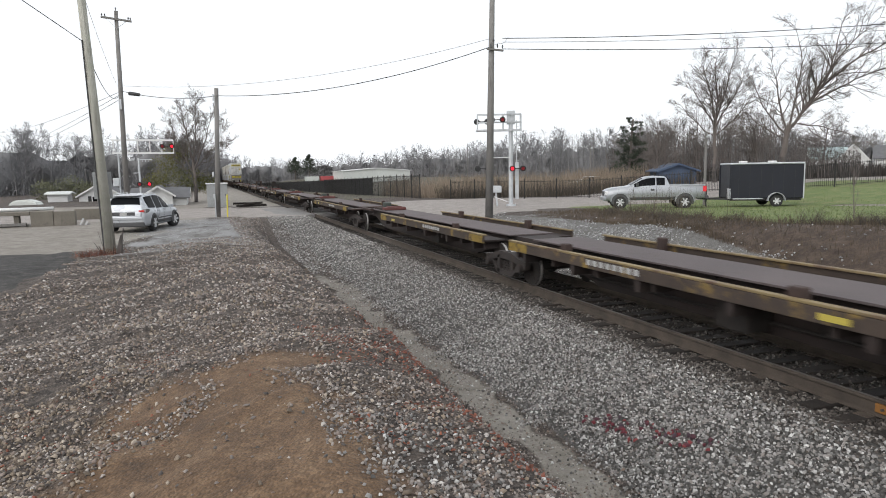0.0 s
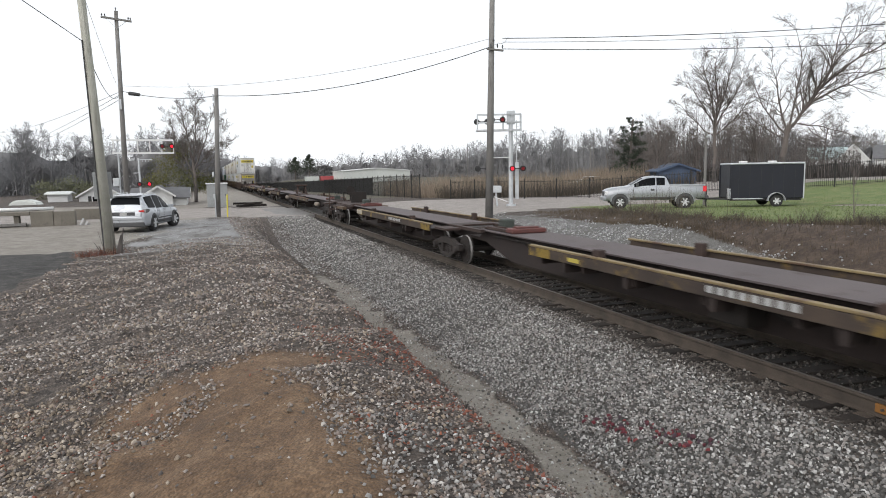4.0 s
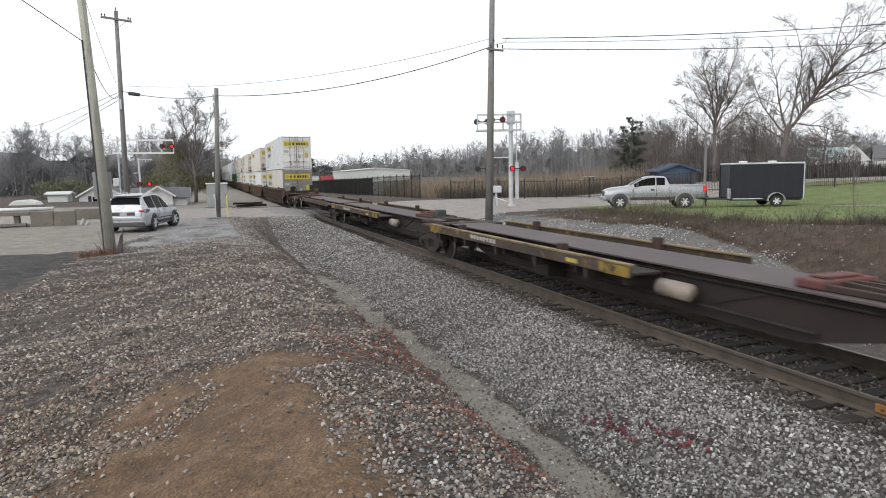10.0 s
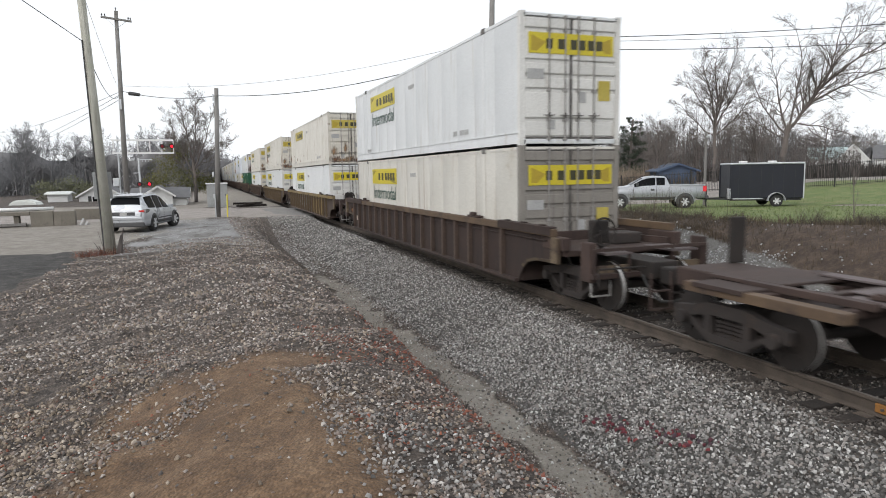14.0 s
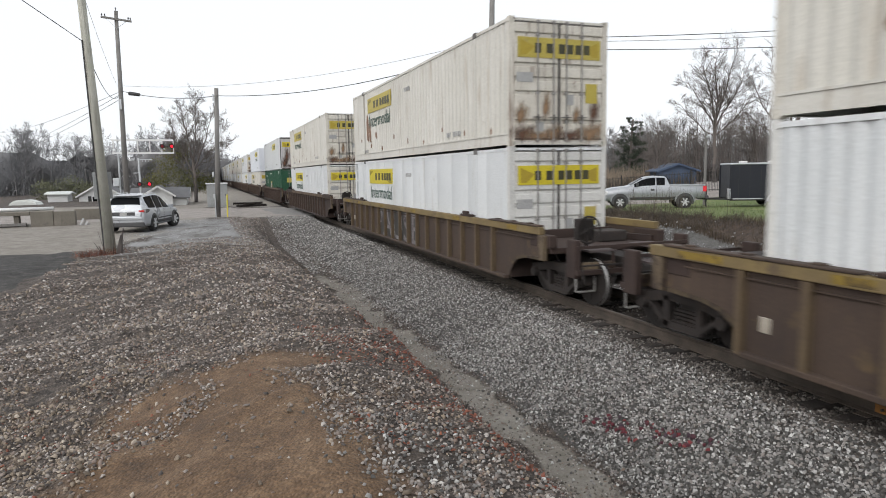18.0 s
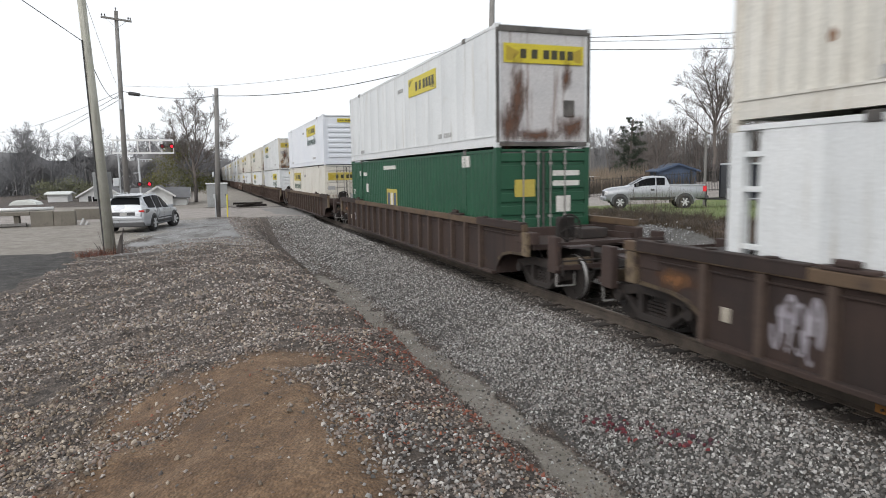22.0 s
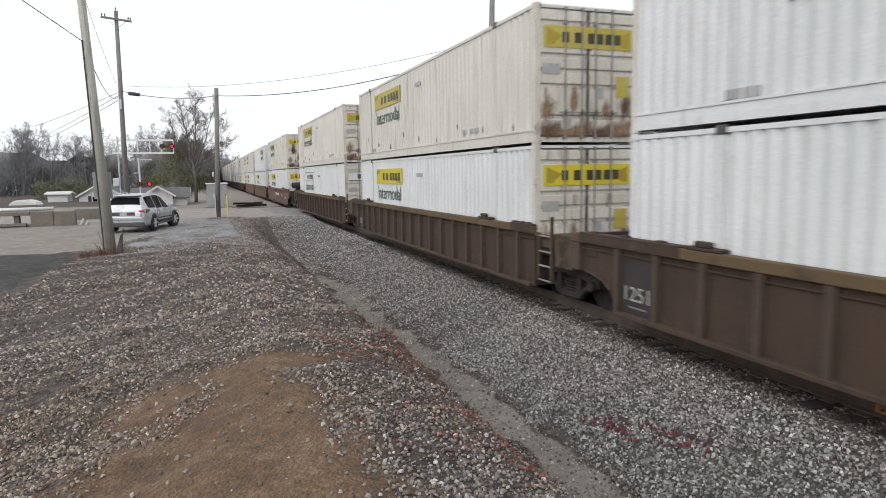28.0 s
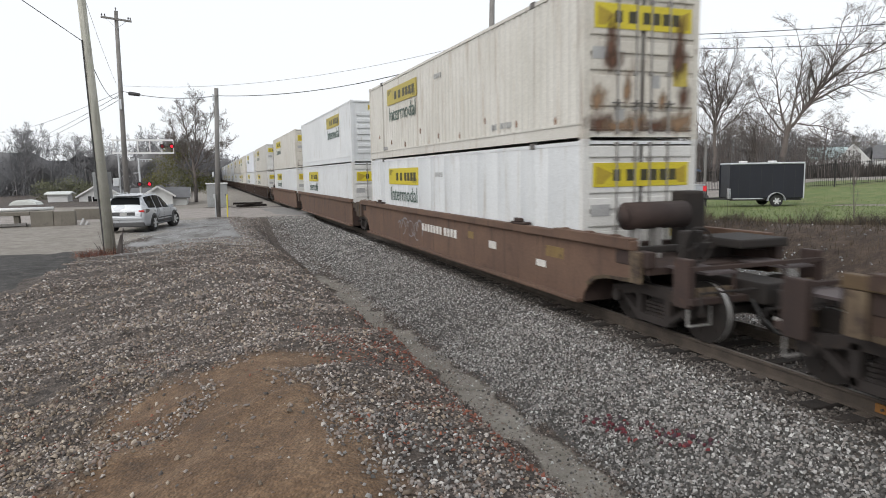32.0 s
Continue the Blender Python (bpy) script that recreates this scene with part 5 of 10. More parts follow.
def crosswalk_mesh(sign, x):
    bm = bmesh.new()
    y0 = 0.0 if sign < 0 else BOX_L
    a, b = sorted((y0 + sign * 2.05, y0 + sign * 2.95))
    box(bm, x, x + 0.6, a, b, 1.10, 1.14, 0.005)
    return as_mesh("crosswalk", bm, M["deck"])


END_RAILS = {-1: end_rails_mesh(-1), 1: end_rails_mesh(1)}
CROSSWALK = {(s, x): crosswalk_mesh(s, x) for s in (-1, 1) for x in (-1.05, 0.45)}
WORD = {}


def word_mesh(text, w, h, material):
    key = (text, w, h, material.name)
    if key not in WORD:
        me = lettering(text, w, h)
        me.materials.clear()
        me.materials.append(material)
        WORD[key] = me
    return WORD[key]


def sprayed_strokes(car, y0, z0, w, h, count, seed, material):
    """Faded spray paint: loose curved strokes on the side sheet."""
    rs = random.Random(seed)
    for k in range(count):
        cx, cz = y0 + w * (k + 0.5) / count, z0 + h * rs.uniform(0.35, 0.65)
        rx, rz, a0, sweep = w / count * rs.uniform(0.5, 1.1), h * rs.uniform(0.25, 0.5), rs.uniform(0, 6.28), rs.uniform(2.5, 5.0)
        bm = bmesh.new()
        n, t = 12, rs.uniform(0.018, 0.042)
        inner, outer = [], []
        for q in range(n + 1):
            a = a0 + sweep * q / n
            inner.append(bm.verts.new((-1.4095, cx + (rx - t) * math.cos(a), cz + (rz - t) * math.sin(a))))
            outer.append(bm.verts.new((-1.4095, cx + (rx + t) * math.cos(a), cz + (rz + t) * math.sin(a))))
        for q in range(n):
            bm.faces.new((inner[q], inner[q + 1], outer[q + 1], outer[q]))
        part("graffiti_stroke", bm, material, car, "faded sprayed stroke")


def well_unit(kind, near_end=True, far_end=True, detail=True, graffiti="", tank=False, label="", primer=False, number="", strokes=()):
    reach = 1.90 if far_end else 1.42
    k = well_meshes(kind, not near_end, reach)
    car = tagged(new("well_car"), label or "brown double-stack well car with upright side ribs", "rail car", "well cars")
    part("well_floor", WELL_FLOOR_ME, None, car)
    for i in (0, 1):
        sh = part("side_sheet", k["side"][i], None, car)
        part("top_chord", k["chord"][i], None, car, {"ribbed_yellow": "chipped yellow top chord", "ribbed_tan": "dirty tan top chord"}.get(kind, ""))
        part("bottom_sill", k["sill"][i], None, car)
        if kind != "smooth" and i == 0:
            part("flange", k["flange"], None, sh)
        if kind != "smooth" and (i == 0 or detail):
            for j in range(17):
                if i == 1 and j % 3:
                    continue
                r = part("rib", k["rib"], None, sh)
                r.matrix_basis = pose(0, BOX_L + (0.20 if far_end else 0.06) - j * 0.985, 0) if i == 0 else pose(0, BOX_L - 0.20 - j * 0.985, 0, 0, 0, 180)
    for sgn, on in ((-1, near_end), (1, far_end)):
        if sgn > 0 or near_end:
            for nm, me in WELL_END[2 if sgn > 0 and not far_end else sgn]:
                part(nm, me, None, car, {"stirrup_step": "worn steel stirrup step", "hand_brake": "dark spoked hand brake wheel"}.get(nm, ""))
        else:
            bm = bmesh.new()
            box(bm, -1.36, 1.36, -0.2, -0.06, 0.25, 1.30, 0.01)
            box(bm, -0.35, 0.35, -1.6, -0.2, 0.70, 1.02, 0.03)
            box(bm, -1.1, 1.1, -0.75, -0.22, 1.02, 1.09, 0.01)
            box(bm, -1.30, -1.02, -0.95, -0.22, 0.94, 1.08, 0.01)
            part("end_platform", bm, M["car_brown"], car)
            for s in (-1, 1):
                # box-shaped side bearing housing, open towards the next unit
                bm = bmesh.new()
                box(bm, *sorted((s * 1.38, s * 1.34)), -1.62, -0.98, 0.76, 1.36, 0.012)
                box(bm, *sorted((s * 0.90, s * 0.86)), -1.62, -0.98, 0.76, 1.36, 0.012)
                box(bm, *sorted((s * 1.38, s * 0.86)), -1.64, -0.96, 1.362, 1.42, 0.012)
                box(bm, *sorted((s * 1.34, s * 0.90)), -1.61, -1.57, 1.10, 1.36)
                box(bm, *sorted((s * 1.34, s * 0.90)), -1.60, -0.98, 0.76, 0.82)
                part("bearing_housing", bm, M["arch_tan"], car, "rusty tan bearing housing with an open front")
                bm = bmesh.new()
                box(bm, *sorted((s * 1.36, s * 1.30)), -0.95, -0.21, 1.10, 1.36, 0.012)
                part("end_plate", bm, M["arch_tan"], car, "rusty tan end plate")
        if on:
            part("end_handrail", END_RAILS[sgn], None, car)
            for x in (-1.05, 0.45):
                part("crosswalk", CROSSWALK[(sgn, x)], None, car)
            c = part("coupler", COUPLER, None, car)
            c.matrix_basis = pose(0, -2.6, 0) if sgn < 0 else pose(0, BOX_L + 2.6, 0, 0, 0, 180)
    if detail:
        # corner guides and latch boxes on the chord
        for y in (2.3, 14.25):
            bm = bmesh.new()
            box(bm, -1.50, -1.33, y - 0.35, y + 0.35, 1.524, 1.575, 0.015)
            box(bm, -1.51, -1.42, y - 0.16, y + 0.16, 1.576, 1.66, 0.02)
            part("latch", bm, M["car_brown"], car)
        if kind == "ribbed_yellow":
            for a in (0.5, -1.6, -5.6, -9.6, -13.5, -16.9):
                bm = bmesh.new()
                box(bm, -1.5045, -1.499, BOX_L + a, BOX_L + a + (0.85 if a > 0 else 0.5), 1.39, 1.49)
                part("reflector", bm, M["end_yellow"], car, "worn yellow reflective strip")
        for a, b in ((BOX_L - 1.45, BOX_L + reach - 0.22), (-1.70 if near_end else -0.18, 0.75)):
            bm = bmesh.new()
            box(bm, -1.515, -1.345, a, b, 1.522, 1.558, 0.012)
            if kind != "ribbed_yellow":
                box(bm, -1.512, -1.5025, a, b, 1.385, 1.53)
            for j in range(3):
                y = a + (b - a) * (0.15 + 0.33 * j)
                box(bm, -1.48, -1.38, y, y + 0.18, 1.555, 1.585, 0.01)
            part("chord_cap", bm, k["side"][0].materials[0], car, "rusty wear cap on the chord")
        if kind != "smooth" and not number:
            bm = bmesh.new()
            box(bm, -1.425, -1.407, BOX_L - 0.24, BOX_L - 0.08, 0.60, 0.80, 0.006)
            part("card_holder", bm, M["cream_plate"], car, "pale card holder on the side sheet")
        if not near_end:
            bm = bmesh.new()
            for yy in (-0.36, -0.90):
                bar(bm, (-1.40, yy, 0.40), (-1.40, yy, 1.75 if yy < -0.5 else 1.40), 0.06, 0.05)
            lad = part("ladder", bm, M["rib_tan"], car, "rusty end ladder with pale rungs")
            for zz in (0.42, 0.72, 1.02, 1.34):
                bm = bmesh.new()
                bar(bm, (-1.40, -0.36, zz), (-1.40, -0.90, zz), 0.03, 0.025)
                part("rung", bm, M["worn_steel"], lad, "worn bright rung")
        if number:
            bm = bmesh.new()
            box(bm, -1.4105, -1.407, BOX_L - 0.872, BOX_L + 0.008, 0.30, 1.20)
            part("number_panel", bm, M["number_panel"], car, "dark painted number panel")
            w = part("number", word_mesh(number, 0.62, 0.24, M["ink_number"]), None, car, "worn white painted car number")
            w.matrix_basis = pose(-1.414, BOX_L - 0.07, 0.52)
            bm = bmesh.new()
            box(bm, -1.4135, -1.411, BOX_L - 0.62, BOX_L - 0.17, 0.40, 0.43)
            part("marking", bm, M["ink_faint"], car)
        for (y, z, w, h) in () if kind != "smooth" else ((0.5, 0.95, 0.7, 0.22), (1.2, 0.70, 0.4, 0.14), (3.6, 0.82, 0.42, 0.18), (5.0, 0.95, 0.35, 0.18)):
            bm = bmesh.new()
            box(bm, -1.411, -1.407, y, y + w, z, z + h)
            part("marking_plate", bm, M["ink_white"] if z != 0.95 else M["car_orange"], car)
    if kind == "smooth" and detail:
        for q in range(11):
            bm = bmesh.new()
            box(bm, -1.411, -1.407, 6.2 + q * 0.27 + (0.12 if q > 3 else 0), 6.4 + q * 0.27 + (0.12 if q > 3 else 0), 0.85, 1.08)
            part("marking", bm, M["ink_white"], car)
    if graffiti:
        base = word_mesh(graffiti, 5.4, 1.02, M["ink_faint"])
        g = part("graffiti", base, None, car, "faded grey spray-painted letters")
        g.matrix_basis = pose(-1.412, BOX_L - 4.3, 0.30)
        for j in range(5):
            bm = bmesh.new()
            slab(bm, [(BOX_L - 9.75 + j * 1.1, 0.30), (BOX_L - 8.85 + j * 1.1, 0.31), (BOX_L - 8.82 + j * 1.1, 1.33), (BOX_L - 9.78 + j * 1.1, 1.31)], -1.4095, -1.407)
            part("graffiti_patch", bm, M["ink_black"], car, "black sprayed patch")
    if detail and kind == "ribbed_tan":
        me = quick_mesh("rust_patch", [(0, -0.55, -0.2), (0, 0.55, -0.2), (0, 0.55, 0.2), (0, -0.55, 0.2)], [(0, 3, 2, 1)], M["rust_orange"])
        rp = part("rust_patch", me, None, car, "orange rust bloom over the wheel arch")
        rp.matrix_basis = pose(-1.4115, BOX_L + 0.85, 1.02)
    for k, (y0, z0, w, h, count, m) in enumerate(strokes):
        sprayed_strokes(car, y0, z0, w, h, count, 5 + k, M[m])
    if primer:
        bm = bmesh.new()
        box(bm, -1.4105, -1.407, 2.2, 5.6, 0.32, 1.34)
        part("primer_patch", bm, M["car_orange"], car, "faded orange side panels")
    if tank:
        bm = bmesh.new()
        rod(bm, (-1.05, -0.95, 1.86), (0.2, -0.95, 1.86), 0.24, n=20)
        for x in (-1.1, 0.2):
            rod(bm, (x, -0.95, 1.86), (x + 0.05, -0.95, 1.86), 0.17, n=16)
        tk = part("air_tank", bm, M["car_brown"], car, "round brown air reservoir", True)
        for x in (-0.9, -0.45):
            bm = bmesh.new()
            box(bm, x, x + 0.12, -1.05, -0.85, 1.10, 1.66, 0.01)
            part("tank_bracket", bm, M["worn_steel"], tk, "pale tank bracket")
        bm = bmesh.new()
        box(bm, 0.32, 0.80, -0.85, -0.45, 1.104, 2.26, 0.05)
        part("brake_housing", bm, M["bogie"], car, "tall dark brake housing")
        bm = bmesh.new()
        box(bm, -1.36, 0.9, -1.75, -1.65, 1.30, 1.42, 0.02)
        box(bm, 0.2, 1.25, -2.3, -1.2, 1.35, 1.50, 0.03)
        part("cross_beam", bm, M["bogie"], car)
    r = R_LARGE
    add_bogie(car, -1.75 if near_end else -1.0, r)
    if far_end:
        add_bogie(car, BOX_L + 1.75, r)
    return car


# -- containers: origin at the near lower edge, centre line --
def corr_side_mesh(s, material, flat, far=0.0):
    """Long side wall: pressed corrugation, or flat sheets with narrow seams."""
    vs, fs = [], []
    xo, xi = s * 1.285, s * 1.248
    z0, z1 = 0.30, 2.79
    if flat:
        pitch, prof = 1.22, [(0.0, xo), (1.17, xo), (1.18, s * 1.281), (1.21, s * 1.281)]
    else:
        pitch, prof = 0.28, [(0.0, xo), (0.12, xo), (0.16, xi), (0.24, xi)]
    y = 0.14
    pts = []
    L = BOX_L - far
    while y < L - 0.14:
        for dy, x in prof:
            if y + dy < L - 0.13:
                pts.append((x, y + dy))
        y += pitch
    pts.append((xo, L - 0.13))
    for x, y in pts:
        vs += [(x, y, z0), (x, y, z1)]
    for k in range(len(pts) - 1):
        fs.append((2 * k, 2 * k + 1, 2 * k + 3, 2 * k + 2) if s > 0 else (2 * k, 2 * k + 2, 2 * k + 3, 2 * k + 1))
    return quick_mesh("side_wall", vs, fs, material)


def frame_bits(bm):
    for s in (-1, 1):
        a, b = sorted((s * 1.225, s * 1.297))
        box(bm, a, b, 0.08, BOX_L - 0.08, 0.035, 0.16)
        a2, b2 = sorted((s * 1.215, s * 1.280))
        box(bm, a2, b2, 0.08, BOX_L - 0.08, 0.16, 0.27)
        box(bm, a, b, 0.08, BOX_L - 0.08, 0.27, 0.305)
        box(bm, a, b, 0.08, BOX_L - 0.08, 2.79, BOX_H - 0.035)
    return bm


def lower_rail_mesh(material):
    bm = frame_bits(bmesh.new())
    for y0, y1 in ((0, 0.1), (BOX_L - 0.1, BOX_L)):
        box(bm, -1.20, 1.20, y0, y1, 0.035, 0.14)
        box(bm, -1.20, 1.20, y0, y1, 2.80, BOX_H - 0.035)
    return as_mesh("frame", bm, material)


def post_mesh(material):
    bm = bmesh.new()
    box(bm, -0.065, 0.065, -0.065, 0.065, 0.0, BOX_H - 0.003)
    for z in (0.06, BOX_H - 0.066):
        box(bm, -0.072, 0.072, -0.072, 0.072, z - 0.058, z + 0.058)
    return as_mesh("corner_post", bm, material)


def mid_post_mesh(material):
    bm = bmesh.new()
    box(bm, -1.298, -1.27, -0.07, 0.07, 0.31, 2.788)
    box(bm, -1.302, -1.22, -0.10, 0.10, 2.78, BOX_H, 0.01)
    return as_mesh("intermediate_post", bm, material)


def roof_mesh(material):
    bm = bmesh.new()
    box(bm, -1.222, 1.222, 0.10, BOX_L - 0.10, 2.80, 2.86)
    box(bm, -1.222, 1.222, 0.10, BOX_L - 0.10, 0.06, 0.14)
    return as_mesh("roof", bm, material)


def door_mesh(s, material):
    """One door leaf with pressed horizontal panels."""
    bm = bmesh.new()
    x0, x1 = sorted((s * 0.02, s * 1.215))
    box(bm, x0, x1, 0.035, 0.08, 0.15, 2.79)
    return as_mesh("door", bm, material)


DOOR_ROWS = ((0.20, 0.52), (0.60, 1.17), (1.25, 1.49), (1.57, 1.80), (1.88, 2.47), (2.55, 2.77))


def door_panel_mesh(s, row, material):
    """One pressed panel standing proud between the recessed bands of a door leaf."""
    bm = bmesh.new()
    x0, x1 = sorted((s * 0.05, s * 1.165))
    z0, z1 = DOOR_ROWS[row]
    box(bm, x0, x1, 0.004, 0.0345, z0, z1, 0.022)
    return as_mesh("door_panel", bm, material)


def stain_mat(name, col):
    """Thin rust bloom that fades out raggedly towards the edge of its patch."""
    m = bpy.data.materials.new(name)
    m.use_nodes = True
    nt = m.node_tree
    bsdf = nt.nodes["Principled BSDF"]
    tc = nt.nodes.new("ShaderNodeTexCoord")
    sub = nt.nodes.new("ShaderNodeVectorMath")
    sub.operation = "SUBTRACT"
    nt.links.new(tc.outputs["Generated"], sub.inputs[0])
    sub.inputs[1].default_value = (0.5, 0.5, 0.5)
    ln = nt.nodes.new("ShaderNodeVectorMath")
    ln.operation = "LENGTH"
    nt.links.new(sub.outputs[0], ln.inputs[0])
    pat = noise_node(nt, tc.outputs["Object"], 7.0, 5, 0.7, (1.0, 1.0, 0.35))
    ma = nt.nodes.new("ShaderNodeMath")
    ma.operation = "MULTIPLY_ADD"
    nt.links.new(ln.outputs["Value"], ma.inputs[0])
    ma.inputs[1].default_value = -1.0
    nt.links.new(pat, ma.inputs[2])
    nt.links.new(ramp(nt, ma.outputs[0], [(0.06, (0, 0, 0)), (0.42, (0.9, 0.9, 0.9))]), bsdf.inputs["Alpha"])
    grain = noise_node(nt, tc.outputs["Object"], 12.0, 4)
    nt.links.new(ramp(nt, grain, [(0.3, tuple(0.6 * c for c in col)), (0.7, col)]), bsdf.inputs["Base Color"])
    bsdf.inputs["Roughness"].default_value = 0.85
    return m


def blotch_mesh(w, h, dark):
    """A flat patch that carries a rust stain, origin at its middle, facing -y."""
    return quick_mesh("rust_patch", [(-w / 2, 0, -h / 2), (w / 2, 0, -h / 2), (w / 2, 0, h / 2), (-w / 2, 0, h / 2)], [(0, 1, 2, 3)], M["rust_dark"] if dark else M["rust_pale"])


def gasket_mesh(s):
    """Dark rubber seal round one door leaf."""
    bm = bmesh.new()
    x0, x1 = sorted((s * 0.004, s * 1.215))
    for a, b, c, d in ((x0, x0 + 0.022, 0.15, 2.79), (x1 - 0.022, x1, 0.15, 2.79), (x0 + 0.022, x1 - 0.022, 0.15, 0.18), (x0 + 0.022, x1 - 0.022, 2.76, 2.79)):
        box(bm, a, b, 0.018, 0.0345, c, d)
    return as_mesh("gasket", bm, M["frame_dark"])


def lock_rod_mesh():
    bm = bmesh.new()
    rod(bm, (0, -0.022, 0.10), (0, -0.022, 2.84), 0.017, n=8)
    for z in (0.14, 0.56, 1.21, 2.51, 2.80):
        box(bm, -0.04, 0.04, -0.04, 0.01, z - 0.03, z + 0.03)
    return as_mesh("lock_rod", bm, M["rod_grey"])


def lock_handle_mesh():
    bm = bmesh.new()
    bar(bm, (-0.14, -0.046, 0.66), (0.12, -0.046, 0.66), 0.03, 0.02)
    box(bm, -0.025, 0.025, -0.05, -0.03, 0.60, 0.72)
    return as_mesh("lock_handle", bm, M["frame_dark"])


def slat_end_mesh(material):
    bm = bmesh.new()
    box(bm, -1.215, 1.215, 0.05, 0.09, 0.15, 2.79)
    return as_mesh("end_wall", bm, material)


def slat_mesh(material):
    bm = bmesh.new()
    box(bm, -1.0, 1.0, 0.0, 0.046, 0.0, 0.17, 0.02)
    return as_mesh("slat", bm, material)


def plain_end_mesh(material):
    bm = bmesh.new()
    box(bm, -1.215, 1.215, 0.02, 0.09, 0.15, 2.79, 0.01)
    return as_mesh("end_wall", bm, material)


BOXMESH = {}
M["rod_grey"] = mat("rod_grey", (0.22, 0.21, 0.20), (0.34, 0.325, 0.31), 0.6, 0.2, 3, 40, 0.05)
M["rust_pale"] = stain_mat("pale_rust", (0.30, 0.19, 0.11))
M["rust_dark"] = stain_mat("dark_rust", (0.13, 0.065, 0.04))
M["rust_orange"] = stain_mat("orange_rust", (0.19, 0.085, 0.032))
M["sign_ochre"] = mat("sign_ochre", (0.36, 0.26, 0.02), (0.44, 0.33, 0.03), 0.5, 0, 2, 30, 0)
LOCK, LOCK_HANDLE = lock_rod_mesh(), lock_handle_mesh()
GASKET = {-1: gasket_mesh(-1), 1: gasket_mesh(1)}


def cached(key, fn, *args):
    if key not in BOXMESH:
        BOXMESH[key] = fn(*args)
    return BOXMESH[key]


def sign_board(c, y_left, z, w, h, style, on_end=False):
    """Trade sign as plain shapes: a coloured board, dark letter blocks and slanted stripe bars."""
    board = {"yellow": M["sign_yellow"], "faded": M["sign_faded"], "white": M["box_white"]}[style]
    def plate(bm, u0, u1, v0, v1, t):
        if on_end:
            box(bm, u0, u1, -0.006 - t, -0.002, v0, v1)
        else:
            box(bm, -1.300 - t, -1.27, y_left - u1, y_left - u0, v0, v1)
        return bm
    u = -w / 2 if on_end else 0.0
    b = part("sign", plate(bmesh.new(), u, u + w, z, z + h, 0.004), board, c, {"yellow": "bright yellow sign board", "faded": "faded yellow sign board", "white": "white sign board with a black border"}[style])
    if style == "white":
        for v0, v1 in ((z, z + 0.03), (z + h - 0.03, z + h)):
            part("border", plate(bmesh.new(), u, u + w, v0, v1, 0.006), M["sign_ink"], b)
    x = u + w * (0.20 if on_end else 0.28)
    lw = w * 0.075
    for n, gap in ((1, 0.5), (1, 0.6), (4, 0)):
        for k in range(n):
            part("letter_block", plate(bmesh.new(), x, x + lw, z + h * 0.24, z + h * 0.72, 0.008), M["sign_ink"], b)
            x += lw * 1.35
        x += lw * gap
    if on_end and style != "white":
        for sg in (-1, 1):
            bm = bmesh.new()
            pts = [(sg * w * 0.47, z + h * 0.12), (sg * w * 0.40, z + h * 0.12), (sg * w * 0.30, z + h * 0.55), (sg * w * 0.47, z + h * 0.88)]
            a, b2 = [bm.verts.new((px, -0.0135, pz)) for px, pz in pts], [bm.verts.new((px, -0.006, pz)) for px, pz in pts]
            bm.faces.new(a)
            for k in range(4):
                bm.faces.new((a[k], b2[k], b2[(k + 1) % 4], a[(k + 1) % 4]))
            part("wedge", bm, M["sign_ochre"], b, "ochre wedge")
    if not on_end:
        for k in range(6):
            v = z + h * (0.10 + 0.055 * k)
            part("stripe", plate(bmesh.new(), w * (0.86 - 0.035 * k), w * 0.97, v, v + 0.012, 0.008), M["sign_ink"], b)
            v = z + h * (0.62 + 0.05 * k)
            part("stripe", plate(bmesh.new(), w * 0.03, w * (0.08 + 0.02 * k), v, v + 0.012, 0.008), M["sign_ink"], b)


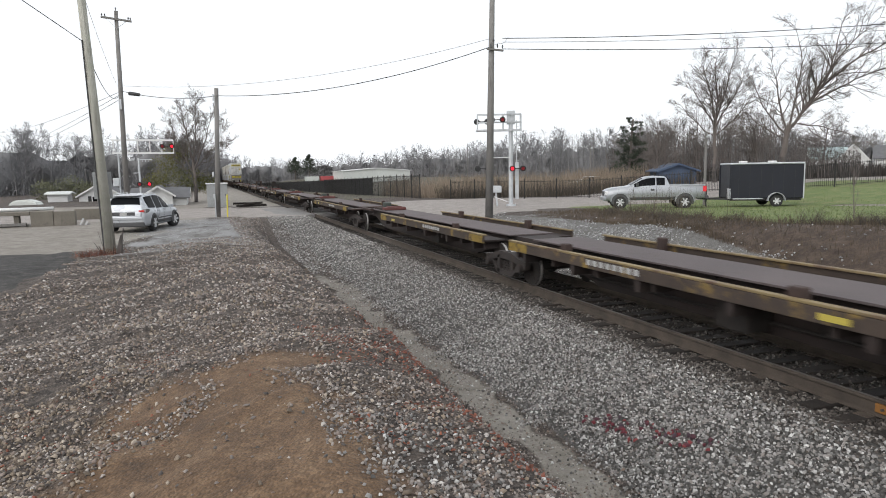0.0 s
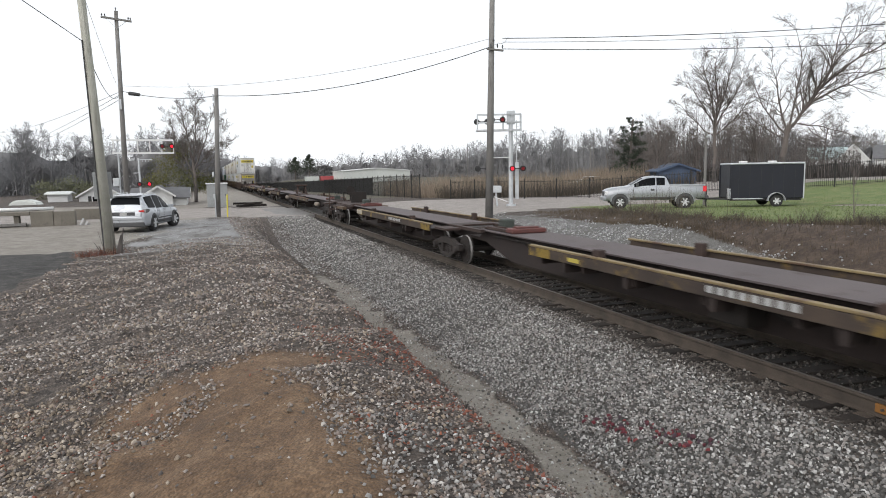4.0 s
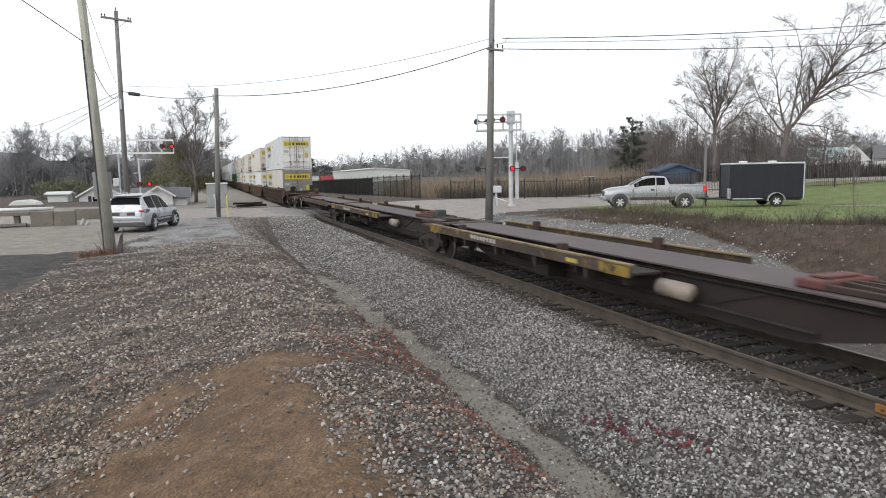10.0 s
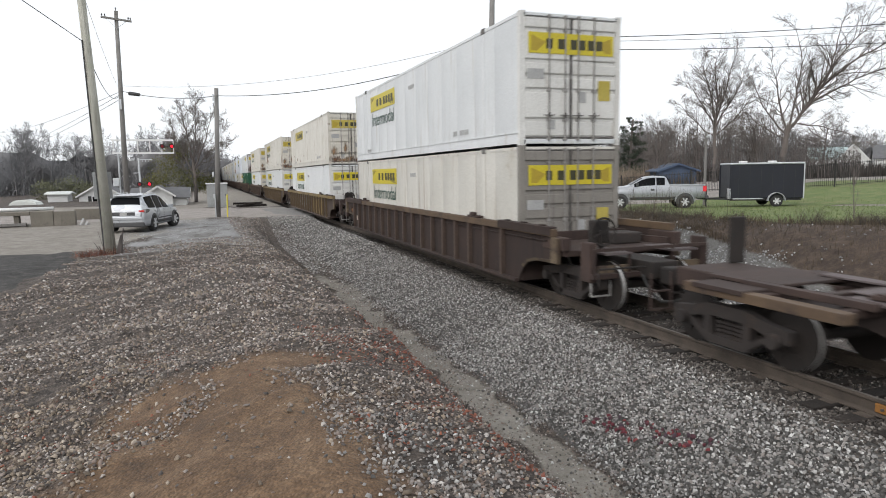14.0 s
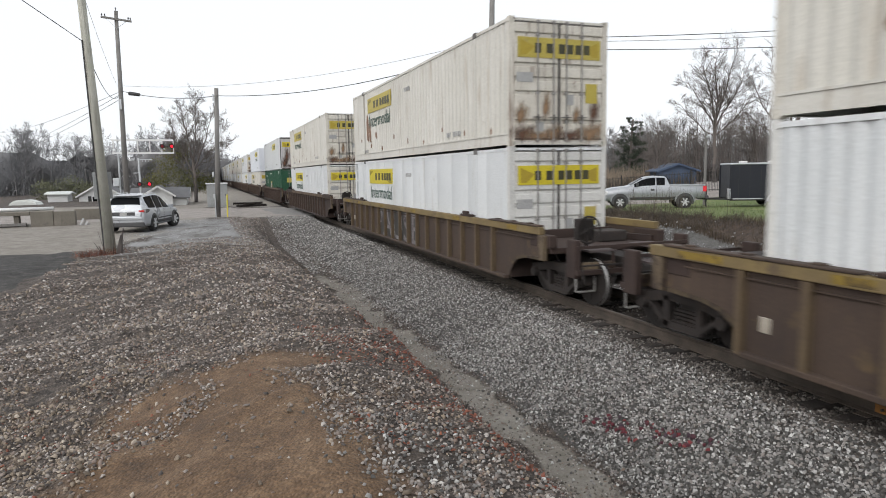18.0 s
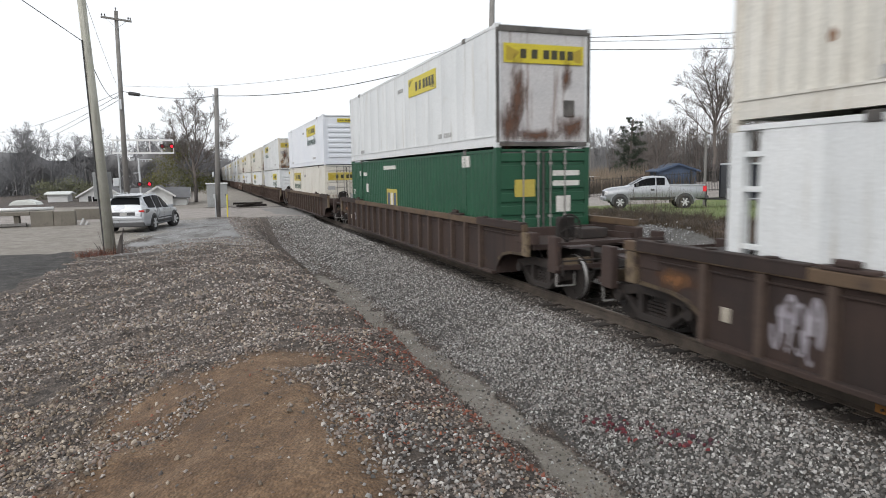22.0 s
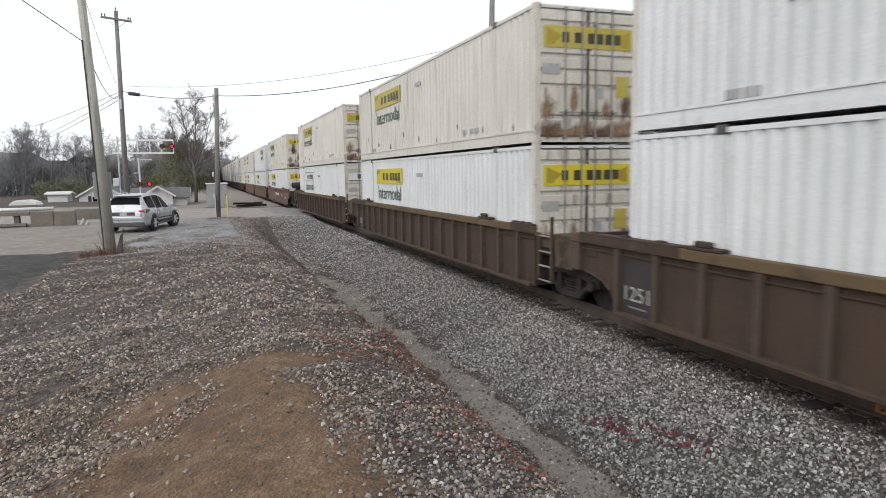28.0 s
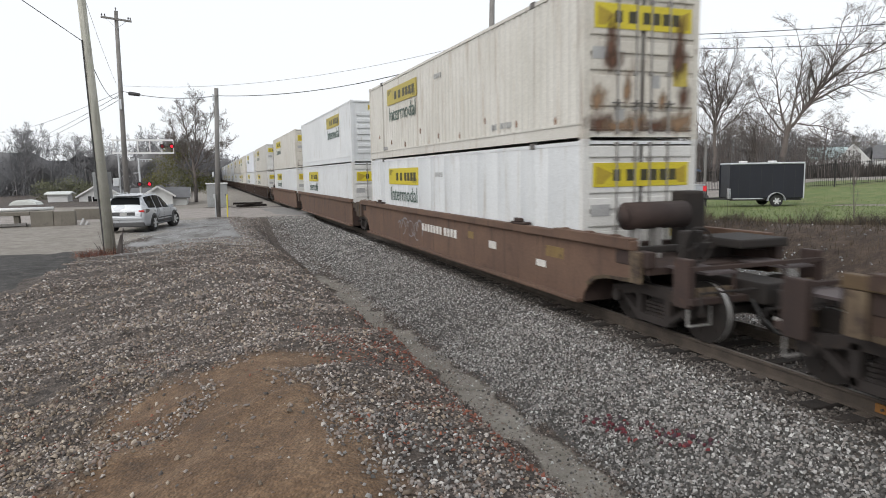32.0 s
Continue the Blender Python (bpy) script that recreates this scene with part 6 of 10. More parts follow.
def container(body="cream", flat=False, end="doors", door="door_white", sign="yellow", words=True, end_sign="yellow", detail=True, rust=False, emblem=False, ink="ink_green", sign_left=0.0, nose=False, blotches=()):
    mb = M["box_" + body]
    md = M["box_green"] if body == "green" else M[door]
    tone = {"cream": "cream", "white": "white", "blue": "pale bluish white", "green": "dark green"}[body]
    label = ("%s %s container with %s" % (tone, "smooth-sided" if flat else "corrugated",
             {"yellow": "yellow sign", "faded": "faded yellow sign", "white": "monochrome sign", "": "white markings"}[sign]) +
             {"doors": " and barred doors", "slats": " and ribbed end", "plain": " and rusty end"}[end])
    c = tagged(new("container"), label, "shipping container", "stacked containers")
    for i, s in enumerate((-1, 1)):
        part("side_wall", cached(("side", body, flat, s, nose), corr_side_mesh, s, mb, flat, 0.42 if nose else 0.0), None, c)
    part("frame", cached(("frame", body), lower_rail_mesh, mb), None, c)
    part("roof", cached(("roof", body), roof_mesh, mb), None, c)
    fm = md if end == "doors" else mb
    for x in (-1.228, 1.228):
        for y in (0.072, BOX_L - 0.072):
            p = part("corner_post", cached(("post", fm.name), post_mesh, fm), None, c)
            p.matrix_basis = pose(x, y, 0)
    if detail:
        for y in (1.98, BOX_L - 1.98):
            p = part("intermediate_post", cached(("mid", body), mid_post_mesh, mb), None, c)
            p.matrix_basis = pose(0, y, 0)
            bm = bmesh.new()
            box(bm, -1.312, -1.20, y - 0.10, y + 0.10, BOX_H - 0.13, BOX_H, 0.01)
            part("corner_casting", bm, M["frame_dark"], c, "dark steel corner casting")
    if end == "doors":
        for s in (-1, 1):
            d = part("door", cached(("door", md.name, s), door_mesh, s, md), None, c)
            for k in range(6):
                part("door_panel", cached(("panel", md.name, s, k), door_panel_mesh, s, k, md), None, d)
            part("gasket", GASKET[s], None, d, "dark rubber door seal")
            for x in (0.17, 0.58):
                lr = part("lock_rod", LOCK, None, d)
                lr.matrix_basis = pose(s * x, 0, 0)
                if detail:
                    lh = part("lock_handle", LOCK_HANDLE, None, d, "dark door lock handle")
                    lh.matrix_basis = pose(s * x, 0, 0)
        if door == "door_rusty" and detail and body != "green":
            for q, (x, z, w, h) in enumerate(((-0.95, 0.30, 0.45, 0.3), (-0.55, 0.24, 0.5, 0.2), (-0.15, 0.32, 0.3, 0.34), (0.3, 0.26, 0.5, 0.22), (0.85, 0.32, 0.5, 0.35), (-0.35, 0.95, 0.16, 0.5), (0.95, 0.85, 0.22, 0.45), (-1.0, 0.75, 0.25, 0.4), (0.45, 0.75, 0.16, 0.3))):
                b = part("rust_patch", cached(("blotch", q), blotch_mesh, w * 1.9, h * 1.7, q % 3 == 0), None, c, "brown rust patch")
                b.matrix_basis = pose(x, -0.0015 - 0.0002 * q, z)
    elif end == "slats":
        ew = part("end_wall", cached(("slat", body), slat_end_mesh, mb), None, c)
        for k in range(7):
            sl = part("slat", cached(("slats", body), slat_mesh, mb), None, ew)
            sl.matrix_basis = pose(0, 0, 0.42 + k * 0.29)
    else:
        part("end_wall", cached(("plain", md.name), plain_end_mesh, md), None, c)
        for x0, x1, z0, z1 in ((-1.29, -1.21, 0.12, 2.80), (1.21, 1.29, 0.12, 2.80), (-1.21, 1.21, 2.72, 2.86), (-1.21, 1.21, 0.03, 0.13)):
            bm = bmesh.new()
            box(bm, x0, x1, -0.012, 0.015, z0, z1, 0.006)
            part("end_frame", bm, M["frame_dark"], c, "dark steel end frame")
        bm = bmesh.new()
        box(bm, 0.55, 0.85, -0.01, 0.02, 0.75, 1.15, 0.01)
        part("document_box", bm, M["frame_dark"], c)
    bk = part("end_wall", cached(("plain", mb.name), plain_end_mesh, mb), None, c)
    bk.matrix_basis = pose(0, BOX_L - (0.40 if nose else 0.0), 0, 0, 0, 180)
    if nose:
        for s in (-1, 1):
            bm = bmesh.new()
            for z in (0.5, 1.25, 2.0, 2.45):
                box(bm, *sorted((s * 1.19, s * 1.27)), BOX_L - 0.56, BOX_L - 0.13, z, z + 0.07, 0.008)
            box(bm, *sorted((s * 1.15, s * 1.296)), BOX_L - 0.24, BOX_L - 0.005, 0.12, 2.78, 0.01)
            part("nose_frame", bm, mb, c, "open white end frame")
    if sign:
        sign_board(c, sign_left or (6.3 if end == "slats" else BOX_L - 2.76), 1.93, 3.5 if not sign_left else 2.7, 0.58, sign)
    if words:
        w = part("lettering", word_mesh("Intermodal", 3.15, 0.50, M[ink]), None, c, "dark green lettering")
        w.matrix_basis = pose(-1.300, 6.05 if end == "slats" else BOX_L - 3.0, 1.34)
    if end_sign and body != "green":
        if end == "slats":
            sign_board(c, 0, 2.45, 0.9, 0.22, end_sign, True)
        else:
            sign_board(c, 0, 2.0, 2.18, 0.45, end_sign, True)
        if end == "doors":
            for (x, z, w, h, m) in ((0.70, 1.0, 0.32, 0.45, "sign_faded"), (0.20, 0.95, 0.18, 0.24, "ink_grey"), (-1.12, 1.45, 0.42, 0.22, "ink_grey"), (-0.62, 0.35, 0.2, 0.2, "ink_grey")):
                bm = bmesh.new()
                box(bm, x, x + w, -0.004, 0.012, z, z + h)
                part("label_plate", bm, M[m], c)
    if detail and body != "green":
        for (y, z, n) in ((3.0, 0.42, 7), (7.6, 2.2, 4), (BOX_L - 2.6, 0.32, 4)):
            for q in range(n):
                if q == 4:
                    continue
                bm = bmesh.new()
                box(bm, -1.2995, -1.28, y + q * 0.16, y + q * 0.16 + 0.10, z, z + 0.13)
                part("marking", bm, M["ink_grey"], c)
    if detail and body == "cream":
        for q in range(9):
            y, z = 1.0 + (q * 1.71) % 14.0, 0.34 + 0.5 * ((q * 0.37) % 1.0) ** 2
            bm = bmesh.new()
            slab(bm, [(y, z), (y + 0.07, z - 0.02), (y + 0.10, z + 0.07), (y + 0.05, z + 0.16), (y - 0.01, z + 0.08)], -1.2885, -1.27)
            part("rust_spot", bm, M["rust"], c, "small brown rust spot")
    if body == "green":
        w = part("lettering", word_mesh("53'", 0.42, 0.22, M["ink_white"]), None, c, "white length lettering")
        w.matrix_basis = pose(-1.300, 15.85, 1.42)
        for (y, z, w, h) in ((8.7, 2.48, 1.7, 0.14), (13.2, 2.25, 0.55, 0.14), (14.3, 2.25, 0.2, 0.2), (13.0, 1.55, 0.3, 0.36), (14.4, 0.6, 0.3, 0.22), (1.7, 2.45, 0.5, 0.3)):
            bm = bmesh.new()
            box(bm, -1.298, -1.26, y, y + w, z, z + h)
            part("marking", bm, M["ink_white"], c)
        bm = bmesh.new()
        box(bm, -1.296, -1.26, 8.6, 10.0, 0.95, 1.75)
        e = part("emblem", bm, M["sign_faded"], c, "tan and blue emblem panel")
        for k, m in ((0, "blue_wall"), (1, "ink_white"), (2, "blue_wall")):
            bm = bmesh.new()
            box(bm, -1.299, -1.27, 8.72 + k * 0.42, 9.02 + k * 0.42, 1.08, 1.61)
            part("emblem_block", bm, M[m], e)
        for (x, z, w, h) in ((0.25, 2.2, 0.75, 0.13), (0.25, 1.95, 0.75, 0.13), (0.35, 1.3, 0.4, 0.4), (-0.8, 1.7, 0.55, 0.42)):
            bm = bmesh.new()
            box(bm, x, x + w, -0.004, 0.012, z, z + h)
            part("marking", bm, M["ink_white"] if x > 0 else M["sign_faded"], c)
    for q, (x, z, w, h) in enumerate(blotches):
        b = part("rust_patch", blotch_mesh(w * 1.9, h * 1.3, True), None, c, "dark brown rust stain")
        b.matrix_basis = pose(x, -0.0145 - 0.0003 * q, z)
    if rust:
        for (y, z, w, h) in ((13.35, 0.75, 0.35, 1.15), (13.0, 0.7, 0.3, 1.0), (12.0, 0.8, 0.3, 0.3)):
            bm = bmesh.new()
            slab(bm, [(y, z), (y + w * 0.8, z + 0.1), (y + w, z + h * 0.7), (y + w * 0.6, z + h), (y + w * 0.1, z + h * 0.8)], -1.2985, -1.28)
            part("rust_patch", bm, M["rust"], c, "brown rust scar")
    return c


M["rust"] = mat("rust_scar", (0.16, 0.085, 0.05), (0.30, 0.19, 0.13), 0.85, 0, 3, 30, 0.1)


def put(thing, s, z=0.0):
    MOVING.append((thing, s, z))


def build_train():
    # spine car units: near bogie of each
    end_a = 81.2
    for k in range(5):
        s = end_a - SPAN * (k + 1)
        if s < -25:
            break
        put(spine_unit(yellow=True, pale=(k == 0), far_end=(k == 0), tank=(k % 2 == 0), near_end=(k == 4), turned=(k < 4)), s)
    for k in range(5):
        put(spine_unit(raised=(k == 1), yellow=(k in (2, 3)), near_end=(k == 0), far_end=(k == 4), high=(k == 0), turned=(k == 4)), 84.9 + SPAN * k - 0.05 * k)
    # loaded wells: place of the load's near end, car kind, upper and lower box
    C = container
    wells = [
        (174.35, "ribbed_tan", True, True, dict(), C("white", True, door="door_white"), C("cream", True, door="door_grey")),
        (197.55, "ribbed_yellow", True, True, dict(graffiti="PAUSE", primer=True, label="brown well car with yellow chord and PAUSE graffiti"), C("cream", False, door="door_rusty", words=False, end_sign="faded", sign="faded"), C("white", False)),
        (220.97, "ribbed_yellow", True, True, dict(graffiti="PAUSE", label="brown ribbed well car with PAUSE graffiti"), C("cream", False, door="door_rusty", end_sign="faded", sign="faded", rust=True), C("white", True, nose=True)),
        (244.32, "ribbed_tan", True, True, dict(strokes=((14.60, 0.45, 0.62, 0.70, 9, "ink_lilac"),)), C("cream", False, door="door_rusty", end_sign="faded", sign="faded"), C("white", True, door="door_rusty", nose=True)),
        (267.82, "ribbed_tan", True, True, dict(strokes=((15.2, 0.55, 0.75, 0.35, 3, "ink_lilac"),)), C("white", True, end="plain", door="end_rusty", words=False, sign_left=6.9, blotches=((-0.72, 1.25, 0.32, 1.7), (-0.95, 0.6, 0.4, 1.0), (0.75, 0.5, 0.6, 0.6), (0.62, 1.75, 0.2, 0.7), (-0.2, 0.3, 0.9, 0.3))), C("green", False, sign="", words=False)),
        (291.40, "ribbed_tan", True, True, dict(), C("blue", False, end="slats", ink="ink_green"), C("cream", False, door="door_rusty", sign="faded", end_sign="faded")),
        (315.20, "ribbed_plain", True, False, dict(number="1251"), C("white", False, door="door_rusty", end_sign="faded", blotches=((-0.75, 1.35, 0.35, 0.9), (0.8, 1.3, 0.35, 0.9))), C("white", False, end="slats")),
        (334.63, "ribbed_plain", False, False, dict(number="1251"), C("cream", False, door="door_rusty", sign="faded", end_sign="faded"), C("white", False, door="door_rusty")),
        (354.40, "ribbed_plain", False, True, dict(), C("cream", False, door="door_rusty", sign="faded", end_sign="faded"), C("white", False, sign="white", end_sign="white", door="door_rusty")),
        (377.95, "smooth", True, False, dict(tank=True, strokes=((9.3, 0.55, 2.6, 0.6, 8, "ink_faint"),), label="rusty tan smooth-sided double-stack well car with markings"), C("cream", False, door="door_rusty", sign="faded", blotches=((-0.72, 1.75, 0.22, 1.0), (-0.68, 1.45, 0.3, 0.4), (0.82, 1.75, 0.2, 1.2), (0.80, 1.5, 0.28, 0.6))), C("white", True)),
    ]
    s, n = 378.10, 1
    rnd = random.Random(11)
    while s < 690:
        s += 19.72 if n % 3 else 23.7
        kind = "smooth" if n < 3 else "ribbed_tan"
        up = C(rnd.choice(["cream", "white", "blue"]), rnd.random() < 0.3, "slats" if n == 1 else "doors", detail=False, door=rnd.choice(["door_white", "door_rusty"]), sign=rnd.choice(["yellow", "faded"]))
        lo = C(rnd.choice(["white", "cream", "white"]), rnd.random() < 0.5, detail=False, sign="yellow")
        wells.append((s, kind, n % 3 == 0, n % 3 == 2, dict(detail=False), up, lo))
        n += 1
    for s, kind, a, b, opt, up, lo in wells:
        put(well_unit(kind, a, b, **opt), s)
        put(lo, s, WELL_FLOOR)
        put(up, s, STACK)


build_train()


def gone(t):
    """How far the train has rolled; it eases off slightly near the end."""
    u = min(max(t - 25.0, 0.0), 2.0)
    return SPEED * t - 0.0575 * u * u - 0.23 * max(t - 27.0, 0.0)


def motions():
    """The train rolls past at a steady speed; the wheels of the nearer cars turn."""
    times = [0, 8, 16, 23, 25, 27, 29, CLIP]
    for thing, s, z in MOVING:
        walk(thing, [(t, pose(TX, s - gone(t), z)) for t in times])
    ticks = [k / FPS for k in range(int(CLIP * FPS) + 1)]
    for w, y, r in WHEELSETS:
        walk(w, [(t, pose(0, y, r, math.degrees(gone(t) / r), 0, 0)) for t in ticks])


# ---- poles and wires ----
def taper_pole(bm, a, b, r0, r1, n=12):
    return rod(bm, a, b, r0, r1, n)


def insulator(bm, x, y, z):
    rod(bm, (x, y, z), (x, y, z + 0.10), 0.02, n=6)
    rod(bm, (x, y, z + 0.08), (x, y, z + 0.20), 0.055, 0.03, 8)


def wire(name, pts, r, material, sag=0.0, label="thin overhead wire strung between poles"):
    """A hanging cable through the given points."""
    cu = bpy.data.curves.new(name, "CURVE")
    cu.dimensions = "3D"
    cu.bevel_depth = r
    cu.bevel_resolution = 1
    for a, b in zip(pts[:-1], pts[1:]):
        sp = cu.splines.new("POLY")
        n = 24
        sp.points.add(n)
        for k in range(n + 1):
            t = k / n
            p = Vector(a).lerp(Vector(b), t)
            sp.points[k].co = (p.x, p.y, p.z - 4 * sag * t * (1 - t), 1)
    cu.materials.append(material)
    return tagged(new(name, cu), label, "wire", "overhead wires")


def build_poles():
    # weathered pole beside the lot, with a metal plate fixed behind it
    p = tagged(new("utility_pole"), "weathered grey wooden utility pole leaning slightly by the lot", "utility pole", "utility poles")
    p.matrix_basis = pose(-3.09, 24.3, float(land(-3.2, 24.3)) - 0.05)
    bm = bmesh.new()
    taper_pole(bm, (0, 0, 0), (-0.40, 0, 11.0), 0.168, 0.11, 14)
    part("pole", bm, M["pole_moss"], p, smooth=True)
    bm = bmesh.new()
    box(bm, -0.42, 0.14, 0.26, 0.31, 1.85, 2.75, 0.01)
    part("metal_plate", bm, M["sheet_grey"], p, "grey sheet metal plate")
    bm = bmesh.new()
    rod(bm, (-0.20, -0.06, 0.0), (-0.36, -0.10, 7.0), 0.022, n=6)
    part("ground_cable", bm, M["wire"], p)
    for k in range(5):
        bm = bmesh.new()
        a = k * 1.3
        rod(bm, (0.2 * math.cos(a), 0.2 * math.sin(a) - 0.1, 0), (0.42 * math.cos(a), 0.4 * math.sin(a) - 0.1, 0.45 + 0.12 * k), 0.012, 0.004, 5)
        part("weed_stem", bm, M["bark"], p)
    bm = bmesh.new()
    for x0, x1, h, r in ((0.24, 0.44, 0.85, 0.075), (0.30, 0.36, 0.50, 0.10), (0.20, 0.34, 0.62, 0.06), (-0.24, -0.48, 0.42, 0.022), (-0.22, -0.34, 0.30, 0.03)):
        rod(bm, (x0, -0.12, -0.05), (x1, -0.14, h), r, r * 0.25, 6)
    part("stump_splinter", bm, M["bark"], p, "dark splintered bark at its foot")

    p = tagged(new("utility_pole"), "tall grey wooden utility pole with a crossarm", "utility pole", "utility poles")
    p.matrix_basis = pose(-5.25, 51.0, 0.05)
    bm = bmesh.new()
    taper_pole(bm, (0.03, 0, 0), (0.20, 0, 14.1), 0.195, 0.12, 12)
    part("pole", bm, M["wood_pole"], p, smooth=True)
    bm = bmesh.new()
    bar(bm, (-0.75, -0.16, 13.62), (1.15, -0.16, 13.42), 0.11, 0.13)
    part("crossarm", bm, M["wood_pole"], p)
    bm = bmesh.new()
    bar(bm, (-0.45, -0.14, 13.55), (0.18, -0.14, 12.9), 0.035, 0.02)
    bar(bm, (0.85, -0.14, 13.45), (0.22, -0.14, 12.9), 0.035, 0.02)
    part("brace", bm, M["galv"], p)
    for x in (-0.68, -0.5, 0.2, 0.95, 1.08):
        bm = bmesh.new()
        insulator(bm, x, -0.16, 13.66 - 0.1 * (x + 0.7) if x != 0.2 else 14.1)
        part("insulator", bm, M["plastic"], p)
    bm = bmesh.new()
    box(bm, -0.02, 0.16, -0.30, -0.18, 7.4, 8.1, 0.02)
    part("meter_box", bm, M["galv"], p)

    p = tagged(new("utility_pole"), "short dark wooden pole beside the crossing road", "utility pole", "utility poles")
    p.matrix_basis = pose(0.73, 44.0, float(land(0.73, 44.0)) - 0.02)
    bm = bmesh.new()
    taper_pole(bm, (0, 0, 0), (0.33, 0, 8.15), 0.165, 0.125, 12)
    part("pole", bm, M["wood_pole"], p, smooth=True)
    for z in (1.2, 2.6):
        bm = bmesh.new()
        box(bm, -0.22, -0.10, -0.20, -0.10, z, z + 0.30, 0.02)
        part("pole_box", bm, M["galv"], p)
    bm = bmesh.new()
    rod(bm, (0.2, -0.1, 7.6), (0.1, -0.22, 7.75), 0.02, n=6)
    rod(bm, (0.1, -0.22, 7.35), (0.1, -0.22, 7.75), 0.05, n=8)
    part("bracket", bm, M["galv"], p)
    bm = bmesh.new()
    rod(bm, (-0.12, -0.16, 0.0), (-0.12, -0.16, 1.4), 0.035, n=8)
    part("conduit", bm, M["galv"], p)

    p = tagged(new("utility_pole"), "tall grey-brown wooden utility pole across the track", "utility pole", "utility poles")
    p.matrix_basis = pose(14.8, 32.8, float(land(14.8, 32.8)) - 0.05)
    bm = bmesh.new()
    taper_pole(bm, (0, 0, 0), (0.32, 0, 13.2), 0.225, 0.13, 14)
    part("pole", bm, M["wood_pole"], p, smooth=True)
    bm = bmesh.new()
    bar(bm, (-0.10, -0.18, 9.55), (0.85, -0.18, 9.50), 0.10, 0.10)
    part("crossarm", bm, M["wood_pole"], p)
    for x, z in ((0.28, 9.9), (0.5, 9.62), (0.8, 9.60), (0.1, 9.62)):
        bm = bmesh.new()
        insulator(bm, x, -0.2, z)
        part("insulator", bm, M["plastic"], p)

    W, P = M["wire"], M["wire_pale"]
    hub = (15.15, 32.7, 9.55)
    wire("power_wire", [(15.0, 32.7, 9.42), (1.03, 43.9, 7.75)], 0.022, W, 0.75, "black overhead cable strung across the track")
    w = wire("power_wire", [(1.04, 44.0, 7.75), (-5.11, 51.0, 8.75)], 0.022, W, 0.3, "black overhead cable with a splice case")
    bm = bmesh.new()
    rod(bm, (-4.5, 50.41, 8.52), (-3.85, 49.65, 8.36), 0.13, 0.11, 12)
    part("splice_case", bm, M["black"], w, "black cable splice case", True)
    wire("power_wire", [(15.0, 32.7, 9.85), (-5.0, 51.0, 9.1)], 0.012, P, 0.9, "thin pale overhead wire across the track")
    for z0, e, r, m, sg in ((9.86, (48.7, 24.0, 11.78), 0.022, W, 0.42), (9.66, (48.65, 23.94, 11.32), 0.016, P, 0.40), (9.30, (48.6, 23.85, 10.42), 0.022, W, 0.40)):
        wire("power_wire", [(15.6, 32.6, z0), e], r, m, sg, "overhead power line above the lawn")
    # loops at the pole head
    wire("jumper_wire", [(14.9, 32.6, 9.75), (15.35, 32.55, 9.6), (15.9, 32.55, 9.9)], 0.012, P, 0.15, "slack jumper wire at the pole head")
    wire("service_wire", [(-5.3, 19.0, 8.05), (-3.44, 24.2, 7.1)], 0.012, W, 0.0, "dark service cable to the leaning pole")
    wire("service_wire", [(-3.42, 24.2, 7.0), (-5.15, 50.9, 8.55)], 0.014, W, 0.9, "sagging service cable between two poles")
    wire("service_wire", [(-3.42, 20.0, 10.6), (-5.15, 50.9, 8.75)], 0.008, P, 0.6, "thin pale wire between two poles")
    for z0, e in ((8.7, (-35.1, 142.7, 11.5)), (8.5, (-35.3, 142.4, 8.1)), (8.2, (-35.3, 142.4, 7.3))):
        wire("power_wire", [(-5.15, 51.0, z0), e], 0.016, W, 0.6, "distant overhead wire running towards the woods")


build_poles()


# ---- crossing signals ----
def lamp_pair(parent, x, y, z, face, lit):
    """Two round hooded crossing lamps on a crossarm; face: -1 towards the camera's side, 1 away."""
    bm = bmesh.new()
    bar(bm, (x - 0.42, y, z), (x + 0.42, y, z), 0.06, 0.06)
    part("lamp_bar", bm, M["black"], parent)
    for k, dx in enumerate((-0.38, 0.38)):
        bm = bmesh.new()
        rod(bm, (x + dx, y + face * 0.05, z), (x + dx, y + face * 0.09, z), 0.21, n=20)
        rod(bm, (x + dx, y - face * 0.06, z), (x + dx, y + face * 0.05, z), 0.12, 0.16, 14)
        for j in range(9):
            a = math.radians(-10 + j * 25)
            p0 = (x + dx + math.cos(a) * 0.145, y + face * 0.09, z + math.sin(a) * 0.145)
            bar(bm, p0, (p0[0], y + face * 0.36, p0[2]), 0.075, 0.012)
        lamp = part("signal_lamp", bm, M["black"], parent, "black hooded signal lamp")
        bm = bmesh.new()
        rod(bm, (x + dx, y + face * 0.092, z), (x + dx, y + face * 0.13, z), 0.125, 0.10, 18)
        part("lens", bm, M["red_lit"] if (k == lit) else M["red_dim"], lamp, "glowing red lens" if k == lit else "dim red lens")


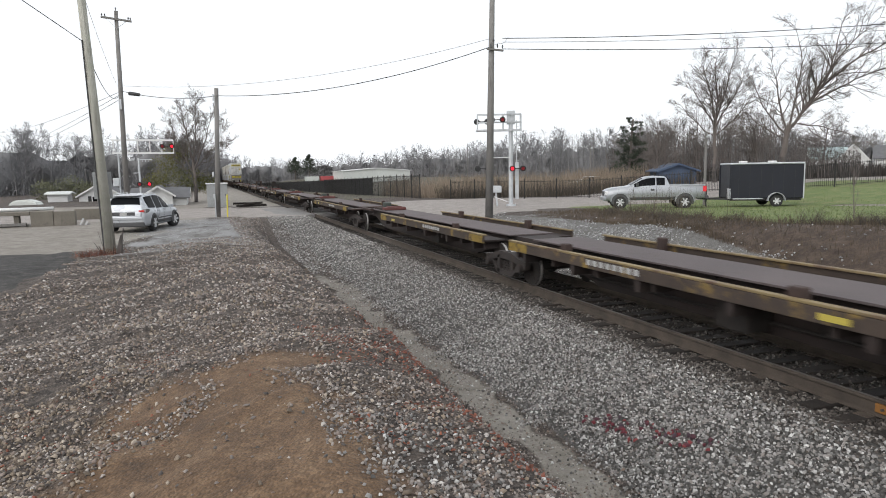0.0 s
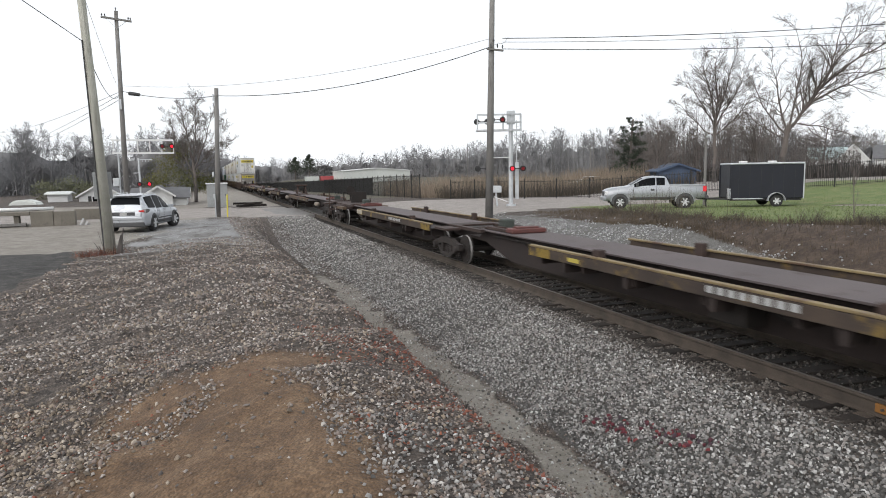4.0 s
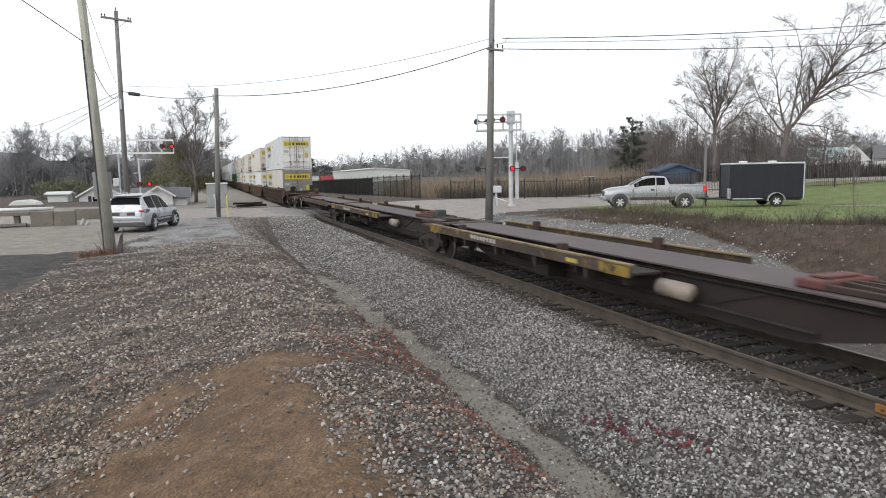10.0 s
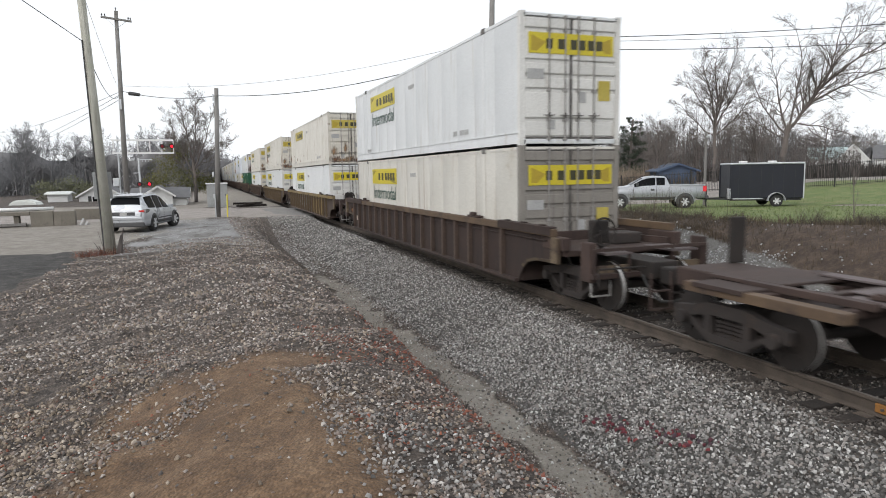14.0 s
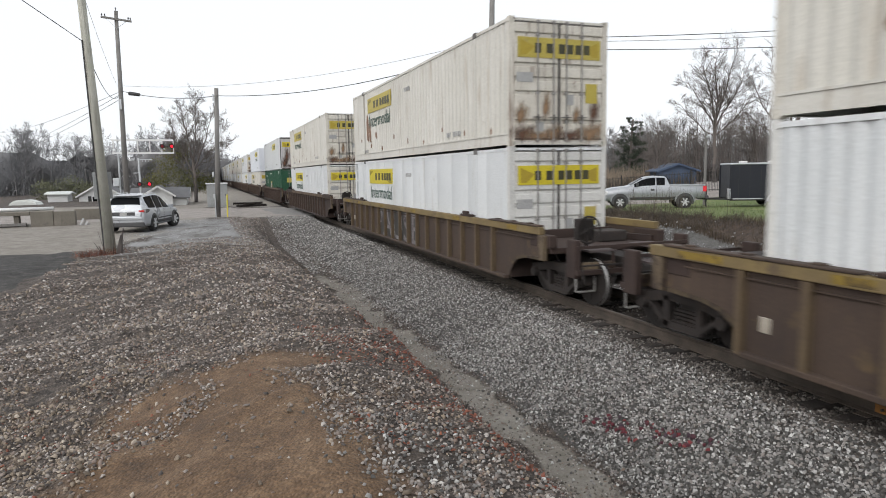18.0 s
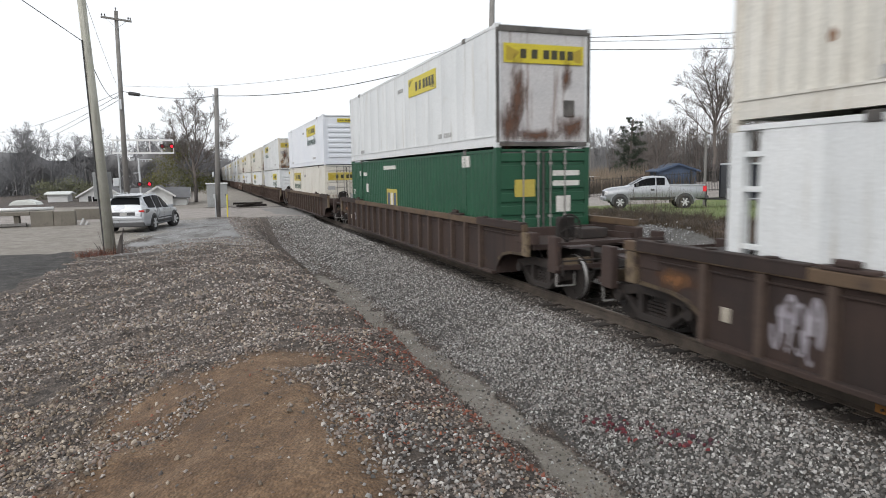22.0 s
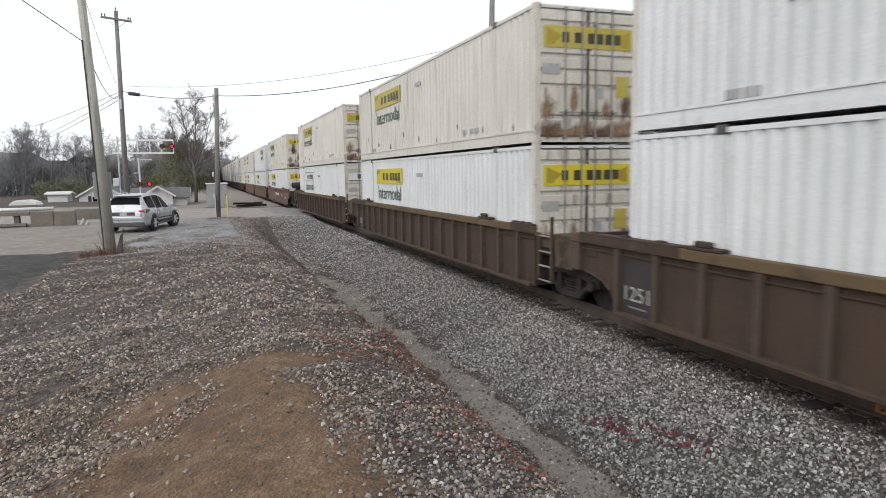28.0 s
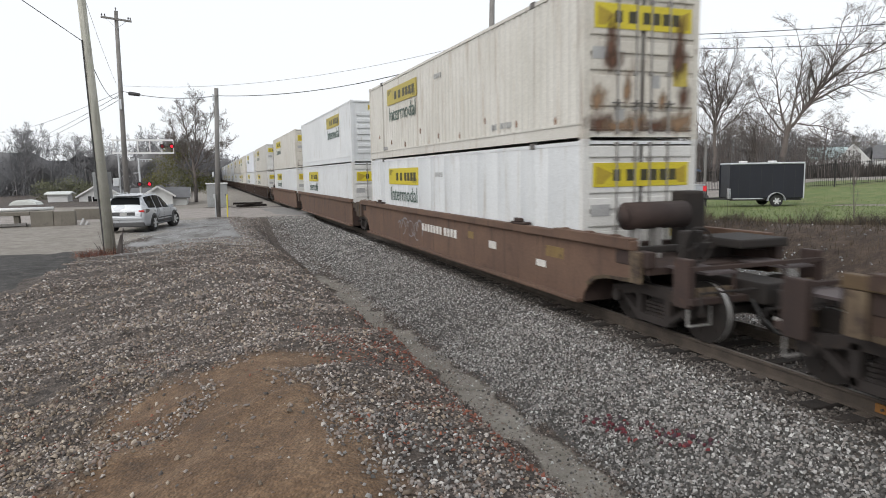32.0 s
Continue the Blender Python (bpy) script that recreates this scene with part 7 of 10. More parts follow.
def build_signals():
    # cantilever on the camera's side of the track
    z0 = float(land(-6.6, 62))
    s = tagged(new("crossing_signal"), "galvanised cantilever crossing signal with flashing red lamps", "crossing signal", "crossing signals")
    s.matrix_basis = pose(-6.6, 62.0, z0)
    bm = bmesh.new()
    for dx, dy in ((-0.2, -0.2), (0.2, -0.2), (-0.2, 0.2), (0.2, 0.2)):
        rod(bm, (dx, dy, 0), (dx * 0.8, dy * 0.8, 6.1), 0.05, n=8)
    for k in range(9):
        z = 0.4 + k * 0.65
        sgn = 1 if k % 2 else -1
        bar(bm, (-0.2 * sgn, -0.2, z), (0.2 * sgn, -0.2, z + 0.6), 0.04, 0.02)
        bar(bm, (-0.2, 0.2 * sgn, z), (-0.2, -0.2 * sgn, z + 0.6), 0.04, 0.02)
    part("mast", bm, M["galv"], s)
    bm = bmesh.new()
    for zz in (4.72, 5.82):
        for dy in (-0.25, 0.25):
            bar(bm, (-0.6, dy, zz), (4.25, dy, zz), 0.10, 0.13)
    for k in range(6):
        x = -0.5 + k * 0.95
        for dy in (-0.25, 0.25):
            bar(bm, (x, dy, 4.75), (x, dy, 5.8), 0.04, 0.04)
    bar(bm, (2.6, -0.25, 5.8), (3.3, -0.25, 4.8), 0.05, 0.04)
    part("cantilever_arm", bm, M["trim_white"], s, "white truss arm over the road")
    lamp_pair(s, 3.75, -0.35, 5.28, -1, 1)
    bm = bmesh.new()
    box(bm, -0.7, -0.2, -0.35, -0.2, 1.9, 2.6, 0.05)
    part("bell_case", bm, M["galv"], s)
    # second slim mast with a lamp pair and a small sign arm
    s = tagged(new("crossing_signal"), "slim grey crossing signal mast with red lamps", "crossing signal", "crossing signals")
    s.matrix_basis = pose(-5.05, 60.0, float(land(-5, 60)))
    bm = bmesh.new()
    rod(bm, (0, 0, 0), (0, 0, 4.25), 0.075, n=10)
    part("mast", bm, M["galv"], s)
    bm = bmesh.new()
    bar(bm, (0, 0, 4.1), (1.05, 0, 4.1), 0.05, 0.06)
    for k in range(4):
        bar(bm, (0.3 + k * 0.22, 0, 4.1), (0.3 + k * 0.22, 0, 3.9), 0.03, 0.03)
    bar(bm, (-0.45, 0, 3.0), (0, 0, 3.0), 0.05, 0.07)
    part("sign_arm", bm, M["galv"], s)
    lamp_pair(s, 0.35, -0.15, 2.16 - float(land(-5, 60)), -1, 1)

    # signal with a gallery on the far side of the track
    gx, gy = 21.0, 42.6
    z0 = float(land(gx, gy))
    s = tagged(new("crossing_signal"), "galvanised crossing signal with railed gallery and gate arm", "crossing signal", "crossing signals")
    s.matrix_basis = pose(gx, gy, z0, 0, 0, -21)
    bm = bmesh.new()
    rod(bm, (0, 0, 0), (0, 0, 6.75), 0.17, 0.15, 14)
    rod(bm, (0, 0, 0), (0, 0, 0.15), 0.36, n=14)
    part("mast", bm, M["galv"], s, smooth=False)
    bm = bmesh.new()
    box(bm, 0.32, 0.56, -0.12, 0.12, 0.5, 3.2, 0.01)
    bar(bm, (0.42, 0, 3.2), (0.42, 0, 6.2), 0.05, 0.05)
    for k in range(18):
        bar(bm, (0.30, -0.14, 0.6 + k * 0.3), (0.56, -0.14, 0.6 + k * 0.3), 0.025, 0.025)
    part("ladder", bm, M["galv"], s, "side ladder")
    bm = bmesh.new()
    box(bm, -2.5, 0.75, -0.35, 0.35, 5.42, 5.54)
    part("gallery_floor", bm, M["galv"], s)
    bm = bmesh.new()
    for x in (-2.4, -1.5, -0.55, 0.05, 0.72):
        for dy in (-0.35, 0.35):
            bar(bm, (x, dy, 5.5), (x, dy, 6.6), 0.06, 0.06)
    for zz in (6.05, 6.6):
        for dy in (-0.35, 0.35):
            bar(bm, (-2.4, dy, zz), (0.72, dy, zz), 0.06, 0.06)
        for x in (-2.4, 0.72):
            bar(bm, (x, -0.35, zz), (x, 0.35, zz), 0.045, 0.045)
    part("gallery_rail", bm, M["galv"], s)
    bm = bmesh.new()
    box(bm, -0.28, 0.30, -0.2, 0.2, 5.9, 6.85, 0.02)
    part("signal_cabinet", bm, M["galv"], s)
    for k, (x, z, face, lit) in enumerate(((-2.05, 6.15, 1, 9), (-1.0, 6.2, -1, 0), (-2.0, 2.75, 1, 9), (0.45, 2.72, -1, 0))):
        lamp_pair(s, x, -0.45 if face < 0 else 0.45, z, face, lit)
    bm = bmesh.new()
    bar(bm, (-0.1, -0.25, 3.55), (-1.6, -0.25, 3.5), 0.16, 0.05)
    part("cross_arm", bm, M["trim_white"], s, "white crossarm")
    bm = bmesh.new()
    bar(bm, (0.15, -0.35, 4.3), (0.75, -0.35, 5.4), 0.22, 0.02)
    bar(bm, (0.75, -0.38, 4.3), (0.15, -0.38, 5.4), 0.22, 0.02)
    part("crossbuck", bm, M["galv"], s, "weathered crossbuck seen edge-on")
    bm = bmesh.new()
    box(bm, -1.35, -0.7, -0.25, 0.25, 1.0, 1.5, 0.05)
    bar(bm, (-1.1, 0, 1.0), (-1.0, 0, 0.0), 0.12, 0.12)
    part("gate_mechanism", bm, M["galv"], s)
    bm = bmesh.new()
    bar(bm, (-1.25, -0.3, 0.72), (-0.3, -0.3, 0.35), 0.12, 0.05)
    part("counterweight_arm", bm, M["trim_white"], s, "white gate counterweight arm")
    # equipment case and yellow post by the crossing
    z0 = float(land(1.0, 58))
    c = tagged(new("equipment_case"), "grey metal railway equipment case with a pale roof", "equipment case")
    c.matrix_basis = pose(1.0, 59.0, z0)
    bm = bmesh.new()
    box(bm, -0.82, 0.82, -0.9, 0.9, 0, 1.95, 0.02)
    part("body", bm, M["sheet_grey"], c)
    bm = bmesh.new()
    box(bm, -0.9, 0.9, -0.98, 0.98, 1.955, 2.05, 0.02)
    part("roof", bm, M["trim_white"], c)
    for x in (-0.4, 0.4):
        bm = bmesh.new()
        box(bm, x - 0.36, x + 0.36, -0.925, -0.905, 0.15, 1.85, 0.008)
        d = part("door", bm, M["sheet_grey"], c)
        bm = bmesh.new()
        box(bm, x + 0.25, x + 0.29, -0.96, -0.927, 0.9, 1.1)
        part("handle", bm, M["frame_dark"], d)
    bm = bmesh.new()
    rod(bm, (0, 0, 0), (0.04, 0, 1.45), 0.045, n=10)
    ob = single("marker_post", bm, M["yellow_post"], "faded yellow plastic marker post", "marker post")
    ob.matrix_basis = pose(1.28, 43.0, float(land(1.28, 43)))


build_signals()


# ---- vehicles: origin under the rear axle, facing +y ----
def wheel(car, x, y, r, w, turn=0):
    s = 1 if x > 0 else -1
    bm = bmesh.new()
    rod(bm, (-w / 2, 0, 0), (w / 2, 0, 0), r, n=26)
    es = [e for e in bm.edges if len(e.link_faces) == 2 and any(len(f.verts) > 8 for f in e.link_faces)]
    bmesh.ops.bevel(bm, geom=es, offset=r * 0.10, segments=3, affect="EDGES")
    t = part("wheel", bm, M["rubber"], car, "black tyre on an alloy rim")
    t.matrix_basis = pose(x, y, r, 0, 0, turn)
    bm = bmesh.new()
    rod(bm, (s * w * 0.42, 0, 0), (s * (w / 2 + 0.006), 0, 0), r * 0.64, r * 0.60, 24)
    part("rim_back", bm, M["plastic"], t)
    bm = bmesh.new()
    for k in range(6):
        a = k * math.pi / 3
        bar(bm, (s * (w / 2 + 0.012), 0, 0), (s * (w / 2 + 0.012), math.cos(a) * r * 0.60, math.sin(a) * r * 0.60), 0.03, r * 0.20)
    rod(bm, (s * (w / 2), 0, 0), (s * (w / 2 + 0.03), 0, 0), r * 0.16, n=12)
    part("rim", bm, M["alloy"], t)


def hull(bm, outline, half, belt, roof, tuck, car, material):
    """Lower body into bm and a cabin part above the belt line, which narrows towards the roof."""
    def w(z):
        return half - tuck * max(0.0, (z - belt) / (roof - belt))

    def clip(keep):
        out = []
        for (y0, z0), (y1, z1) in zip(outline, outline[1:] + outline[:1]):
            if keep * (z0 - belt) >= 0:
                out.append((y0, z0))
            if (z0 - belt) * (z1 - belt) < 0:
                out.append((y0 + (y1 - y0) * (belt - z0) / (z1 - z0), belt))
        return out
    bm2 = bmesh.new()
    for b, pts in ((bm, clip(-1)), (bm2, clip(1))):
        n = len(pts)
        L = [b.verts.new((-w(z), y, z)) for y, z in pts]
        Rr = [b.verts.new((w(z), y, z)) for y, z in pts]
        b.faces.new(L)
        b.faces.new(Rr[::-1])
        for k in range(n):
            b.faces.new((L[k], Rr[k], Rr[(k + 1) % n], L[(k + 1) % n]))
        bmesh.ops.recalc_face_normals(b, faces=b.faces[:])
        es = [e for e in b.edges if abs(e.verts[0].co.x - e.verts[1].co.x) < 0.3 and max(abs(v.co.z - belt) for v in e.verts) > 0.002]
        bmesh.ops.bevel(b, geom=es, offset=0.05, segments=3, affect="EDGES", clamp_overlap=True)
    part("cabin", bm2, material, car)
    return w


def loft(stations):
    """Rounded car shell from stations (y, bottom, belt, top, half width at sill, belt and top); returns the rows of points of its right half."""
    rows = []
    for y, zb, zs, zt, wb, ws, wt in stations:
        mid = zb + 0.5 * (zs - zb)
        up = zt - zs
        rows.append([Vector(p) for p in ((0, y, zb), (wb * 0.92, y, zb), (wb, y, zb + 0.10), (ws + 0.015, y, mid), (ws, y, zs - 0.03), (ws - 0.03, y, zs + min(0.02, up * 0.2)),
                                         (wt + (ws - 0.03 - wt) * 0.42, y, zs + up * 0.55), (wt + 0.03, y, zs + up * 0.88), (wt - 0.06, y, zt - min(0.015, up * 0.05)), (wt * 0.5, y, zt + 0.012), (0, y, zt + 0.018))])
    return rows


def shell(rows):
    bm = bmesh.new()
    for s in (1, -1):
        grid = [[bm.verts.new((s * p.x, p.y, p.z)) for p in row] for row in rows]
        for a, b in zip(grid[:-1], grid[1:]):
            for k in range(len(a) - 1):
                bm.faces.new((a[k], a[k + 1], b[k + 1], b[k]))
        for row in (grid[0], grid[-1]):
            bm.faces.new(row)
    bmesh.ops.remove_doubles(bm, verts=bm.verts[:], dist=0.0005)
    return bm


def skin(rows, y0, y1, k0, k1, side, lift=0.006):
    """A pane or panel lying on the shell between two lengths and two profile lines."""
    ys = [row[0].y for row in rows]

    def at(y, k):
        i = max(0, min(len(ys) - 2, int(np.searchsorted(ys, y)) - 1))
        f = (y - ys[i]) / (ys[i + 1] - ys[i])
        j = int(min(k, len(rows[0]) - 2))
        g = k - j
        a = rows[i][j].lerp(rows[i][j + 1], g)
        b = rows[i + 1][j].lerp(rows[i + 1][j + 1], g)
        return a.lerp(b, f)
    bm = bmesh.new()
    cols = sorted({y0, y1} | {y for y in ys if y0 < y < y1})
    ks = sorted({k0, k1} | {k for k in range(len(rows[0])) if k0 < k < k1})
    grid = []
    for y in cols:
        line = []
        for k in ks:
            p = at(y, k)
            e = 0.02
            du = at(min(y + e, cols[-1]), k) - at(max(y - e, cols[0]), k)
            dv = at(y, min(k + 0.1, ks[-1])) - at(y, max(k - 0.1, ks[0]))
            n = du.cross(dv)
            n = n.normalized() if n.length > 1e-9 else Vector((1, 0, 0))
            if n.dot(Vector((p.x, 0, p.z - 0.9))) < 0:
                n = -n
            line.append((p + n * lift, p - n * 0.015))
        grid.append(line)
    top = [[bm.verts.new((side * p[0].x, p[0].y, p[0].z)) for p in line] for line in grid]
    low = [[bm.verts.new((side * p[1].x, p[1].y, p[1].z)) for p in line] for line in grid]
    m, n = len(cols), len(ks)
    for i in range(m - 1):
        for k in range(n - 1):
            bm.faces.new((top[i][k], top[i][k + 1], top[i + 1][k + 1], top[i + 1][k]))
    rim = [(i, 0) for i in range(m)] + [(m - 1, k) for k in range(1, n)] + [(i, n - 1) for i in range(m - 2, -1, -1)] + [(0, k) for k in range(n - 2, 0, -1)]
    for (a, b), (c, d) in zip(rim, rim[1:] + rim[:1]):
        bm.faces.new((top[a][b], top[c][d], low[c][d], low[a][b]))
    return bm


def arch(y, z, r, half, s, thick=0.05):
    """Dark wheel opening: a half disc standing just proud of the body side."""
    bm = bmesh.new()
    n = 18
    pts = [(y + math.cos(math.pi * k / n) * r, z + math.sin(math.pi * k / n) * r) for k in range(n + 1)]
    slab(bm, pts + [(y - r, z - 0.14), (y + r, z - 0.14)], *sorted((s * (half - thick), s * half)))
    return bm


def build_suv():
    car = tagged(new("suv"), "silver mid-size SUV waiting on the gravel lot", "car")
    car.matrix_basis = pose(-3.30, 34.2, float(land(-3.30, 34.2)), 0, 0, -15)
    rows = loft([(-1.12, 0.42, 0.74, 0.76, 0.78, 0.82, 0.78), (-1.10, 0.36, 0.90, 1.00, 0.88, 0.90, 0.80), (-1.02, 0.32, 1.04, 1.14, 0.92, 0.94, 0.82), (-0.90, 0.30, 1.06, 1.34, 0.95, 0.96, 0.76), (-0.66, 0.28, 1.06, 1.66, 0.96, 0.975, 0.66),
                 (-0.40, 0.27, 1.05, 1.74, 0.97, 0.985, 0.665), (0.10, 0.27, 1.03, 1.775, 0.97, 0.99, 0.68), (0.80, 0.27, 1.01, 1.785, 0.97, 0.985, 0.68), (1.40, 0.27, 1.00, 1.75, 0.97, 0.985, 0.67), (1.80, 0.27, 1.00, 1.66, 0.97, 0.985, 0.66),
                 (2.20, 0.27, 1.00, 1.42, 0.97, 0.98, 0.70), (2.62, 0.27, 1.00, 1.14, 0.97, 0.975, 0.78), (2.75, 0.27, 0.99, 1.09, 0.97, 0.97, 0.80), (3.30, 0.27, 0.96, 1.04, 0.96, 0.96, 0.76), (3.70, 0.27, 0.88, 0.94, 0.92, 0.92, 0.70), (3.92, 0.30, 0.74, 0.78, 0.84, 0.84, 0.62), (4.0, 0.36, 0.60, 0.62, 0.70, 0.70, 0.50)])
    part("body", shell(rows), M["silver"], car, smooth=True)
    for s in (-1, 1):
        for y0, y1, k0, k1 in ((-0.52, 0.42, 5.15, 6.95), (0.50, 1.36, 5.1, 7.0), (1.44, 2.36, 5.1, 6.9)):
            part("side_window", skin(rows, y0, y1, k0, k1, s), M["glass"], car, "dark tinted window")
        for y in (0.0, 3.02):
            part("wheel_arch", arch(y, 0.40, 0.455, 1.006, s), M["plastic"], car)
        part("sill", skin(rows, 0.50, 2.54, 2.0, 2.5, s, 0.012), M["plastic"], car, "dark sill trim")
        part("door_moulding", skin(rows, 0.55, 2.5, 2.75, 2.95, s, 0.016), M["plastic"], car)
        for y in (0.485, 1.42, 2.50):
            part("door_seam", skin(rows, y, y + 0.016, 2.5, 5.0, s, 0.004), M["plastic"], car)
        for y in (0.62, 1.52):
            bm = bmesh.new()
            box(bm, s * 1.0 - 0.02, s * 1.0 + 0.02, y, y + 0.22, 0.92, 0.96, 0.008)
            part("door_handle", bm, M["silver"], car)
        bm = bmesh.new()
        box(bm, s * 1.10 - 0.12, s * 1.10 + 0.12, 2.06, 2.20, 1.02, 1.19, 0.03)
        part("mirror", bm, M["silver"], car, "silver door mirror")
        bm = bmesh.new()
        slab(bm, [(-1.09, 0.90), (-1.02, 1.10), (-0.62, 1.08), (-0.44, 1.03), (-0.66, 0.93)], *sorted((s * 0.60, s * 0.985)))
        part("tail_lamp", bm, M["tail_lens_pale"], car, "smoky clear tail lamp")
        bm = bmesh.new()
        box(bm, *sorted((s * 0.68, s * 0.93)), -1.105, -1.06, 0.95, 1.05, 0.015)
        part("lamp_lens", bm, M["tail_red"], car, "dark red lamp lens")
        bm = bmesh.new()
        rod(bm, (s * 0.66, -0.4, 1.80), (s * 0.66, 1.3, 1.82), 0.018, n=8)
        for y in (-0.35, 1.2):
            box(bm, s * 0.66 - 0.015, s * 0.66 + 0.015, y, y + 0.08, 1.73, 1.81)
        part("roof_rail", bm, M["alloy"], car)
        part("rear_window", skin(rows, -0.925, -0.69, 8.0, 10.0, s), M["glass"], car, "dark rear window")
        part("windscreen", skin(rows, 1.86, 2.58, 8.1, 10.0, s), M["glass"], car, "dark windscreen")
    bm = bmesh.new()
    box(bm, -0.90, 0.90, -1.15, -0.9, 0.27, 0.50, 0.05)
    part("lower_bumper", bm, M["plastic"], car, "black plastic lower bumper")
    bm = bmesh.new()
    box(bm, -0.84, 0.84, -1.165, -1.0, 0.60, 0.76, 0.04)
    part("rear_bumper", bm, M["silver"], car)
    bm = bmesh.new()
    box(bm, -0.52, 0.52, -1.125, -1.05, 0.80, 0.96, 0.02)
    part("plate_recess", bm, M["plastic"], car)
    bm = bmesh.new()
    box(bm, -0.16, 0.16, -1.135, -1.127, 0.81, 0.94)
    part("number_plate", bm, M["ink_grey"], car, "plain number plate")
    bm = bmesh.new()
    box(bm, -0.50, 0.50, -1.128, -1.09, 0.985, 1.015, 0.008)
    part("trim_strip", bm, M["alloy"], car, "chrome tailgate strip")
    bm = bmesh.new()
    box(bm, -0.62, 0.62, -0.86, -0.45, 1.70, 1.745, 0.015)
    part("roof_spoiler", bm, M["silver"], car)
    for x in (-0.895, 0.895):
        wheel(car, x, 0.0, 0.395, 0.25)
        wheel(car, x, 3.02, 0.395, 0.25, -22)


M["tail_lens_pale"] = mat("smoky_tail_lens", (0.16, 0.15, 0.155), (0.24, 0.22, 0.22), 0.15, 0, 3, 30, 0)
build_suv()


def build_pickup():
    car = tagged(new("pickup_truck"), "silver extended-cab pickup truck parked on the grass", "pickup truck")
    car.matrix_basis = pose(26.67, 31.25, float(land(25.2, 31.8)) + 0.01, 0, 0, 61.7)
    rows = loft([(-1.16, 0.62, 1.20, 1.30, 0.88, 0.92, 0.86), (-1.10, 0.58, 1.26, 1.34, 0.95, 0.97, 0.94), (0.0, 0.55, 1.26, 1.34, 0.97, 0.99, 0.96), (0.84, 0.52, 1.26, 1.34, 0.97, 0.99, 0.96), (0.86, 0.52, 1.28, 1.36, 0.97, 0.985, 0.90), (0.98, 0.50, 1.29, 1.76, 0.97, 0.985, 0.76), (1.10, 0.50, 1.29, 1.87, 0.97, 0.985, 0.74),
                 (1.70, 0.50, 1.28, 1.905, 0.97, 0.985, 0.75), (2.12, 0.50, 1.27, 1.87, 0.97, 0.985, 0.74), (2.42, 0.50, 1.26, 1.76, 0.97, 0.985, 0.76), (2.80, 0.50, 1.24, 1.54, 0.97, 0.985, 0.80), (3.10, 0.50, 1.22, 1.36, 0.97, 0.985, 0.84), (3.20, 0.50, 1.20, 1.32, 0.97, 0.985, 0.86), (4.0, 0.48, 1.13, 1.25, 0.96, 0.98, 0.82), (4.38, 0.46, 1.06, 1.16, 0.94, 0.95, 0.78), (4.52, 0.46, 0.98, 1.02, 0.88, 0.90, 0.74), (4.55, 0.50, 0.80, 0.82, 0.84, 0.86, 0.72)])
    part("body", shell(rows), M["silver_truck"], car, smooth=True)
    for s in (-1, 1):
        for y0, y1, k0, k1 in ((1.12, 1.60, 5.2, 6.95), (1.66, 2.86, 5.2, 6.9)):
            part("side_window", skin(rows, y0, y1, k0, k1, s), M["glass"], car, "dark side window")
        for y in (0.0, 3.67):
            part("wheel_arch", arch(y, 0.42, 0.49, 1.012, s), M["plastic"], car)
            bm = bmesh.new()
            n = 14
            for k in range(n):
                a0, a1 = math.pi * k / n, math.pi * (k + 1) / n
                bar(bm, (s * 0.985, y + math.cos(a0) * 0.53, 0.42 + math.sin(a0) * 0.53), (s * 0.985, y + math.cos(a1) * 0.53, 0.42 + math.sin(a1) * 0.53), 0.06, 0.06)
            part("arch_lip", bm, M["silver_truck"], car)
        for y in (0.85, 1.60, 2.92):
            part("door_seam", skin(rows, y, y + 0.02, 2.1, 5.0, s, 0.005), M["plastic"], car)
        part("body_crease", skin(rows, -1.0, 4.3, 4.1, 4.25, s, 0.012), M["silver_truck"], car)
        bm = bmesh.new()
        box(bm, s * 0.99 - 0.02, s * 0.99 + 0.035, 1.72, 1.94, 1.06, 1.16, 0.02)
        part("door_handle", bm, M["plastic"], car, "black door handle")
        bm = bmesh.new()
        box(bm, s * 1.14 - 0.13, s * 1.14 + 0.13, 2.66, 2.78, 1.30, 1.54, 0.03)
        part("mirror", bm, M["plastic"], car)
        bm = bmesh.new()
        box(bm, *sorted((s * 0.84, s * 1.0)), -1.185, -1.00, 0.98, 1.30, 0.02)
        part("tail_lamp", bm, M["tail_on"], car, "red tail lamp")
        bm = bmesh.new()
        box(bm, *sorted((s * 0.62, s * 0.955)), 4.36, 4.54, 0.84, 1.06, 0.03)
        part("headlamp", bm, M["clear_lens"], car)
        part("sill", skin(rows, 0.55, 3.12, 1.6, 2.3, s, 0.012), M["plastic"], car, "dirty dark lower sill")
        part("windscreen", skin(rows, 2.36, 3.06, 8.1, 10.0, s), M["glass"], car, "dark windscreen")
    bm = bmesh.new()
    box(bm, -0.80, 0.80, -1.0, 0.78, 1.352, 1.365)
    part("bed_liner", bm, M["plastic"], car, "dark open load bed")
    for x in (-0.9, 0.9):
        bm = bmesh.new()
        box(bm, x - 0.07, x + 0.07, -1.12, 0.84, 1.33, 1.385, 0.02)
        part("bed_rail", bm, M["silver_truck"], car)
    bm = bmesh.new()
    box(bm, -0.70, 0.70, 0.88, 0.99, 1.42, 1.76, 0.02)
    part("rear_window", bm, M["glass"], car)
    bm = bmesh.new()
    box(bm, -0.98, 0.98, -1.32, -1.12, 0.55, 0.76, 0.04)
    part("rear_bumper", bm, M["plastic"], car)
    bm = bmesh.new()
    box(bm, -0.98, 0.98, 4.46, 4.64, 0.48, 0.74, 0.06)
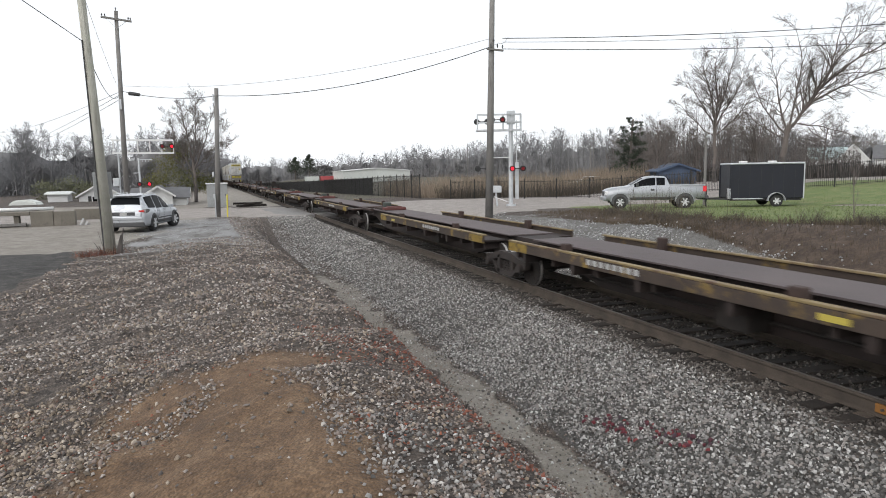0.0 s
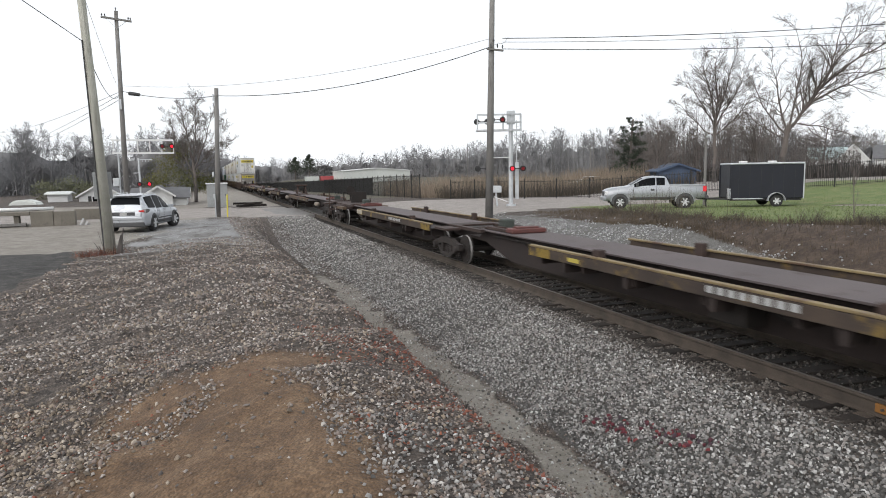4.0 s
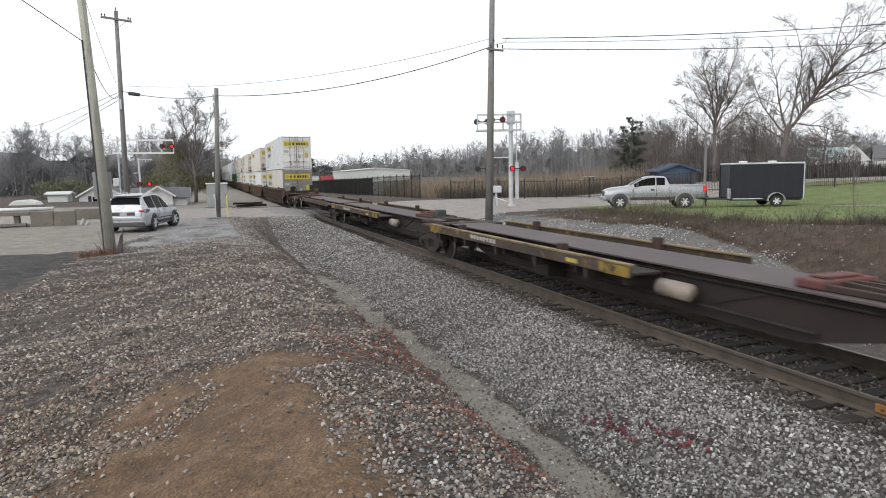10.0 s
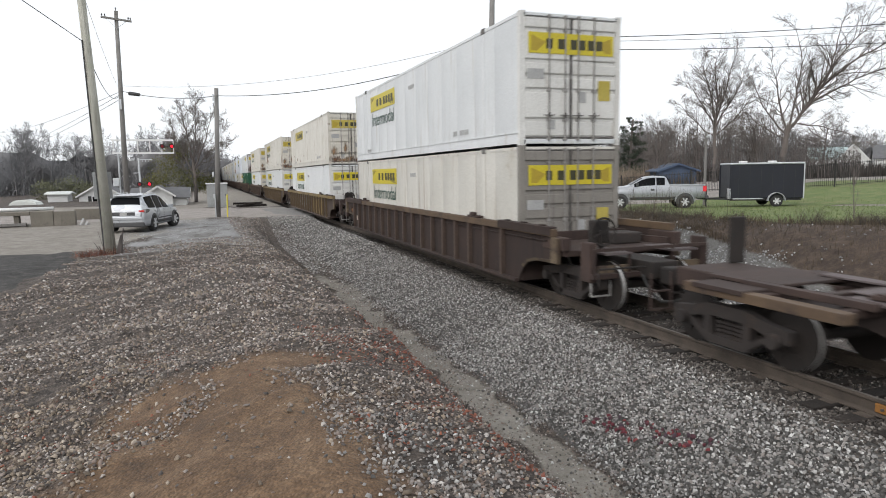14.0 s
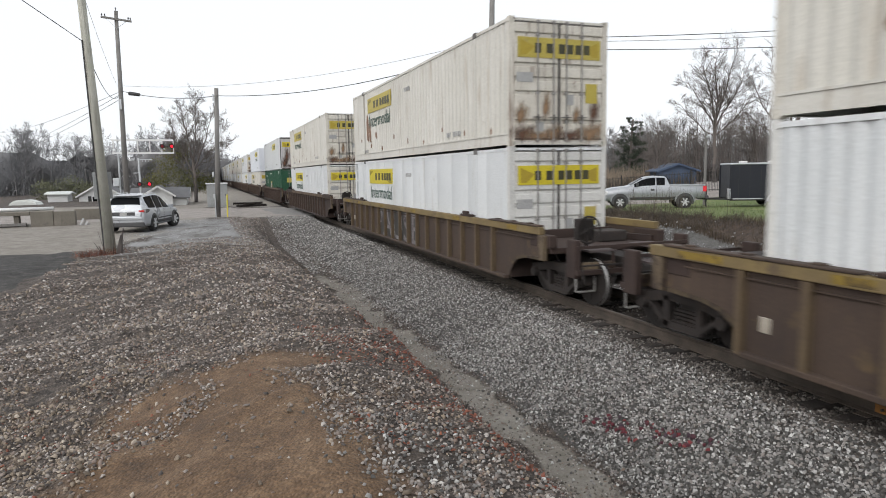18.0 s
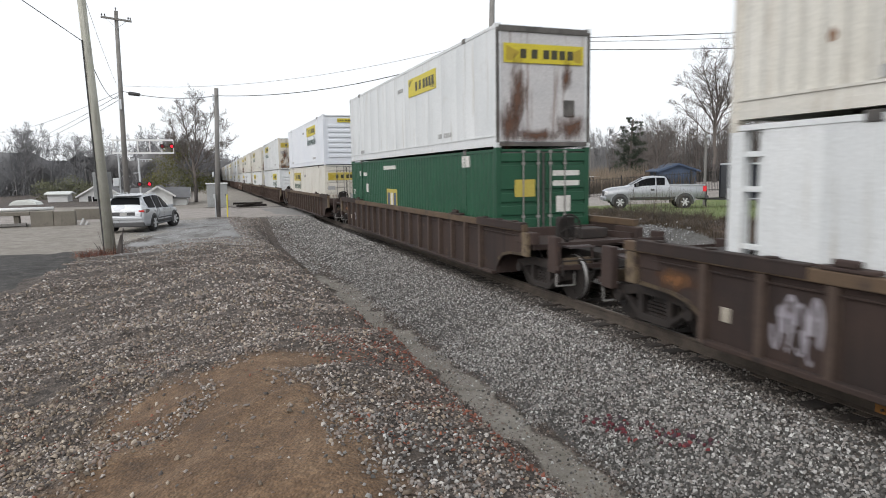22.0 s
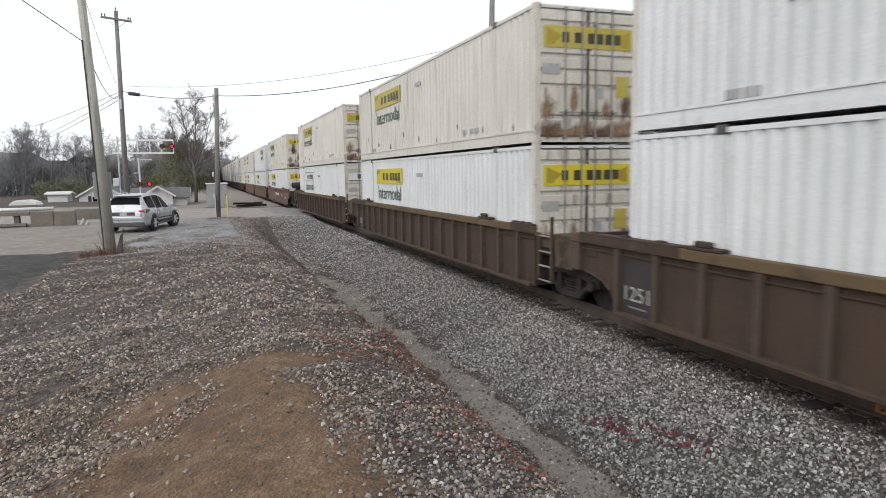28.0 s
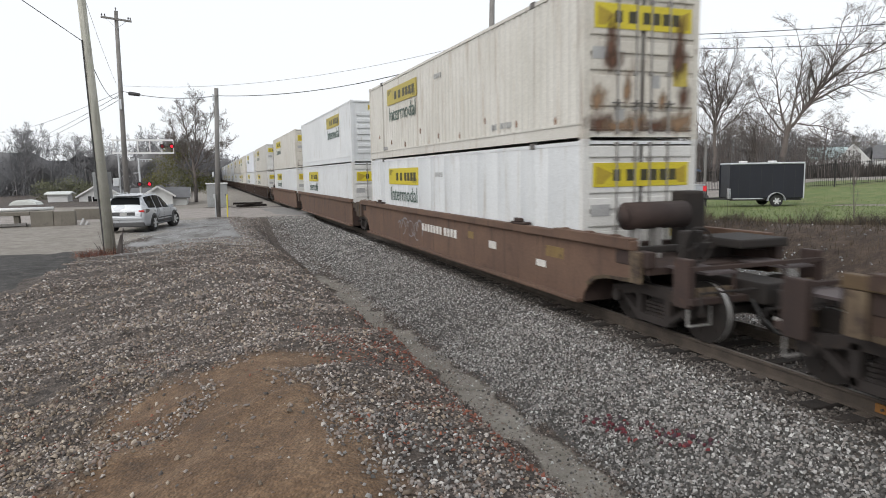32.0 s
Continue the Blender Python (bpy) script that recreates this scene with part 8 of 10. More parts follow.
    part("front_bumper", bm, M["silver_truck"], car)
    bm = bmesh.new()
    box(bm, -0.55, 0.55, 4.50, 4.58, 0.78, 1.04, 0.02)
    part("grille", bm, M["plastic"], car)
    for x in (-0.90, 0.90):
        wheel(car, x, 0.0, 0.395, 0.26)
        wheel(car, x, 3.67, 0.395, 0.26)
    return car


build_pickup()


def build_trailer():
    t = tagged(new("cargo_trailer"), "dark navy enclosed cargo trailer hitched behind the pickup", "trailer")
    t.matrix_basis = pose(30.75, 28.65, float(land(30.7, 28.4)) + 0.0, 0, 0, 61.7)
    bm = bmesh.new()
    box(bm, -1.03, 1.03, -1.45, 2.45, 0.48, 2.42, 0.03)
    part("body", bm, M["navy"], t)
    bm = bmesh.new()
    box(bm, -1.055, 1.055, -1.49, 2.49, 2.40, 2.50, 0.035)
    part("roof_edge", bm, M["galv"], t, "pale aluminium roof edge")
    for s in (-1, 1):
        for y in (-1.47, 2.47):
            bm = bmesh.new()
            box(bm, s * 1.03 - 0.03, s * 1.03 + 0.03, y - 0.03, y + 0.03, 0.46, 2.4, 0.01)
            part("corner_trim", bm, M["galv"] if y < 0 else M["navy"], t)
        bm = bmesh.new()
        n = 12
        for k in range(n):
            a0, a1 = math.pi * k / n, math.pi * (k + 1) / n
            bar(bm, (s * 1.14, math.cos(a0) * 0.46, 0.34 + math.sin(a0) * 0.46), (s * 1.14, math.cos(a1) * 0.46, 0.34 + math.sin(a1) * 0.46), 0.24, 0.025)
        part("fender", bm, M["galv"], t)
        wheel(t, s * 1.14, 0.0, 0.33, 0.20)
        for y in (-1.0, -0.4, 0.2, 0.8, 1.4, 2.0):
            bm = bmesh.new()
            box(bm, s * 1.032 - 0.003, s * 1.032 + 0.003, y - 0.008, y + 0.008, 0.5, 2.39)
            part("panel_seam", bm, M["black"], t)
    bm = bmesh.new()
    box(bm, -1.06, -0.6, 2.43, 2.51, 0.46, 1.05, 0.01)
    part("stone_guard", bm, M["galv"], t, "bright metal stone guard")
    bm = bmesh.new()
    box(bm, -1.045, -1.03, 0.7, 2.3, 0.44, 0.50)
    part("lower_trim", bm, M["galv"], t)
    bm = bmesh.new()
    for s in (-1, 1):
        bar(bm, (s * 0.7, 2.4, 0.44), (0, 3.85, 0.46), 0.08, 0.10)
    bar(bm, (0, 3.5, 0.0), (0, 3.5, 0.95), 0.07, 0.07)
    box(bm, -0.08, 0.08, 3.75, 4.0, 0.42, 0.56, 0.02)
    part("tongue", bm, M["black"], t)
    bm = bmesh.new()
    box(bm, -0.95, 0.95, -1.4, 2.4, 0.36, 0.46, 0.01)
    rod(bm, (-1.0, 0, 0.33), (1.0, 0, 0.33), 0.05, n=8)
    part("chassis", bm, M["black"], t)
    for y in (-0.3, 1.3):
        bm = bmesh.new()
        box(bm, -0.2, 0.2, y, y + 0.4, 2.504, 2.60, 0.04)
        part("roof_vent", bm, M["trim_white"], t, "white roof vent")


build_trailer()


# ---- fences ----
def iron_fence(pts, height, pitch, picket, label, screen=False):
    """Posts, two rails and pickets along a run of ground points."""
    f = tagged(new("iron_fence"), label, "fence", "iron fences")
    f.matrix_basis = pose(pts[0][0], pts[0][1], 0)
    o = Vector((pts[0][0], pts[0][1], 0))
    bm = bmesh.new()
    box(bm, -0.04, 0.04, -0.04, 0.04, -0.15, height + 0.12, 0.006)
    rod(bm, (0, 0, height + 0.12), (0, 0, height + 0.17), 0.05, 0.02, 8)
    post = as_mesh("post", bm, M["iron"])
    for (ax, ay), (bx, by) in zip(pts[:-1], pts[1:]):
        L = math.hypot(bx - ax, by - ay)
        n = max(1, round(L / pitch))
        for k in range(n):
            t0, t1 = k / n, (k + 1) / n
            p = Vector((ax + (bx - ax) * t0, ay + (by - ay) * t0, 0))
            q = Vector((ax + (bx - ax) * t1, ay + (by - ay) * t1, 0))
            p.z, q.z = float(land(p.x, p.y)), float(land(q.x, q.y))
            ob = part("post", post, None, f)
            ob.matrix_basis = Matrix.Translation(p - o)
            bm = bmesh.new()
            for zz in (0.15, height - 0.12):
                bar(bm, p - o + Vector((0, 0, zz)), q - o + Vector((0, 0, zz)), 0.035, 0.035)
            m = max(2, int(L / n / picket))
            for j in range(1, m):
                c = p.lerp(q, j / m) - o
                bar(bm, c + Vector((0, 0, 0.05)), c + Vector((0, 0, height)), 0.020, 0.020)
            tagged(part("panel", bm, M["iron"], f), kind="stuff")
            if screen:
                bm = bmesh.new()
                bar(bm, p - o + Vector((0.05, 0, height / 2)), q - o + Vector((0.05, 0, height / 2)), 0.02, height * 0.94)
                part("screen", bm, M["black"], f, "black privacy mesh")
    return f


def build_fences():
    iron_fence([(22.4, 58.6), (27.8, 53.6), (32.9, 50.7), (38.5, 44.0), (42.0, 33.5), (44.0, 31.0), (52.0, 21.0)], 1.7, 2.5, 0.13, "black iron picket fence round the lawn")
    iron_fence([(19.9, 60.5), (19.5, 78)], 2.3, 2.5, 0.16, "tall black iron fence beside the track")
    iron_fence([(19.5, 78), (19.5, 112)], 2.25, 2.5, 0.16, "tall black fence with dark privacy mesh", True)
    iron_fence([(19.5, 112), (19.5, 170), (19.5, 285)], 2.2, 6.0, 0.30, "tall black screened fence running into the distance", True)


build_fences()


# ---- buildings ----
def gable_house(name, x, y, turn, w, d, eave, ridge, wall, roof, label, category="house", windows=(), door=None, chimney=False, trim=None):
    """Walls, gable roof with overhang, and openings on the front (towards -y)."""
    h = tagged(new(name), label, category)
    h.matrix_basis = pose(x, y, float(land(x, y)) - 0.1, 0, 0, turn)
    bm = bmesh.new()
    lo = [bm.verts.new(v) for v in ((-w / 2, -d / 2, 0), (w / 2, -d / 2, 0), (w / 2, d / 2, 0), (-w / 2, d / 2, 0))]
    hi = [bm.verts.new(v) for v in ((-w / 2, -d / 2, eave), (w / 2, -d / 2, eave), (w / 2, d / 2, eave), (-w / 2, d / 2, eave))]
    a, b = bm.verts.new((0, -d / 2, ridge)), bm.verts.new((0, d / 2, ridge))
    for k in range(4):
        bm.faces.new((lo[k], lo[(k + 1) % 4], hi[(k + 1) % 4], hi[k]))
    bm.faces.new((hi[0], hi[1], a)), bm.faces.new((hi[2], hi[3], b)), bm.faces.new(lo[::-1])
    bm.faces.new((hi[1], hi[2], b, a)), bm.faces.new((hi[3], hi[0], a, b))
    part("wall", bm, wall, h)
    sl = math.atan2(ridge - eave, w / 2)
    for s in (-1, 1):
        bm = bmesh.new()
        ov = 0.3
        e0 = Vector((s * (w / 2 + ov), 0, eave - math.tan(sl) * ov))
        pts = [(0.0, ridge + 0.01), (e0.x, e0.z + 0.01), (e0.x, e0.z + 0.13), (0.0, ridge + 0.14)]
        v0 = [bm.verts.new((px, -d / 2 - ov, pz)) for px, pz in pts]
        v1 = [bm.verts.new((px, d / 2 + ov, pz)) for px, pz in pts]
        bm.faces.new(v0), bm.faces.new(v1[::-1])
        for k in range(4):
            bm.faces.new((v0[k], v1[k], v1[(k + 1) % 4], v0[(k + 1) % 4]))
        part("roof", bm, roof, h)
        bm = bmesh.new()
        bar(bm, (0, -d / 2 - ov - 0.012, ridge + 0.04), (e0.x, -d / 2 - ov - 0.012, e0.z + 0.04), 0.03, 0.16)
        part("barge_board", bm, trim or M["trim_white"], h)
    for (wx, wz, ww, wh) in windows:
        bm = bmesh.new()
        box(bm, wx - ww / 2 - 0.07, wx + ww / 2 + 0.07, -d / 2 - 0.05, -d / 2 + 0.05, wz - 0.07, wz + wh + 0.07)
        f = part("window", bm, M["trim_white"], h)
        bm = bmesh.new()
        box(bm, wx - ww / 2, wx + ww / 2, -d / 2 - 0.058, -d / 2 - 0.052, wz, wz + wh)
        part("pane", bm, M["glass"], f)
        for s in (-1, 1):
            bm = bmesh.new()
            box(bm, wx + s * (ww / 2 + 0.28) - 0.17, wx + s * (ww / 2 + 0.28) + 0.17, -d / 2 - 0.04, -d / 2 - 0.003, wz - 0.05, wz + wh + 0.05)
            part("shutter", bm, M["black"], h)
    if door:
        dx, dw, dh = door
        bm = bmesh.new()
        box(bm, dx - dw / 2, dx + dw / 2, -d / 2 - 0.04, -d / 2 - 0.003, 0.02, dh, 0.01)
        part("door", bm, M["sheet_grey"], h)
    if chimney:
        bm = bmesh.new()
        box(bm, 0.8, 1.4, -0.3, 0.3, ridge - 0.5, ridge + 0.9)
        part("chimney", bm, M["red_wall"], h)
    return h


def build_buildings():
    gable_house("house", -11.3, 87.0, 0, 4.4, 7.0, 0.75, 2.1, M["siding"], M["shingle"], "small white clapboard house with dark shutters", windows=((-0.55, -0.1, 0.5, 0.75),))
    gable_house("shed", -15.8, 86.0, 90, 3.0, 2.0, 0.95, 1.15, M["siding"], M["metal_white"], "low white shed beside the house", "shed", door=None)
    gable_house("house", -3.9, 68.0, 90, 6.0, 4.6, 0.8, 1.6, M["siding"], M["shingle"], "low white house with a dark shingle roof", windows=())
    gable_house("house", -4.0, 66.5, 0, 2.4, 4.0, 1.1, 1.85, M["siding"], M["shingle"], "white gabled wing of a low house", windows=())
    gable_house("warehouse", 47.5, 192.0, 0, 20.0, 16.0, 3.75 - float(land(47.5, 192)), 4.5 - float(land(47.5, 192)), M["metal_white"], M["metal_white"], "long pale metal warehouse with a low gable", "warehouse")
    gable_house("garden_shed", 43.2, 52.0, -20, 3.6, 3.0, 1.5, 2.1, M["blue_wall"], M["blue_wall"], "small blue shed behind the fence", "shed", trim=M["blue_wall"])
    for k, (x, y, turn, w, d, e, r, wl, rf, lb) in enumerate((
            (116.0, 94.6, 50, 6.0, 6.5, 4.2, 6.3, "siding", "teal_roof", "pale house with a blue-green metal roof"),
            (119.0, 91.3, -52, 5.0, 7.0, 4.0, 6.9, "siding", "sheet_grey", "white gabled house on the rise"),
            (126.5, 86.5, 40, 8.0, 10.0, 4.1, 6.5, "siding", "shingle", "white house with a dark grey roof"),
            (111.0, 101.0, 45, 8.0, 8.0, 4.0, 5.6, "siding", "shingle", "grey-roofed house half hidden behind the hedge"))):
        base = float(land(x, y)) - 0.1
        gable_house("house", x, y, turn, w, d, e - base, r - base, M[wl], M[rf], lb)
    # parked box trailers in front of the far woods
    for x0, x1, m, lb in ((29.0, 33.0, "metal_white", "white box trailer parked far off"), (33.6, 40.4, "red_wall", "red box trailer parked far off")):
        c = tagged(new("box_trailer"), lb, "trailer")
        z = float(land(x0, 200))
        c.matrix_basis = pose((x0 + x1) / 2, 200, z)
        bm = bmesh.new()
        box(bm, -(x1 - x0) / 2, (x1 - x0) / 2, -1.25, 1.25, 1.0, 2.3 - z, 0.03)
        part("body", bm, M[m], c)
        for s in (-1, 1):
            bm = bmesh.new()
            rod(bm, (s * (x1 - x0) * 0.35, -1.1, 0.5), (s * (x1 - x0) * 0.35, 1.1, 0.5), 0.5, n=12)
            part("wheels", bm, M["rubber"], c)
    # concrete retaining wall with a pipe lying on it
    z = float(land(-9, 41))
    wl = tagged(new("retaining_wall"), "stained concrete retaining wall beside the lot", "wall")
    wl.matrix_basis = pose(-9.0, 41.2, z)
    for k, (x0, x1) in enumerate(((-9.0, -5.6), (-0.05, 1.05), (1.07, 2.12))):
        bm = bmesh.new()
        box(bm, x0, x1, -0.25, 0.25, -0.2, 0.86 - 0.03 * k, 0.03)
        part("wall_block", bm, M["concrete"], wl)
    bm = bmesh.new()
    box(bm, -5.55, -0.08, -0.2, 2.2, 0.62, 0.82, 0.03)
    part("wall_cap", bm, M["concrete"], wl, "overhanging concrete slab")
    for x in (-4.6, -2.6, -0.9):
        bm = bmesh.new()
        box(bm, x, x + 0.25, 0.0, 0.4, -0.2, 0.61, 0.02)
        part("support_post", bm, M["concrete"], wl)
    bm = bmesh.new()
    box(bm, -5.2, -0.3, -0.15, 0.1, 0.05, 0.20, 0.02)
    part("beam", bm, M["wood_pole"], wl)
    bm = bmesh.new()
    rod(bm, (-4.0, 0, 0), (1.0, 0.1, 0.03), 0.10, n=12)
    ob = single("pipe", bm, M["trim_white"], "long pale pipe lying on the concrete slab", "pipe", smooth=True)
    ob.matrix_basis = pose(-9.0, 41.4, z + 0.93)
    w2 = tagged(new("retaining_wall"), "low concrete wall behind the parked car", "wall")
    w2.matrix_basis = pose(-5.5, 46.5, float(land(-5, 46)))
    bm = bmesh.new()
    box(bm, -2.3, 2.4, -0.2, 0.2, -0.2, 0.68, 0.03)
    part("wall_block", bm, M["concrete"], w2)
    c = tagged(new("debris"), "pale broken plank pieces at the wall's end", "debris")
    c.matrix_basis = pose(-6.6, 40.6, float(land(-6.6, 40.6)))
    for k in range(4):
        bm = bmesh.new()
        bar(bm, (k * 0.13, 0, 0.02), (k * 0.1 + 0.12, 0.3, 0.36 - 0.09 * k), 0.09, 0.03)
        part("plank", bm, M["wood_pole"] if k % 2 else M["ink_grey"], c)
    # worn ties left in a heap beside the crossing
    h = tagged(new("tie_heap"), "heap of old dark railway ties beside the crossing", "tie heap")
    h.matrix_basis = pose(3.9, 59.8, float(land(3.9, 59.8)))
    for k, (x, y, z, a) in enumerate(((0, 0, 0.0, 20), (0.1, 0.35, 0.0, 12), (-0.3, 0.75, 0.0, 35), (0.15, 0.2, 0.19, 50), (-0.4, 0.5, 0.19, -10))):
        bm = bmesh.new()
        box(bm, -1.2, 1.2, -0.11, 0.11, 0.0, 0.18, 0.015)
        o = part("old_tie", bm, M["tie"], h)
        o.matrix_basis = pose(x, y, z, 0, 0, a)
    # covered boat-like tarp far left
    bm = bmesh.new()
    slab(bm, [(-1.5, 0.0), (-1.4, 0.4), (-0.5, 0.75), (0.8, 0.7), (1.4, 0.3), (1.5, 0)], -0.8, 0.8)
    bmesh.ops.bevel(bm, geom=bm.edges[:], offset=0.15, segments=3, affect="EDGES")
    ob = single("tarpaulin", bm, M["metal_white"], "pale tarpaulin over a heap by the woods", "tarpaulin")
    ob.matrix_basis = pose(-17.5, 78.0, float(land(-17.5, 78)) - 0.2, 0, 0, 80)
    # parked car behind the fence
    c = tagged(new("car"), "distant white car parked beyond the fence", "car")
    c.matrix_basis = pose(40.5, 61.0, float(land(40.5, 61)), 0, 0, 75)
    bm = bmesh.new()
    hull(bm, [(-0.9, 0.3), (-0.95, 0.8), (-0.6, 0.95), (-0.2, 1.38), (1.3, 1.40), (2.1, 0.98), (3.3, 0.85), (3.5, 0.5), (3.4, 0.3)], 0.88, 0.97, 1.4, 0.18, c, M["siding"])
    part("body", bm, M["siding"], c)
    for s in (-1, 1):
        bm = bmesh.new()
        box(bm, s * 0.80 - 0.06, s * 0.80 + 0.06, -0.2, 1.7, 0.98, 1.30, 0.03)
        part("side_window", bm, M["glass"], c)
        for y in (0.0, 2.6):
            bm = bmesh.new()
            rod(bm, (s * 0.78, y, 0.3), (s * 0.9, y, 0.3), 0.31, n=14)
            part("wheel", bm, M["rubber"], c)
    # slim far poles
    for x, y, hgt in ((42.3, 65.0, 5.0), (30.0, 33.0, 9.0), (62, 150, 9.0), (92, 140, 11.0)):
        p = tagged(new("utility_pole"), "distant slim wooden utility pole", "utility pole", "utility poles")
        p.matrix_basis = pose(x, y, float(land(x, y)))
        bm = bmesh.new()
        rod(bm, (0, 0, 0), (0, 0, hgt if x != 30.0 else 4.6), 0.10, 0.07, 8)
        part("pole", bm, M["wood_pole"], p)
        bm = bmesh.new()
        rod(bm, (0, -0.1, hgt - 0.5 if x != 30.0 else 4.3), (0, -0.35, hgt - 0.4 if x != 30.0 else 4.4), 0.08, 0.10, 8)
        part("lamp_head", bm, M["galv"], p)


build_buildings()


# ---- trees ----
class Twigs:
    """Collects tapered branches as thin prisms."""
    def __init__(self, seed):
        self.v, self.f, self.r = [], [], random.Random(seed)

    def tube(self, a, b, ra, rb, n):
        d = (b - a)
        if d.length < 1e-6:
            return
        d.normalize()
        u = d.orthogonal().normalized()
        w = d.cross(u)
        base = len(self.v)
        for c, r in ((a, ra), (b, rb)):
            for k in range(n):
                t = 2 * math.pi * k / n
                self.v.append(c + (u * math.cos(t) + w * math.sin(t)) * r)
        for k in range(1 if n == 2 else n):
            self.f.append((base + k, base + (k + 1) % n, base + n + (k + 1) % n, base + n + k))

    def grow(self, p, d, length, rad, level, spec):
        r = self.r
        kids, segs, sides = spec["kids"][level], spec["segs"][level], spec["sides"][level]
        pts = [p.copy()]
        q, dirn = p.copy(), d.normalized()
        for k in range(segs):
            dirn = (dirn + Vector((r.uniform(-1, 1), r.uniform(-1, 1), r.uniform(-1, 1))) * spec["wander"] * (0.4 if level == 0 else 1.0) + Vector((spec["lean"][0], spec["lean"][1], spec["up"])) * (0.10 if level else 0.02)).normalized()
            q = q + dirn * (length / segs)
            pts.append(q.copy())
        for k in range(segs):
            self.tube(pts[k], pts[k + 1], max(rad * (1 - 0.75 * k / segs), spec["fine"]), max(rad * (1 - 0.75 * (k + 1) / segs), spec["fine"]), sides)
        if level + 1 >= len(spec["kids"]):
            return
        for j in range(kids):
            t = r.uniform(spec["from"][level], 1.0)
            i = min(int(t * segs), segs - 1)
            at = pts[i].lerp(pts[i + 1], t * segs - i)
            main = (pts[i + 1] - pts[i]).normalized()
            ang = math.radians(r.uniform(*spec["angle"]))
            side = main.orthogonal().normalized()
            side.rotate(Matrix.Rotation(r.uniform(0, 6.283), 3, main))
            nd = (main * math.cos(ang) + side * math.sin(ang)).normalized()
            self.grow(at, nd, length * spec["ratio"] * r.uniform(0.7, 1.15) * (1.15 - 0.5 * t), rad * (1 - 0.7 * t) * spec["thin"], level + 1, spec)


def bare_tree(seed, height, trunk, kids, sides, segs, ratio=0.62, angle=(22, 52), up=0.6, lean=(0, 0), first=0.25, wander=0.16, fine=0.0065):
    t = Twigs(seed)
    spec = dict(kids=kids, sides=sides, segs=segs, ratio=ratio, angle=angle, up=up, lean=lean, thin=0.56, wander=wander, fine=fine)
    spec["from"] = [first] + [0.2] * len(kids)
    t.grow(Vector((0, 0, -0.2)), Vector((lean[0] * 0.3, lean[1] * 0.3, 1)), height * 0.62, trunk, 0, spec)
    v = np.array([tuple(p) for p in t.v])
    v[:, 2] *= height / v[:, 2].max()
    return v, np.array(t.f)


def limbed_tree(seed, bearing, trunk, limbs, density=2.6, twig=0.30, spread=(28, 62), lift=0.35, fine=0.006):
    """A bare tree with its main limbs led along given lines. trunk and limbs: (radius, points); points: (across, away, up), across being square to the bearing."""
    t = Twigs(seed)
    r = t.r
    b = math.radians(bearing)
    ax, aw = Vector((math.cos(b), -math.sin(b), 0)), Vector((math.sin(b), math.cos(b), 0))
    spec = dict(kids=[0, 0, 6, 5, 4, 0], sides=[8, 6, 4, 3, 2, 2], segs=[1, 1, 4, 3, 2, 1], ratio=0.56, angle=(16, 44), up=lift, lean=(0, 0), thin=0.55, wander=0.24, fine=fine)
    spec["from"] = [0.2] * 6
    for rad, line in [trunk] + limbs:
        pts = [ax * u + aw * w + Vector((0, 0, z)) for u, w, z in line]
        fine_pts = []
        for k in range(len(pts) - 1):
            p0, p1, p2, p3 = pts[max(k - 1, 0)], pts[k], pts[k + 1], pts[min(k + 2, len(pts) - 1)]
            for q in range(4):
                v = q / 4
                fine_pts.append(0.5 * (2 * p1 + (p2 - p0) * v + (2 * p0 - 5 * p1 + 4 * p2 - p3) * v * v + (3 * p1 - p0 - 3 * p2 + p3) * v ** 3))
        fine_pts.append(pts[-1])
        fine_pts = [p + Vector((r.uniform(-1, 1), r.uniform(-1, 1), r.uniform(-1, 1))) * 0.07 for p in fine_pts]
        n = len(fine_pts) - 1
        total = sum((q - p).length for p, q in zip(fine_pts[:-1], fine_pts[1:]))
        tip, thick = (0.62, 1.0) if (rad, line) == trunk else (0.08, 0.78)
        for k in range(n):
            t.tube(fine_pts[k], fine_pts[k + 1], rad * thick * (1 - (1 - tip) * k / n), rad * thick * (1 - (1 - tip) * (k + 1) / n), 8 if rad > 0.12 else 5)
        if (rad, line) == trunk:
            continue
        for j in range(int(total * density)):
            f = r.uniform(0.16, 1.0)
            i = min(int(f * n), n - 1)
            at = fine_pts[i].lerp(fine_pts[i + 1], f * n - i)
            main = (fine_pts[i + 1] - fine_pts[i]).normalized()
            ang = math.radians(r.uniform(*spread))
            side = main.orthogonal().normalized()
            side.rotate(Matrix.Rotation(r.uniform(0, 6.283), 3, main))
            t.grow(at, main * math.cos(ang) + side * math.sin(ang), total * twig * r.uniform(0.6, 1.2) * (1.25 - 0.6 * f), rad * (1 - 0.8 * f) * 0.5, 2, spec)
    return np.array([tuple(p) for p in t.v]), np.array(t.f)


def tree_object(x, y, arrays, label, foot=None):
    v, f = arrays
    ob = tagged(new("tree"), label, "tree", "bare trees")
    ob.matrix_basis = pose(x, y, float(land(x, y)) if foot is None else foot)
    cut = v[f].max(axis=1)[:, 2] < v[:, 2].max() * 0.16
    part("trunk", quick_mesh("trunk", v, f[cut], M["bark"]), None, ob)
    part("crown", quick_mesh("crown", v, f[~cut], M["twig"]), None, ob)
    return ob


